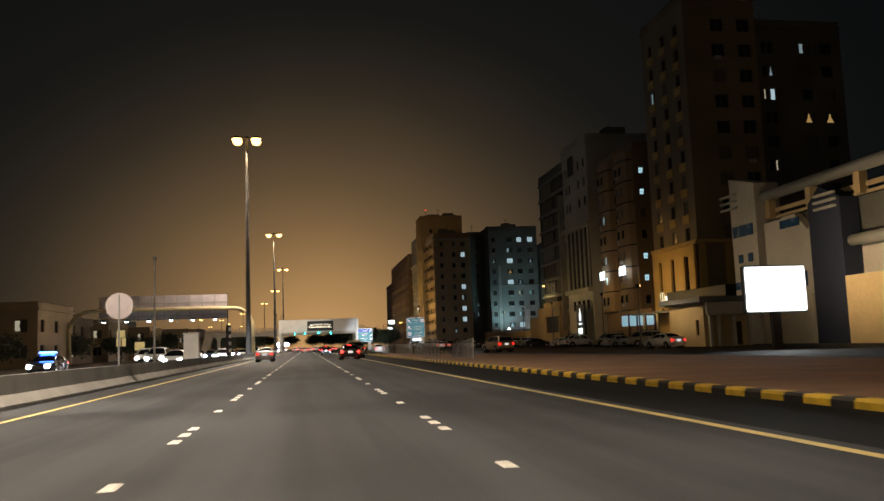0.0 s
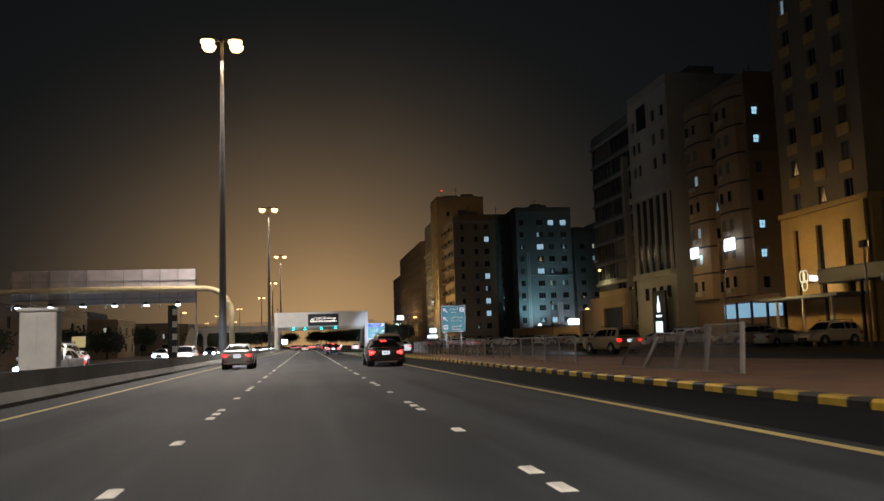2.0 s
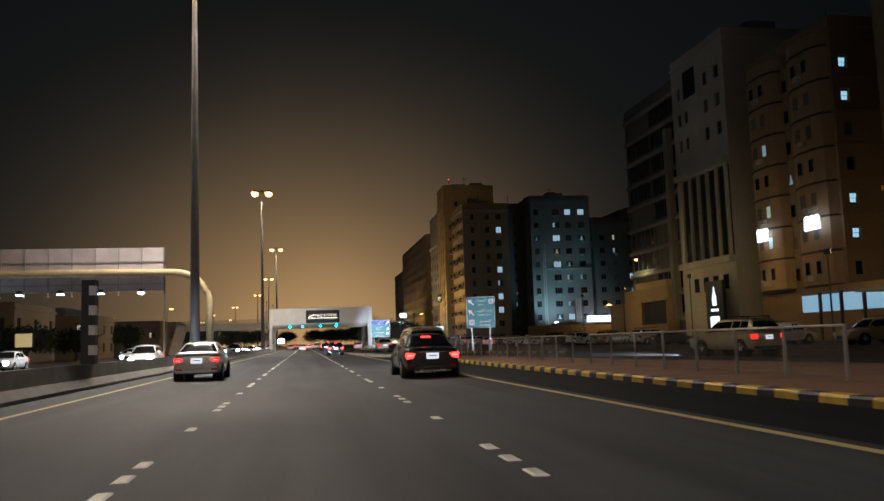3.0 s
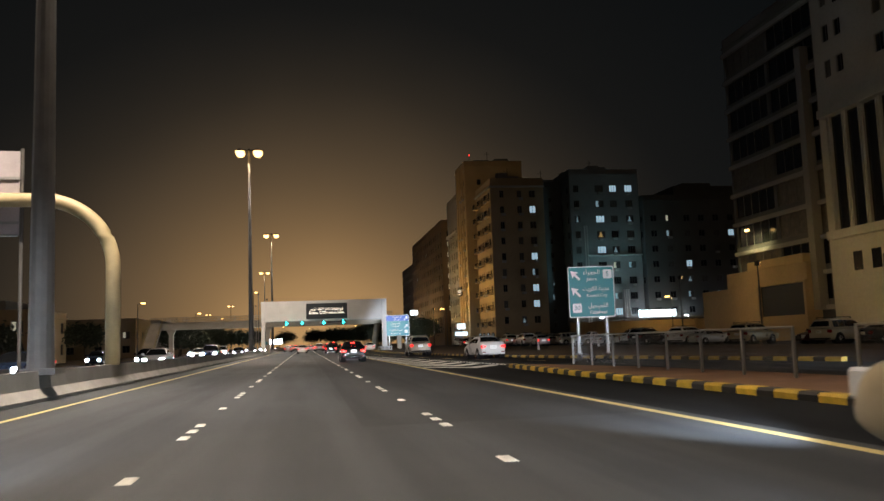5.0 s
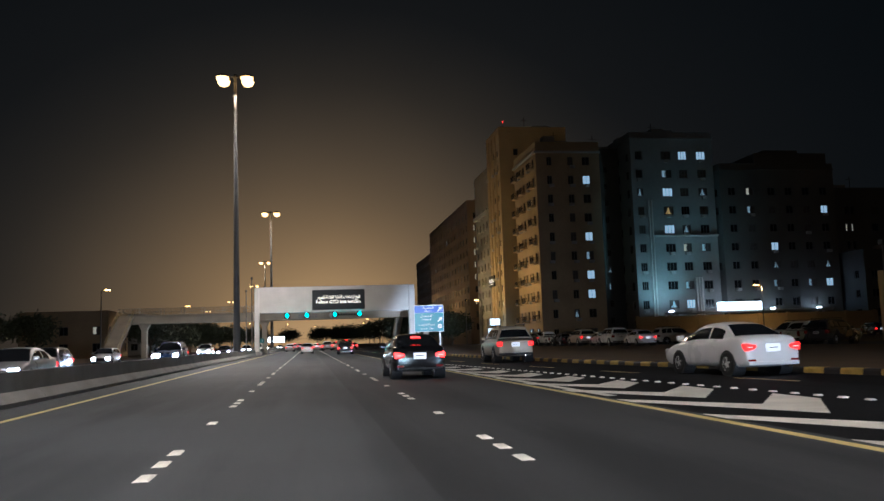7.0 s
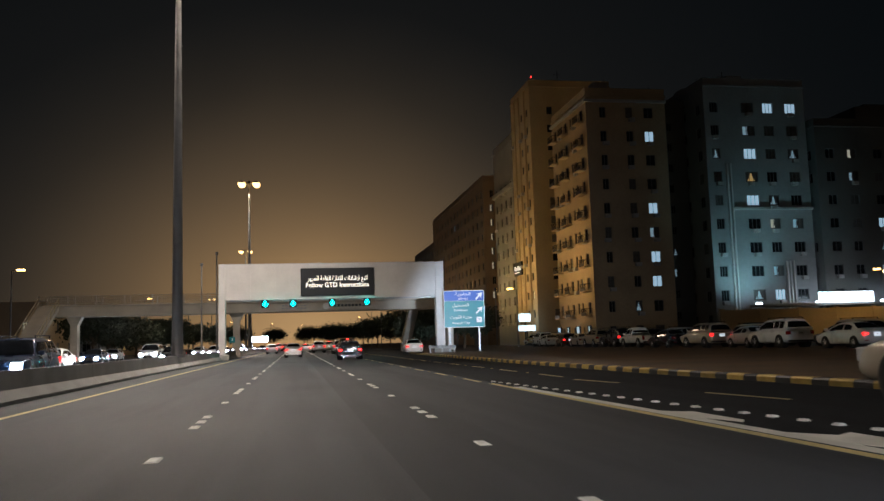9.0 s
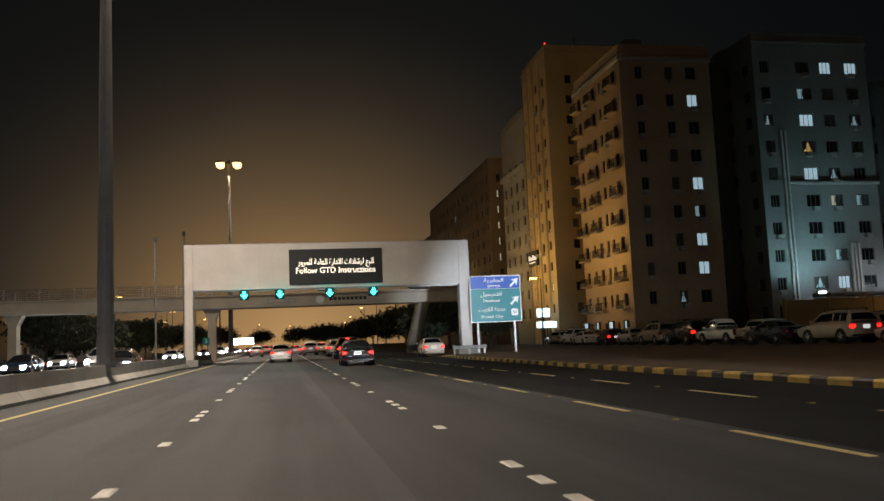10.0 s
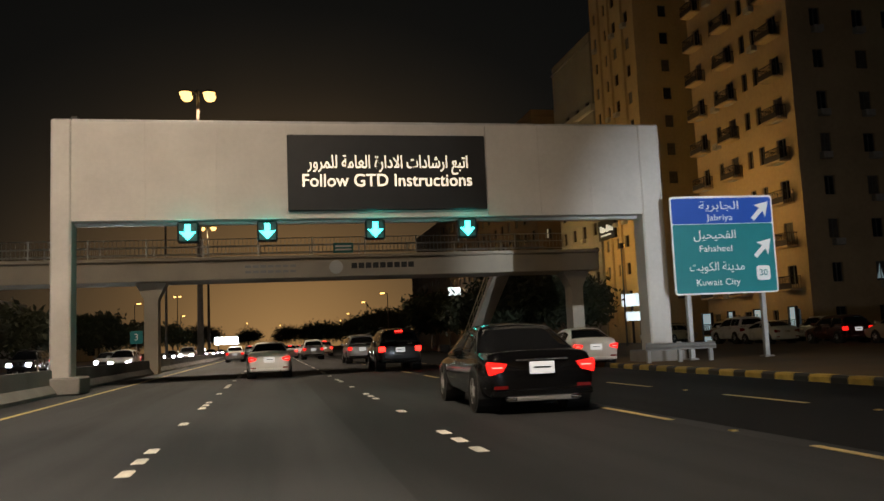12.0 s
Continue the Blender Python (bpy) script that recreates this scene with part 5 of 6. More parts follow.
for x, y0, y1, z0, z1, nm in ((46.08, 81.2, 85.2, 11.4, 12.6, "window"), (46.28, 73.2, 76.4, 11.2, 12.0, "window"), (46.28, 72.6, 76.0, 5.4, 6.8, "window"), (46.08, 81.6, 82.4, 8.6, 9.5, "window"), (46.08, 83.6, 84.4, 8.6, 9.5, "window"), (46.08, 81.0, 85.4, 5.8, 6.6, "awning")):
    b = bm_new()
    box(b, x, x + 0.115, y0, y1, z0, z1)
    part(nm, b, MALL_BLUE, ml, "dark blue panel")
b = bm_new()
box(b, 44.2, 44.5, 40.0, 64.0, 0, 5.6, 0.03)
part("yard_wall", b, WALL["cream"], ml)
bbd = thing("billboard", pose(31.1, 52.8, 0), "bright white lit billboard screen on a post", "billboard")
b = bm_new()
prism(b, rounded_rect(4.3, 3.0, 0.12, 0, 4.05), "y", -0.16, 0.0)
part("screen", b, SCREEN, bbd, "glowing white screen")
b = bm_new()
prism(b, rounded_rect(4.5, 3.2, 0.14, 0, 4.05), "y", 0.001, 0.35)
part("case", b, BLACK, bbd)
b = bm_new()
box(b, -0.3, 0.3, 0.05, 0.4, 0, 2.7)
part("post", b, IRON, bbd)
lamp_light("billboard_glow", "SPOT", (31.0, 51.8, 4.3), 700, (0.9, 1.0, 1.0), 1.0, (26, 38, 0), 150, 0.8)

# gatehouse with a slab roof in front of the tower
gh = thing("gatehouse", pose(37.2, 75.6, 0), "low cream gatehouse with a dark overhanging slab roof", "building")
b = bm_new()
gcells = opening_wall(b, (0, 0, 0), (1, 0, 0), 4.4, 4.2, [(3.0, 0.9)], 1, 0.1, 3, 2.2)
gcells2 = opening_wall(b, (0, 7.6, 0), (0, -1, 0), 7.6, 4.2, [(5.9, 0.6)], 1, 1.1, 3, 1.5)
for q in (((4.4, 0, 0), (4.4, 7.6, 0), (4.4, 7.6, 4.2), (4.4, 0, 4.2)), ((4.4, 7.6, 0), (0, 7.6, 0), (0, 7.6, 4.2), (4.4, 7.6, 4.2))):
    b.faces.new([b.verts.new(p) for p in q])
part("wall", b, WALL["cream"], gh)
windows(gh, gcells2, (0, -1), 1.5, {}, random.Random(2), split=1)
for c, w, fl, ci in gcells:
    b = bm_new()
    box(b, c.x - w / 2, c.x + w / 2, c.y - 0.06, c.y - 0.01, c.z, c.z + 2.2)
    part("door", b, TRIM, gh)
b = bm_new()
box(b, -0.8, 4.7, -1.0, 8.2, 4.2, 4.72, 0.04)
part("roof", b, WALL["blue"], gh)
b = bm_new()
box(b, 0.0, 4.5, -0.8, -0.5, 2.95, 4.19, 0.02)
part("portico_band", b, WALL["pale"], gh)
for x in (0.35, 1.2, 2.7, 4.3):
    b = bm_new()
    box(b, x - 0.16, x + 0.16, -0.8, -0.48, 0, 2.94, 0.02)
    part("column", b, WALL["pale"], gh)

# lit canopy sign in front of E and J, which washes E in cool light
cs = thing("lit_canopy", pose(69.0, 251.6, 0), "low canopy with a long bright white sign", "canopy")
b = bm_new()
box(b, -8, 22, 0, 3.4, 4.4, 4.8, 0.04)
part("roof", b, WALL["grey"], cs)
b = bm_new()
box(b, 0.0, 8.2, -0.3, -0.02, 4.75, 6.2, 0.05)
part("sign", b, glow("canopy_sign_white", (0.85, 0.97, 1.0), 3.0), cs, "glowing white sign")
for x in (-7, 2, 12, 21):
    b = bm_new()
    box(b, x - 0.15, x + 0.15, 1.6, 1.9, 0, 4.4)
    part("post", b, GALV, cs)
    b = bm_new()
    box(b, x - 0.3, x + 0.3, 2.6, 3.1, 4.81, 5.06)
    part("floodlight", b, LED_WHITE, cs, "cool white floodlight")
for x in (60.6, 69.5):
    lamp_light("wall_wash", "SPOT", (x, 250.8, 5.3), 2000, (0.44, 0.88, 0.95), 0.3, (x + 0.4, 257.2, 12.0), 100, 0.9)

# low wall behind the car park
bw = thing("boundary_wall", pose(53.0, 248.4, 0), "sand-coloured boundary wall lit by a sodium lamp", "wall", kind="structure")
b = bm_new()
box(b, 0, 44, 0, 0.3, 0, 4.0, 0.03)
part("panel", b, WALL["sand"], bw)
for k in range(9):
    b = bm_new()
    box(b, k * 5.4, k * 5.4 + 0.5, -0.08, 0.38, 0, 4.15, 0.02)
    part("pier", b, WALL["sand"], bw)
lamp_light("wall_lamp_glow", "SPOT", (72.5, 242.8, 8.3), 1400, SODIUM_OLD, 0.2, (72.5, 243.6, 0.0), 170, 0.8)

# kiosk signs under G
for x, y, z, w, h in ((37.4, 284.5, 4.0, 2.0, 1.3), (36.7, 281.0, 2.4, 3.0, 0.9)):
    k_ = thing("lit_sign", pose(x, y, z), "bright blue-white lit kiosk sign", "sign", "lit kiosk signs")
    b = bm_new()
    box(b, 0, 0.25, -w / 2, w / 2, 0, h, 0.04)
    part("panel", b, glow("kiosk_white", (0.7, 0.88, 1.0), 1.6), k_, "glowing white panel")
    b = bm_new()
    box(b, -w / 2, w / 2, 0.3, 0.5, 0, h, 0.04)
    part("panel", b, bpy.data.materials["kiosk_white"], k_, "glowing white panel")
    b = bm_new()
    box(b, -0.1, 0.1, 0.05, 0.25, -z, 0)
    part("post", b, IRON, k_)

# low houses on the other side
rng = random.Random(5)
for x, y, w, d, h, wl2 in ((-47, 62, 13, 12, 7.5, "white"), (-60, 88, 16, 14, 9.5, "dark"), (-47, 112, 14, 16, 7.2, "sand"), (-50, 138, 14, 14, 6.4, "brown"), (-52, 168, 15, 18, 7.0, "sand"), (-50, 205, 14, 16, 6.5, "sand"), (-64, 225, 18, 16, 9.0, "grey"), (-54, 285, 16, 18, 8.0, "sand"), (-60, 330, 20, 20, 9.0, "grey"), (-58, 400, 20, 24, 9.0, "sand")):
    hs = thing("house", pose(x, y, 0), "low flat-roofed house across the motorway with lit windows", "house", "houses across the road")
    b = bm_new()
    cs1 = opening_wall(b, (0, 0, 0), (1, 0, 0), w, h, cols_even(w, 3, 1.6), 2, 1.2, 3.2, 1.6)
    cs2 = opening_wall(b, (w, 0, 0), (0, 1, 0), d, h, cols_even(d, 3, 1.6), 2, 1.2, 3.2, 1.6)
    for q in (((0, d, 0), (0, 0, 0), (0, 0, h), (0, d, h)), ((w, d, 0), (0, d, 0), (0, d, h), (w, d, h))):
        b.faces.new([b.verts.new(p) for p in q])
    part("wall", b, WALL[wl2], hs)
    b = bm_new()
    box(b, -0.2, w + 0.2, -0.2, d + 0.2, h, h + 0.3)
    box(b, 0, w, 0, 0.2, h + 0.3, h + 1.0)
    box(b, w - 0.2, w, 0.2, d, h + 0.3, h + 1.0)
    part("roof", b, WALL[wl2], hs)
    windows(hs, cs1, (1, 0), 1.6, {(0, 1): "warm"} if rng.random() < 0.5 else {(1, 2): "pale"}, rng)
    windows(hs, cs2, (0, 1), 1.6, {(0, 0): "pale"} if rng.random() < 0.5 else {}, rng)

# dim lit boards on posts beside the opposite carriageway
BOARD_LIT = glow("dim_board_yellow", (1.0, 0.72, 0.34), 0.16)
for x, y, z, w, h in ((-26.4, 128.0, 3.2, 1.3, 1.6), (-25.6, 124.0, 4.1, 1.1, 1.0), (-24.4, 131.0, 2.4, 1.4, 1.2)):
    bd = thing("shop_board", pose(x, y, 0), "dim yellow lit shop board on a post across the road", "sign", "shop boards across the road")
    b = bm_new()
    box(b, -w / 2, w / 2, -0.08, 0.0, z - h / 2, z + h / 2, 0.02)
    part("face", b, BOARD_LIT, bd, "dim glowing yellow face")
    b = bm_new()
    box(b, -w / 2 - 0.06, w / 2 + 0.06, 0.001, 0.12, z - h / 2 - 0.06, z + h / 2 + 0.06, 0.01)
    part("case", b, IRON, bd)
    b = bm_new()
    box(b, -0.06, 0.06, 0.13, 0.25, 0, z + h / 2)
    part("post", b, IRON, bd)

# cooler boxes under the windows of the lit blocks
COOLER = bpy.data.meshes.new("air_conditioner")
b = bm_new()
box(b, -0.42, 0.42, -0.5, 0.0, 0, 0.5, 0.02)
for k in range(5):
    box(b, -0.36, 0.36, -0.515, -0.501, 0.07 + k * 0.08, 0.10 + k * 0.08)
b.to_mesh(COOLER)
b.free()
COOLER.materials.append(AC_GREY)
rng = random.Random(17)
for root, cells, turn, share in ((fb, fn, 0, 0.7), (eb, en, 0, 0.45), (jb, jn, 0, 0.4), (fb, fr, -90, 0.3), (gb, gr, -90, 0.25), (ab, an, 0, 0.25), (hb, hr, -90, 0.3)):
    for c, w, fl, ci in cells:
        if rng.random() < share:
            out = Vector((0, -0.23, 0)) if turn == 0 else Vector((-0.23, 0, 0))
            place("air_conditioner", COOLER, root, Matrix.Translation(c + out + Vector((0, 0, -0.56)) + (Vector((rng.uniform(-0.3, 0.3), 0, 0)) if turn == 0 else Vector((0, rng.uniform(-0.2, 0.2), 0)))) @ pose(0, 0, 0, 0, 0, turn), "grey air conditioner box")
# red warning lamp over the tall yellow-lit block
rb = thing("warning_lamp", pose(42.7, 293.0, 43.75), "small red warning lamp on a roof mast", "lamp")
b = bm_new()
tube(b, [(0, 0, 0), (0, 0, 4.8)], 0.05, 6)
part("mast", b, IRON, rb)
b = bm_new()
tube(b, [(0, 0, 4.8), (0, 0, 5.1)], 0.14, 10)
part("lens", b, glow("red_warning_lens", (1.0, 0.03, 0.02), 3.0), rb, "glowing red lens")
# lit signs on the far block
for y, z, w, h in ((374.0, 10.6, 2.6, 1.7), (384.5, 7.6, 2.2, 1.7)):
    fs2 = thing("wall_sign", pose(39.6, y, z), "lit white sign on a bracket of the far block", "sign", "far lit signs")
    b = bm_new()
    box(b, -0.7, 0.0, -0.06, 0.06, h * 0.4, h * 0.6)
    part("bracket", b, IRON, fs2)
    b = bm_new()
    box(b, -w - 0.7, -0.7, -0.12, 0.12, 0, h, 0.04)
    part("panel", b, LIT_SIGN, fs2, "glowing white panel")

# light of the office wing's wall lamp
lamp_light("wing_glow", "SPOT", (49.7, 173.0, 12.4), 900, (1.0, 0.82, 0.34), 0.15, (51.6, 173.4, 9.0), 150, 0.9)
# lit doors along the foot of the balcony block
for y, w in ((262.0, 0.8), (266.6, 1.4), (271.0, 0.8), (275.2, 1.6)):
    dr = thing("shop_door", pose(39.45, y - 2.5, 0), "lit glass shop door in a dark frame", "door", "lit shop doors")
    b = bm_new()
    prism(b, [(-w / 2 - 0.1, 0), (-w / 2 - 0.1, 2.7), (w / 2 + 0.1, 2.7), (w / 2 + 0.1, 0), (w / 2, 0), (w / 2, 2.6), (-w / 2, 2.6), (-w / 2, 0)], "x", -0.1, 0.14)
    part("frame", b, BLACK, dr)
    b = bm_new()
    box(b, 0.02, 0.06, -w / 2, w / 2, 0, 2.6)
    part("pane", b, WIN_LIT["cool"], dr, "lit glass pane")
lamp_light("kiosk_glow", "SPOT", (36.2, 281.0, 2.9), 700, (0.65, 0.85, 1.0), 0.4, (30.0, 272.0, 0.0), 150, 0.9)

# ================= vehicles =================
CARS = {}
# length, width, height, belt z, sill z, wheel radius, wheelbase, outline of the lower body (y fraction from tail, z), cabin (tail base, tail roof, front roof, front base)
CARS["sedan"] = (4.45, 1.74, 1.475, 0.95, 0.23, 0.32, 2.58, [(0, 0.50), (0.0, 0.86), (0.012, 0.99), (0.05, 1.075), (0.16, 1.085), (0.30, 1.03), (0.66, 0.985), (0.80, 0.94), (0.93, 0.80), (0.985, 0.66), (1.0, 0.46)], (0.075, 0.285, 0.53, 0.775))
CARS["saloon"] = (5.10, 1.88, 1.48, 0.95, 0.22, 0.35, 3.05, [(0, 0.50), (0.0, 0.86), (0.015, 0.98), (0.18, 1.02), (0.30, 0.98), (0.66, 0.96), (0.80, 0.91), (0.94, 0.78), (0.99, 0.62), (1.0, 0.45)], (0.165, 0.33, 0.54, 0.72))
CARS["suv"] = (4.85, 1.93, 1.83, 1.12, 0.32, 0.39, 2.80, [(0, 0.55), (0.0, 1.02), (0.01, 1.12), (0.10, 1.12), (0.30, 1.12), (0.66, 1.12), (0.72, 1.10), (0.94, 0.98), (0.99, 0.78), (1.0, 0.55)], (0.012, 0.075, 0.56, 0.715))
CARS["hatch"] = (4.10, 1.74, 1.56, 0.98, 0.25, 0.32, 2.55, [(0, 0.50), (0.0, 0.90), (0.01, 0.98), (0.10, 0.99), (0.30, 0.98), (0.66, 0.97), (0.76, 0.94), (0.93, 0.80), (0.99, 0.62), (1.0, 0.45)], (0.015, 0.11, 0.56, 0.76))
CARS["pickup"] = (5.20, 1.86, 1.78, 1.08, 0.36, 0.39, 3.10, [(0, 0.60), (0.0, 1.00), (0.01, 1.06), (0.10, 1.06), (0.30, 1.06), (0.66, 1.06), (0.72, 1.05), (0.94, 0.96), (0.99, 0.78), (1.0, 0.55)], (0.42, 0.45, 0.62, 0.74))
PROTO = {}
LAMP_STRIPE = glow("lamp_strip_pale", (1.0, 0.45, 0.40), 1.6)
BLUE_BEACON = glow("blue_beacon", (0.03, 0.12, 1.0), 30.0)


def tyre_mesh(r, w):
    b = bm_new()
    n, prof = 20, [(-w / 2, r * 0.62), (-w / 2, r * 0.93), (-w / 2 + 0.03, r), (w / 2 - 0.03, r), (w / 2, r * 0.93), (w / 2, r * 0.62)]
    rings = [[b.verts.new((x, q * math.cos(2 * math.pi * k / n), q * math.sin(2 * math.pi * k / n))) for k in range(n)] for x, q in prof]
    for r0, r1 in zip(rings, rings[1:]):
        for k in range(n):
            b.faces.new((r0[k], r1[k], r1[(k + 1) % n], r0[(k + 1) % n]))
    return b


def rim_mesh(r, w):
    """A dished alloy rim with five spokes, one connected face each side."""
    b = bm_new()
    n = 20
    for x, s in ((w / 2 - 0.02, 1), (-w / 2 + 0.02, -1)):
        hub = b.verts.new((x + s * 0.01, 0, 0))
        ring1 = [b.verts.new((x + s * 0.012, r * 0.20 * math.cos(2 * math.pi * k / n), r * 0.20 * math.sin(2 * math.pi * k / n))) for k in range(n)]
        ring2 = [b.verts.new((x - (0.07 * s if k % 4 in (2, 3) else 0), r * 0.52 * math.cos(2 * math.pi * k / n), r * 0.52 * math.sin(2 * math.pi * k / n))) for k in range(n)]
        ring3 = [b.verts.new((x + s * 0.012, r * 0.64 * math.cos(2 * math.pi * k / n), r * 0.64 * math.sin(2 * math.pi * k / n))) for k in range(n)]
        for k in range(n):
            j = (k + 1) % n
            b.faces.new((hub, ring1[k], ring1[j]))
            b.faces.new((ring1[k], ring2[k], ring2[j], ring1[j]))
            b.faces.new((ring2[k], ring3[k], ring3[j], ring2[j]))
    bmesh.ops.recalc_face_normals(b, faces=b.faces)
    return b


def car_proto(style, paint, lamps, label):
    """lamps: '' all dark, 'tail' tail lamps lit, 'brake' brake lamps lit, 'head' head and tail lamps lit. Nose to +y, origin mid-length on the ground."""
    L, W, H, belt, sill, R, base, outline, cabin = CARS[style]
    col = CAR_PAINTS[paint]
    root = thing("pickup_truck" if style == "pickup" else "car", pose(0, 0, 0), label, "pickup truck" if style == "pickup" else "car")
    hw = W / 2
    # lower body, lofted along its length
    b = bm_new()
    rows = []
    st = [0.0, 0.006, 0.02, 0.05, 0.085, 0.12, 0.17, 0.24, 0.30, 0.45, 0.6, 0.68, 0.74, 0.82, 0.90, 0.95, 0.985, 1.0]
    tops = [p for p in outline[1:]]
    for f in st:
        y = -L / 2 + f * L
        zt = lerp_x(tops, max(f, 0.0005))
        bulge = 0.03 * max(0.0, 1 - abs(f - 0.03) / 0.03)
        taper = 1.0 + bulge * 0.3 - 0.16 * max(0, (f - 0.86) / 0.14) ** 2 - 0.13 * max(0, (0.12 - f) / 0.12) ** 2
        zb = sill + 0.12 * max(0, (f - 0.93) / 0.07) + 0.10 * max(0, (0.06 - f) / 0.06)
        w = hw * taper
        zm = min(0.62, zt - 0.12)
        prof = [(0.0, zt + 0.015), (w * 0.70, zt), (w * 0.90, zt - 0.035), (w * 0.965, zt - 0.10), (w * 1.0, zm), (w * 0.985, (zm + zb) / 2), (w * 0.95, zb + 0.05), (w * 0.86, zb), (0.0, zb)]
        rows.append([b.verts.new((x, y, z)) for x, z in prof] + [b.verts.new((-x, y, z)) for x, z in prof[-2:0:-1]])
    m = len(rows[0])
    for r0, r1 in zip(rows, rows[1:]):
        for k in range(m):
            b.faces.new((r0[k], r1[k], r1[(k + 1) % m], r0[(k + 1) % m]))
    b.faces.new(rows[0])
    b.faces.new(rows[-1][::-1])
    bmesh.ops.recalc_face_normals(b, faces=b.faces)
    body = part("body", b, col, root, smooth=True)
    sub = body.modifiers.new("round", "SUBSURF")
    sub.levels = sub.render_levels = 1
    # cabin shell: one curved surface, from which the panes are cut out a little proud
    ya, yb, yc, yd = [-L / 2 + f * L for f in cabin]
    wb, wr = hw * 0.93, hw * 0.70
    zb_ = belt - 0.03
    roofline = [(ya, zb_), (yb, H - 0.055), ((yb + yc) / 2, H), (yc, H - 0.045), (yd, zb_ - 0.02)]

    def top_at(y):
        return sum(lerp_x(roofline, min(max(y + d * 0.055, ya), yd)) for d in range(-3, 4)) / 7

    def shell(y, v, out=0.0):
        """A point of the cabin at y; v runs from -1 (foot of one side) over the roof to 1 (foot of the other)."""
        zt_ = max(top_at(y), zb_ + 0.01)
        rise = (zt_ - zb_) / (H - zb_)
        wt = wb + (wr - wb) * rise
        a, sg = abs(v), 1 if v >= 0 else -1
        r = 0.13 * rise
        if a < 0.52:
            x, z = (wt - r) * a / 0.52, zt_ - 0.03 * rise * (a / 0.52) ** 2
            nx, nz = 0.1 * a, 1
        elif a < 0.66:
            q = (a - 0.52) / 0.14 * math.pi / 2
            x, z = wt - r + r * math.sin(q), zt_ - 0.03 * rise - r * 0.75 * (1 - math.cos(q))
            nx, nz = math.sin(q), math.cos(q)
        else:
            q = (a - 0.66) / 0.34
            ztop = zt_ - (0.03 * rise + r * 0.75)
            x, z = wt + (wb - wt) * q + 0.02 * math.sin(q * math.pi) * rise, ztop + (zb_ - ztop) * q
            nx, nz = 1, 0.3
        ny = -(top_at(y + 0.05) - top_at(y - 0.05)) / 0.1 * (1 if a < 0.6 else 0.15)
        nn = Vector((nx * sg, ny * nz, nz)).normalized()
        return Vector((x * sg, y, z)) + nn * out

    def sheet(y0, y1, v0, v1, ny_, nv, out, lean=0.0):
        """A grid of the shell; lean shifts the ends along y towards the foot."""
        g = bm_new()
        layers = []
        for o in ((out, out - 0.02) if out else (0.0,)):
            layers.append([[g.verts.new(shell(y0 + (y1 - y0) * p / ny_ + lean * (q / nv - 0.5) * (1 if p == 0 else 0), v0 + (v1 - v0) * q / nv, o)) for q in range(nv + 1)] for p in range(ny_ + 1)])
        for rows_ in layers:
            for r0, r1 in zip(rows_, rows_[1:]):
                for q in range(nv):
                    g.faces.new((r0[q], r0[q + 1], r1[q + 1], r1[q]))
        if out:
            A, B = layers
            rim = [(p, 0) for p in range(ny_ + 1)] + [(ny_, q) for q in range(1, nv + 1)] + [(p, nv) for p in range(ny_ - 1, -1, -1)] + [(0, q) for q in range(nv - 1, 0, -1)]
            for (p, q), (p2, q2) in zip(rim, rim[1:] + rim[:1]):
                g.faces.new((A[p][q], A[p2][q2], B[p2][q2], B[p][q]))
        bmesh.ops.recalc_face_normals(g, faces=g.faces)
        return g
    part("cabin", sheet(ya, yd, -1, 1, 36, 30, 0.0), col, root, smooth=True)

    def glass(name, *a):
        return part(name, sheet(*a), CAR_GLASS, root, "dark tinted glass", smooth=True)
    rear, front = yb - ya, yd - yc
    glass("rear_window", ya + max(0.16 * rear, 0.03), yb - 0.03, -0.50, 0.50, 6, 8, 0.008)
    glass("windscreen", yc + 0.04, yd - 0.10 * front, -0.52, 0.52, 6, 8, 0.008)
    mid = (yb + yc) / 2 - 0.05
    for s in (-1, 1):
        va, vb = (0.68, 0.93) if s > 0 else (-0.93, -0.68)
        back = yb + 0.10 if style in ("suv", "pickup") else ya + rear * 0.78
        if style == "suv":
            split_ = yb + 0.62
            glass("side_window", back, split_ - 0.03, va, vb, 5, 5, 0.008)
            glass("side_window", split_ + 0.03, mid + 0.05, va, vb, 5, 5, 0.008)
            glass("side_window", mid + 0.12, yd - front * 0.42, va, vb, 8, 5, 0.008)
        else:
            glass("side_window", back, mid - 0.04, va, vb, 8, 5, 0.008)
            glass("side_window", mid + 0.04, yd - front * 0.42, va, vb, 8, 5, 0.008)
        b = bm_new()
        box(b, s * (hw - 0.02) - 0.02, s * (hw + 0.16) + 0.0, yd - 0.42, yd - 0.26, belt + 0.02, belt + 0.17, 0.03) if s > 0 else box(b, -hw - 0.16, -hw + 0.04, yd - 0.42, yd - 0.26, belt + 0.02, belt + 0.17, 0.03)
        part("mirror", b, col, root)
        for y in (mid - 0.38, yc - 0.30):
            b = bm_new()
            x = s * (hw + 0.004)
            box(b, min(x, x - s * 0.03), max(x, x - s * 0.03), y, y + 0.17, belt - 0.17, belt - 0.14)
            part("door_handle", b, CHROME if paint in ("black", "gold") else col, root)
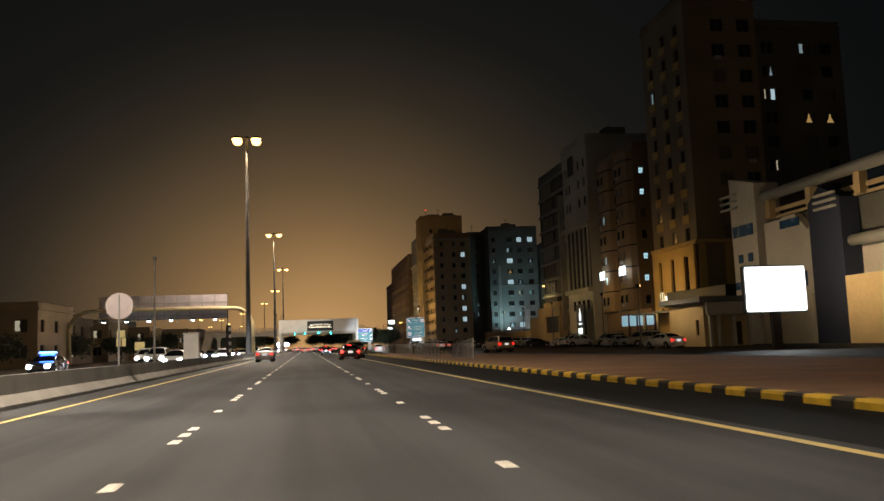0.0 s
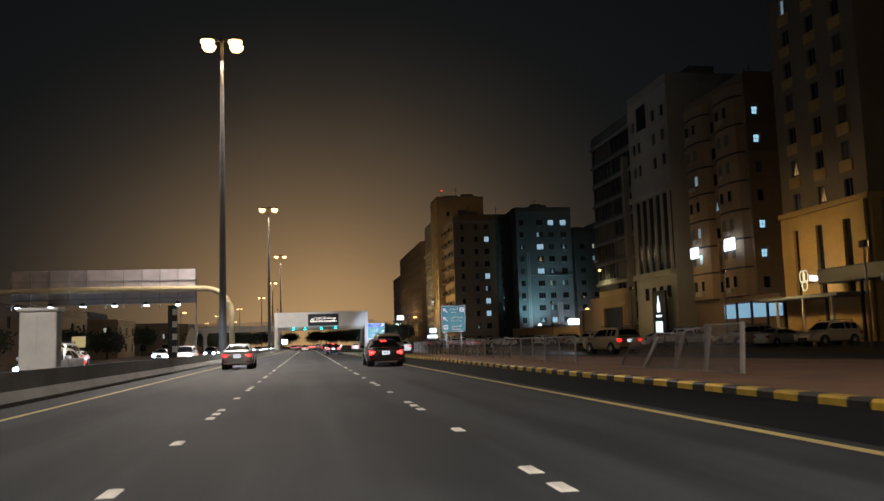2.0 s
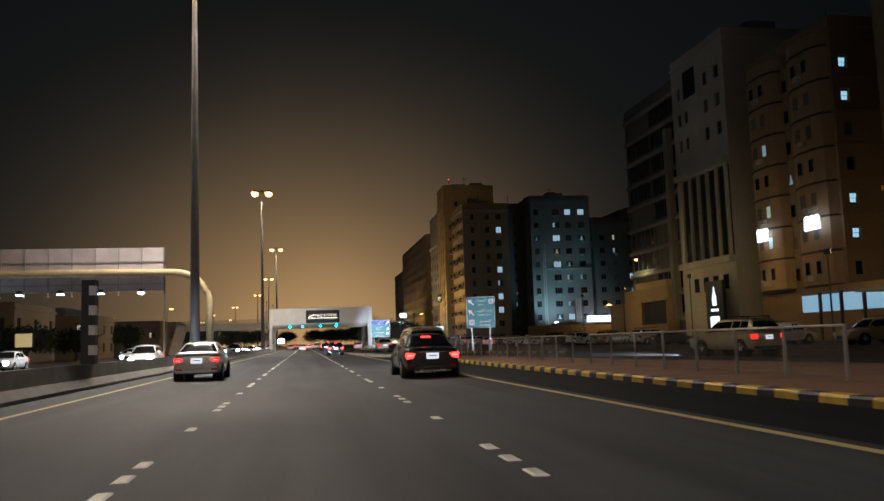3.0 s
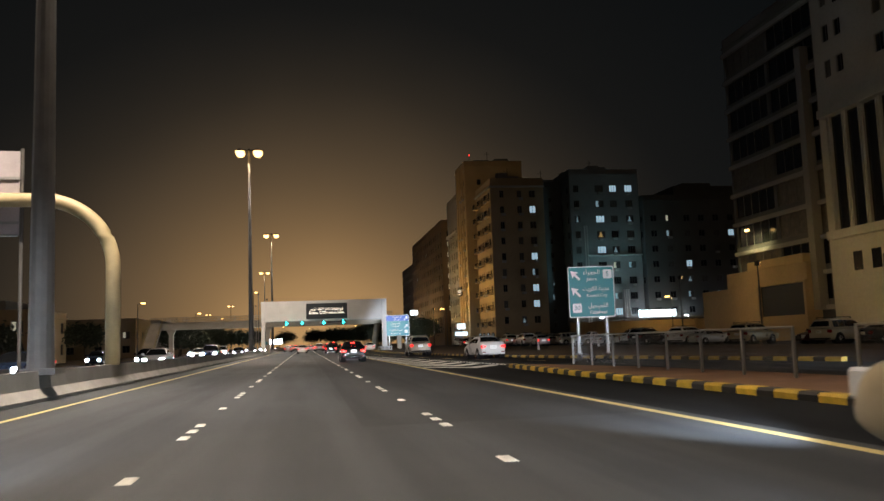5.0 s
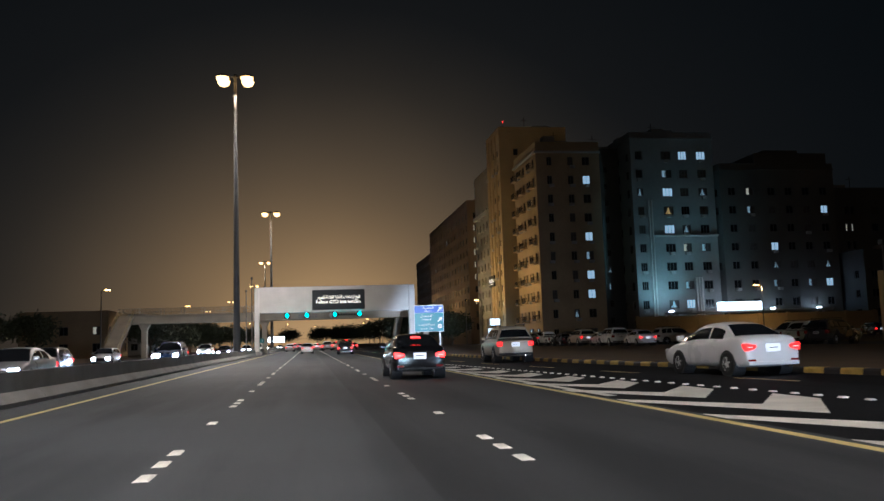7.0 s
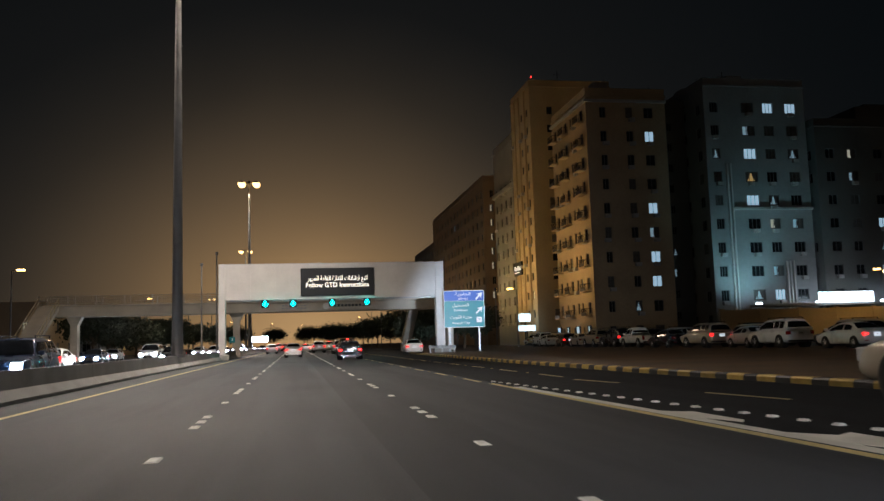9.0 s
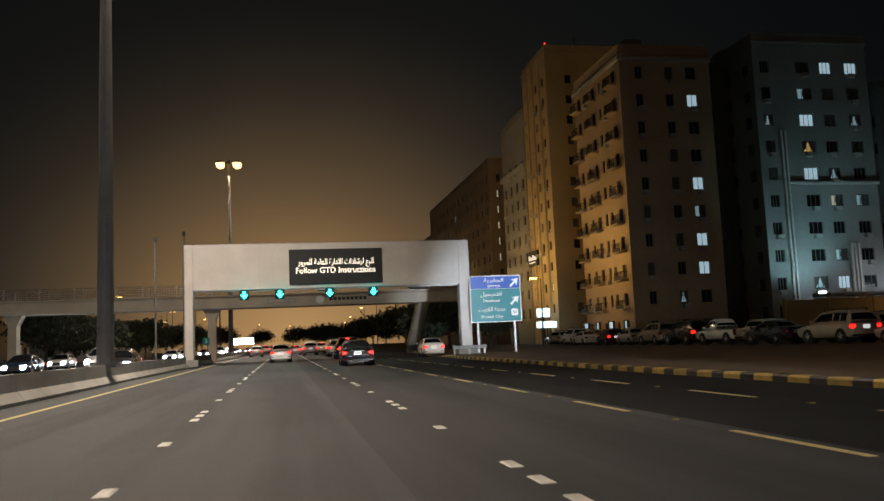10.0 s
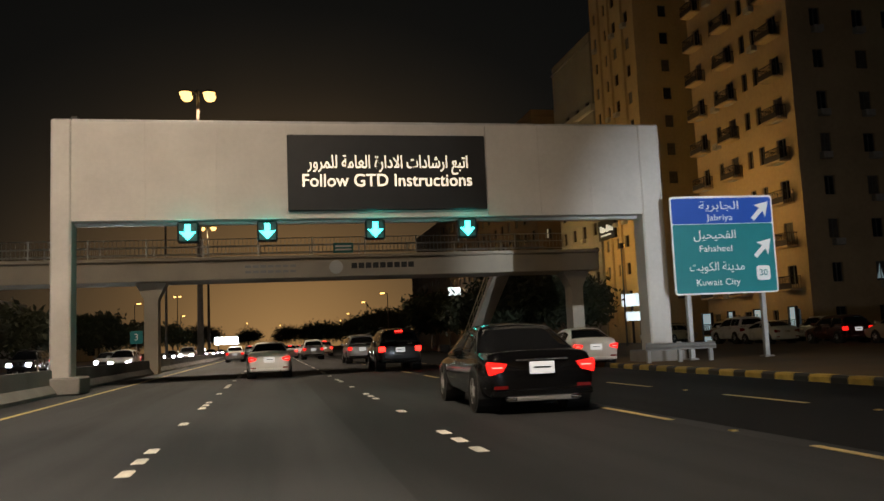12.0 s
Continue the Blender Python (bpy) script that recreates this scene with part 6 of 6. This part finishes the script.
    # wheels on solid dark discs that stand in for the shaded wells
    for s in (-1, 1):
        for yw in (-base / 2 - 0.03 * L, base / 2 - 0.03 * L):
            b = bm_new()
            tube(b, [(s * (hw * 0.60), yw, R), (s * (hw + 0.006), yw, R + 0.01)], R * 1.14, 20)
            part("wheel_well_shade", b, TRIM, root)
            w = part("wheel", tyre_mesh(R, 0.23), RUBBER, root, "black tyre")
            w.matrix_basis = pose(s * (hw - 0.095), yw, R)
            part("rim", rim_mesh(R, 0.235), ALLOY, w, "silver alloy rim")
    # tail and nose
    zt = lerp_x(tops, 0.01)
    lit_tail = {"": TAIL_OFF, "tail": TAIL, "brake": BRAKE, "head": TAIL}[lamps]
    for s in (-1, 1):
        b = bm_new()
        if style in ("suv", "hatch"):
            x0, x1 = sorted((s * hw * 0.66, s * hw * 0.945))
            box(b, x0, x1, -L / 2 - 0.010, -L / 2 + 0.20, zt - 0.30, zt - 0.08, 0.03)
        elif style == "pickup":
            x0, x1 = sorted((s * hw * 0.76, s * hw * 0.93))
            box(b, x0, x1, -L / 2 - 0.012, -L / 2 + 0.12, zt - 0.42, zt - 0.04, 0.02)
        else:
            x0, x1 = s * hw * (0.60 if style == "saloon" else 0.56), s * hw * 0.90
            prism(b, [(x0, zt - 0.20), (x0 * 1.12, zt - 0.25), (x1, zt - 0.30), (x1 * 1.04, zt - 0.14), (x1, zt - 0.10), (x0 * 1.05, zt - 0.15)] if style == "sedan" else [(x0, zt - 0.15), (x0 * 1.14, zt - 0.27), (x1, zt - 0.32), (x1 * 1.03, zt - 0.15), (x1, zt - 0.11)], "y", -L / 2 - 0.012, -L / 2 + 0.16)
        tl = part("tail_lamp", b, lit_tail, root, "red tail lamp")
        if style in ("sedan", "saloon"):
            b = bm_new()
            xa, xb = sorted((s * hw * 0.68, s * hw * 0.86))
            box(b, xa, xb, -L / 2 - 0.016, -L / 2 - 0.0125, zt - 0.215, zt - 0.195)
            part("lamp_stripe", b, LAMP_STRIPE if lamps else PLATE, tl, "pale reversing strip")
        b = bm_new()
        x0, x1 = sorted((s * hw * 0.50, s * hw * 0.84))
        zn = lerp_x(tops, 0.97)
        box(b, x0, x1, L / 2 - 0.24, L / 2 + 0.012, zn - 0.22, zn + 0.03, 0.03)
        part("head_lamp", b, HEAD if lamps == "head" else HEAD_OFF, root, "head lamp")
        b = bm_new()
        x0, x1 = sorted((s * hw * 0.60, s * hw * 0.84))
        box(b, x0, x1, -L / 2 + 0.0, -L / 2 + 0.06, 0.40, 0.45)
        part("reflector", b, TAIL_OFF, root)
    if lamps == "brake":
        b = bm_new()
        box(b, -0.16, 0.16, ya + (yb - ya) * 0.8 - 0.02, ya + (yb - ya) * 0.8 + 0.05, H - 0.16, H - 0.11)
        part("high_brake_lamp", b, BRAKE, root, "lit red strip")
    b = bm_new()
    box(b, -0.20, 0.20, -L / 2 - 0.022, -L / 2 + 0.02, zt - 0.32, zt - 0.13, 0.008)
    plate = part("number_plate", b, PLATE_LIT if lamps else PLATE, root, "white number plate")
    b = bm_new()
    box(b, -0.14, 0.14, -L / 2 - 0.026, -L / 2 - 0.0225, zt - 0.235, zt - 0.205)
    part("figure_bar", b, TRIM, plate)
    b = bm_new()
    box(b, -hw * 0.86, hw * 0.86, -L / 2 - 0.03, -L / 2 + 0.14, sill + 0.06, sill + 0.17, 0.02)
    part("rear_bumper", b, TRIM if style in ("suv", "pickup") else col, root)
    b = bm_new()
    box(b, -0.42, 0.42, -L / 2 - 0.016, -L / 2 + 0.02, zt - 0.11, zt - 0.085)
    part("boot_trim", b, CHROME if style == "saloon" else col, root)
    if style == "saloon":
        b = bm_new()
        box(b, -hw * 0.62, hw * 0.62, -L / 2 - 0.034, -L / 2 + 0.1, sill - 0.02, sill + 0.055, 0.015)
        part("rear_valance", b, SIGN_GREY, root, "grey lower valance")
        for xe in (-hw * 0.55, hw * 0.55):
            b = bm_new()
            box(b, xe - 0.09, xe + 0.09, -L / 2 - 0.05, -L / 2 + 0.06, sill + 0.0, sill + 0.05, 0.015)
            part("tailpipe", b, CHROME, root, "chrome tailpipe")
    b = bm_new()
    box(b, -hw * 0.46, hw * 0.46, L / 2 - 0.10, L / 2 + 0.012, 0.40, 0.66, 0.02)
    part("grille", b, TRIM, root)
    b = bm_new()
    tube(b, [(hw * 0.5, -L / 2 - 0.02, sill + 0.04), (hw * 0.5, -L / 2 + 0.2, sill + 0.04)], 0.03, 8)
    part("exhaust", b, CHROME, root)
    if style == "suv":
        for s in (-1, 1):
            b = bm_new()
            tube(b, [(s * wr * 0.9, yb + 0.2, H + 0.05), (s * wr * 0.9, yc - 0.2, H + 0.05)], 0.022, 6)
            for y in (yb + 0.25, yc - 0.25):
                box(b, s * wr * 0.9 - 0.02, s * wr * 0.9 + 0.02, y, y + 0.06, H - 0.06, H + 0.05)
            part("roof_rail", b, TRIM, root)
    if style == "pickup":
        b = bm_new()
        box(b, -hw * 0.80, hw * 0.80, -L / 2 + 0.10, ya - 0.06, zt + 0.012, zt + 0.03)
        part("bed_cover", b, TRIM, root)
    return root


def car(style, paint, lamps, x, y, turn, label, group="", z=0.0):
    """y is where the tail stands for a car that heads along the road."""
    L = CARS[style][0]
    key = (style, paint, lamps)
    m = pose(x, y, z, 0, 0, turn) @ pose(0, L / 2, 0)
    if key not in PROTO:
        ob = car_proto(style, paint, lamps, label)
        ob.matrix_world = m
        PROTO[key] = ob
    else:
        ob = copy_thing(PROTO[key], m)
    return tagged(ob, label, "", group)


def beam(x, y, z, turn, power=9000, cone=40, drop=0.42):
    """A narrow cool beam along one car's heading: its dipped head lamps; a negative drop lifts it to a sign."""
    d = Vector((math.sin(-radians(turn)), math.cos(radians(turn)), 0))
    p = Vector((x, y, z))
    return lamp_light("head_lamp_and_sign_beam", "SPOT", p, power, (0.80, 0.90, 1.0), 0.12, p + d * 10 + Vector((0, 0, -drop)), cone, 0.9)


TR = "traffic on the motorway"
# heading away
car("sedan", "silver", "tail", -4.1, 84.5, 0, "silver sedan with lit tail lamps in the fast lane", TR)
car("saloon", "charcoal", "brake", 3.95, 79.5, 0, "dark sedan with bright brake lamps lit", TR)
car("suv", "gold", "", 4.8, 86.2, 0, "gold off-roader with silver wheels beside the lane", TR)
car("sedan", "black", "brake", 3.2, 143.6, 0, "black sedan with brake lamps lit", TR)
car("saloon", "black", "tail", 3.8, 213.5, -2, "glossy black limousine with lit tail lamps", TR)
car("sedan", "white", "tail", -0.5, 235.0, 0, "white sedan with lit tail lamps in the middle lane", TR)
car("suv", "charcoal", "brake", 5.0, 236.5, 0, "dark off-roader with brake lamps lit", TR)
car("suv", "silver", "tail", 5.2, 254.0, 0, "silver off-roader with lit tail lamps under the bridge", TR)
car("suv", "white", "tail", 3.2, 277.0, 0, "white off-roader beyond the footbridge", TR)
car("hatch", "white", "tail", -3.9, 283.0, 0, "small white hatchback far down the fast lane", TR)
car("sedan", "white", "brake", 1.4, 290.0, 0, "far white sedan in queuing traffic", TR)
car("suv", "beige", "brake", 5.6, 300.0, 0, "far beige off-roader in queuing traffic", TR)
car("sedan", "maroon", "brake", 9.0, 296.0, 0, "far dark red sedan in queuing traffic", TR)
for x, y in ((-1.2, 330), (3.4, 322), (6.9, 335), (-4.2, 350), (0.2, 372), (4.6, 365), (8.8, 352), (10.5, 318), (2.8, 402), (-3.3, 410), (7.0, 395)):
    car("suv" if (x * 7 + y) % 2 < 1 else "sedan", "white" if (x + y) % 3 < 1.5 else "silver", "brake", x, y, 0, "far pale car in queuing traffic", TR)

# service road and slip road
car("sedan", "white", "tail", 10.9, 229.0, -3, "clean white sedan with lit tail lamps on the slip road", "cars on the service road")
car("sedan", "white", "tail", 11.7, 137.4, 4, "white sedan with lit tail lamps and plate on the slip road", "cars on the service road")
car("suv", "beige", "tail", 9.8, 157.5, -1, "beige off-roader with lit tail lamps on the service road", "cars on the service road")
car("sedan", "white", "tail", 32.9, 72.0, 12, "white sedan driving on the service road", "cars on the service road")
car("suv", "gold", "tail", 20.9, 88.0, 11, "gold off-roader with lit tail lamps on the service road", "cars on the service road")
# boosted to brighten the tall green sign
beam(19.9, 93.2, 0.75, 5, 24000)
beam(4.8, 91.2, 0.75, 0, 7000)
beam(-4.1, 89.1, 0.68, 0)
beam(3.95, 84.8, 0.68, 0, 4000)
# narrow raised beam added to brighten the green and blue sign's reflective sheet
beam(9.9, 162.6, 0.75, -5, 150000, 11, -0.55)
beam(3.2, 148.2, 0.68, 0, 2500)
# oncoming, on the other carriageway
rng = random.Random(9)
ONC = [(-10.5, 74), (-14.2, 88), (-18.0, 66), (-10.4, 112), (-13.9, 131), (-17.6, 101), (-10.8, 152), (-14.4, 168), (-18.2, 148), (-10.6, 186), (-14.0, 203), (-17.7, 196), (-10.5, 226), (-14.3, 239), (-17.9, 231), (-10.7, 266), (-14.1, 279), (-18.0, 270), (-21.4, 120), (-21.5, 180), (-21.2, 255), (-10.5, 310), (-14.2, 325), (-17.9, 316), (-10.6, 350), (-14.0, 372), (-17.6, 360), (-10.4, 420), (-14.3, 440)]
for i, (x, y) in enumerate(ONC):
    style = ("sedan", "suv", "sedan", "hatch")[i % 4]
    paint = ("white", "silver", "charcoal", "white", "blue")[i % 5]
    onc = car(style, paint, "head", x, y, 180, {"white": "white", "silver": "silver", "charcoal": "dark grey", "blue": "dark blue"}[paint] + " oncoming car with bright head lamps", "oncoming traffic")
    if i == 2:
        patrol = onc
b = bm_new()
box(b, -0.55, 0.55, -0.15, 0.15, 1.48, 1.60, 0.03)
part("light_bar", b, BLUE_BEACON, patrol, "flashing blue light bar")
for i, (x, y) in enumerate(ONC):
    if i in (0, 3, 6, 9, 12, 15):
        beam(x, y - 4.9, 0.68, 180, 6000)
# parked in front of the blocks
PARKED = [("suv", "beige"), ("sedan", "white"), ("suv", "gold"), ("sedan", "charcoal"), ("suv", "white"), ("sedan", "beige"), ("pickup", "white"), ("sedan", "silver"), ("hatch", "maroon"), ("suv", "charcoal")]
for k in range(46):
    y = 92 + 4.15 * k + rng.uniform(-0.4, 0.4)
    if rng.random() < 0.12 or 226 < y < 230:
        continue
    style, paint = PARKED[(k * 7 + k // 3) % len(PARKED)]
    nm = {"suv": "off-roader", "sedan": "sedan", "pickup": "pickup truck", "hatch": "hatchback"}[style]
    pn = {"charcoal": "dark grey", "maroon": "dark red"}.get(paint, paint)
    lamps = "tail" if k % 5 == 3 else ""
    turn = rng.choice((-62, -90, -75)) if k % 3 else rng.choice((100, 90))
    car(style, paint, lamps, 35.2 + (5.0 if turn > 0 else 0) + rng.uniform(-0.5, 0.5), y, turn + rng.uniform(-4, 4), pn + " " + nm + " parked in front of the blocks", "parked cars", 0.02)
for k in range(12):
    y = 190 + 5.6 * k + rng.uniform(-1, 1)
    style, paint = PARKED[(k * 3 + 1) % len(PARKED)]
    nm = {"suv": "off-roader", "sedan": "sedan", "pickup": "pickup truck", "hatch": "hatchback"}[style]
    pn = {"charcoal": "dark grey", "maroon": "dark red"}.get(paint, paint)
    car(style, paint, "tail" if k % 3 == 0 else "", 30.2 + rng.uniform(-0.5, 0.5), y, rng.uniform(-6, 6), pn + " " + nm + " standing at the edge of the car park", "parked cars", 0.13)
for k in range(9):
    x = 58.5 + 4.3 * k
    style, paint = PARKED[(k * 3 + 4) % len(PARKED)]
    nm = {"suv": "off-roader", "sedan": "sedan", "pickup": "pickup truck", "hatch": "hatchback"}[style]
    pn = {"charcoal": "dark grey", "maroon": "dark red"}.get(paint, paint)
    car(style, paint, "tail" if k in (1, 5) else "", x, 224.5 + rng.uniform(-0.6, 0.6), rng.choice((0, 0, -70)), pn + " " + nm + " parked before the low wall", "parked cars", -0.02)

# ================= trees =================


def tree(x, y, h, spread, seed, label, leaves=4200):
    rng = random.Random(seed)
    root = thing("tree", pose(x, y, -0.02), label, "tree", "roadside trees")
    b = bm_new()
    tube(b, [(0, 0, 0), (0.1, 0.05, h * 0.25), (0.0, 0.1, h * 0.5)], [0.22, 0.17, 0.12], 8)
    tips = []
    for k in range(7):
        a, rr = k * 0.9 + rng.uniform(-0.2, 0.2), spread * rng.uniform(0.45, 0.75)
        tip = (rr * math.cos(a), rr * math.sin(a), h * rng.uniform(0.55, 0.85))
        tube(b, [(0.03, 0.06, h * rng.uniform(0.25, 0.45)), (tip[0] * 0.5, tip[1] * 0.5, h * 0.55), tip], [0.09, 0.06, 0.025], 6)
        tips.append(Vector(tip))
    tips.append(Vector((0, 0, h * 0.85)))
    part("trunk", b, BARK, root)
    verts, faces = [], []
    for k in range(leaves):
        t = rng.choice(tips)
        d = Vector((rng.gauss(0, 1), rng.gauss(0, 1), rng.gauss(0, 0.75)))
        c = t + d * spread * 0.24
        c.z = max(h * 0.22, c.z)
        s = rng.uniform(0.14, 0.34) * (1.7 if y > 285 else 1.15)
        n1 = Vector((rng.uniform(-1, 1), rng.uniform(-1, 1), rng.uniform(-1, 1))).normalized()
        n2 = n1.orthogonal().normalized()
        i = len(verts)
        verts += [c - n1 * s, c + n2 * s * 0.45, c + n1 * s, c - n2 * s * 0.45]
        faces.append((i, i + 1, i + 2, i + 3))
    me = bpy.data.meshes.new("crown")
    me.from_pydata([tuple(v) for v in verts], [], faces)
    me.materials.append(LEAF)
    cr = place("crown", me, root, Matrix.Identity(4), "dense dark leaves")
    cr["kind"] = "stuff"
    return root


TREES = [(16.9, 267, 5.2, 3.2), (20.0, 269, 6.2, 3.8), (23.2, 266, 5.6, 3.4), (26.5, 274, 6, 3.4), (19, 300, 6.5, 3.5), (24, 330, 7, 4), (20, 360, 7, 4), (26, 385, 8, 4.5)]
TREES += [(22, 430, 8, 5), (14, 470, 8, 5), (27, 470, 9, 5), (20, 520, 9, 6), (6, 600, 10, 7), (16, 590, 10, 7), (-37.5, 238, 6, 3.4), (-28.5, 275, 6.5, 4.2), (-28, 282, 6, 4), (-29, 292, 6.5, 4.2)]
TREES += [(-28, 305, 6, 4), (-38, 222, 5.5, 3.2), (-32, 178, 4, 2.6), (-33, 160, 4, 2.8), (-33, 96, 3.6, 2.6), (-34, 70, 3.4, 2.4), (-27, 340, 7, 4.5), (-27, 380, 7, 4.5), (-26, 430, 8, 5), (-24, 500, 9, 6), (-12, 620, 10, 7), (-34, 128, 4.2, 3.0)]
for i, (x, y, h, s) in enumerate(TREES):
    tree(x, y, h, s, 100 + i, "leafy dark roadside tree against the night sky", 8500 if i < 4 else 4200)

# ================= fence and loose panels on the island =================
PANEL_MAT = mat("dusty_white_plastic", (0.55, 0.54, 0.52), 0.55, scale=2, vary=0.2, fine=20, bump=0.1)
WIRES = bpy.data.meshes.new("mesh_panel")
b = bm_new()
for k in range(30):
    box(b, 0.08 + k * 0.068, 0.0825 + k * 0.068, -0.002, 0.002, 0.1, 1.06)
for k in range(10):
    box(b, 0.08, 2.06, -0.003, 0.003, 0.1 + k * 0.1, 0.1025 + k * 0.1)
b.to_mesh(WIRES)
b.free()
WIRES.materials.append(GALV)
POST = bpy.data.meshes.new("fence_post")
b = bm_new()
box(b, -0.04, 0.04, -0.03, 0.03, 0, 1.12, 0.01)
b.to_mesh(POST)
b.free()
POST.materials.append(GALV)
TOPR = bpy.data.meshes.new("top_rail")
b = bm_new()
tube(b, [(0.05, 0, 1.10), (2.10, 0, 1.10)], 0.028, 8)
b.to_mesh(TOPR)
b.free()
TOPR.materials.append(GALV)
fence = tagged(new("fence"), "low galvanised mesh fence along the island", "fence")
FX = [(60, 10.4), (85, 10.4), (118, 10.25)]
y = 67.5
k = 0
while y < 116:
    x, xn = lerp_x(FX, y), lerp_x(FX, y + 2.15)
    m = pose(x, y, 0.14, 0, 0, 90 + math.degrees(math.atan2(x - xn, 2.15)))
    place("post", POST, fence, m)
    if k not in (7, 15):
        place("mesh_panel", WIRES, fence, m)
        place("top_rail", TOPR, fence, m)
    y += 2.15
    k += 1
place("post", POST, fence, pose(lerp_x(FX, y), y, 0.14, 0, 0, 90))
for x, y, rack in ((10.7, 61.4, 0.95), (10.8, 59.3, 0.62), (10.75, 57.2, 0.30), (10.7, 55.1, 0.12)):
    pn_ = thing("loose_fence_panel", pose(x, y, 0.145, 0, 0, 90), "racked leaning mesh panel with a dusty white upright", "fence panel", "loose fence panels")
    for name, material in (("upright", PANEL_MAT), ("mesh", GALV), ("top_rail", GALV)):
        b = bm_new()
        if name == "upright":
            box(b, -0.09, 0.09, -0.03, 0.03, 0, 1.36, 0.01)
        elif name == "mesh":
            for q in range(30):
                box(b, 0.10 + q * 0.066, 0.105 + q * 0.066, -0.004, 0.004, 0.04, 1.30)
            for q in range(19):
                box(b, 0.10, 2.02, -0.004, 0.004, 0.04 + q * 0.07, 0.045 + q * 0.07)
        else:
            box(b, 0.09, 2.04, -0.02, 0.02, 1.30, 1.345)
            box(b, 0.09, 2.04, -0.02, 0.02, 0.0, 0.04)
            box(b, 2.0, 2.04, -0.02, 0.02, 0.04, 1.30)
        for v in b.verts:
            v.co.x -= rack * v.co.z
            v.co.z *= 1 - 0.28 * rack
        part(name, b, material, pn_, "dusty white upright" if name == "upright" else "")
# cones on the verge
for x, y in ((20.5, 158.0), (28.5, 164.6)):
    cn = thing("traffic_cone", pose(x, y, 0.13), "white and orange traffic cone on the verge", "traffic cone", "traffic cones")
    b = bm_new()
    box(b, -0.18, 0.18, -0.18, 0.18, 0, 0.04, 0.01)
    part("base", b, TRIM, cn)
    b = bm_new()
    tube(b, [(0, 0, 0.04), (0, 0, 0.75)], [0.14, 0.03], 14)
    part("cone", b, WHITE_PAINT, cn)

# steel guard rail before the gantry's foot
gr_ = thing("guard_rail", pose(12.0, 227.4, 0.12), "short galvanised steel guard rail before the gantry column", "guard rail")
b = bm_new()
prism(b, [(0, 0.42), (0.05, 0.46), (0.0, 0.53), (0.05, 0.60), (0, 0.66), (0.02, 0.66), (0.07, 0.60), (0.02, 0.53), (0.07, 0.46), (0.02, 0.42)], "x", 0.0, 2.6)
for v in b.verts:
    v.co.y -= 0.1
part("beam", b, GALV, gr_)
for x in (0.15, 1.3, 2.45):
    b = bm_new()
    box(b, x - 0.06, x + 0.06, 0.0, 0.12, 0, 0.7)
    part("post", b, GALV, gr_)
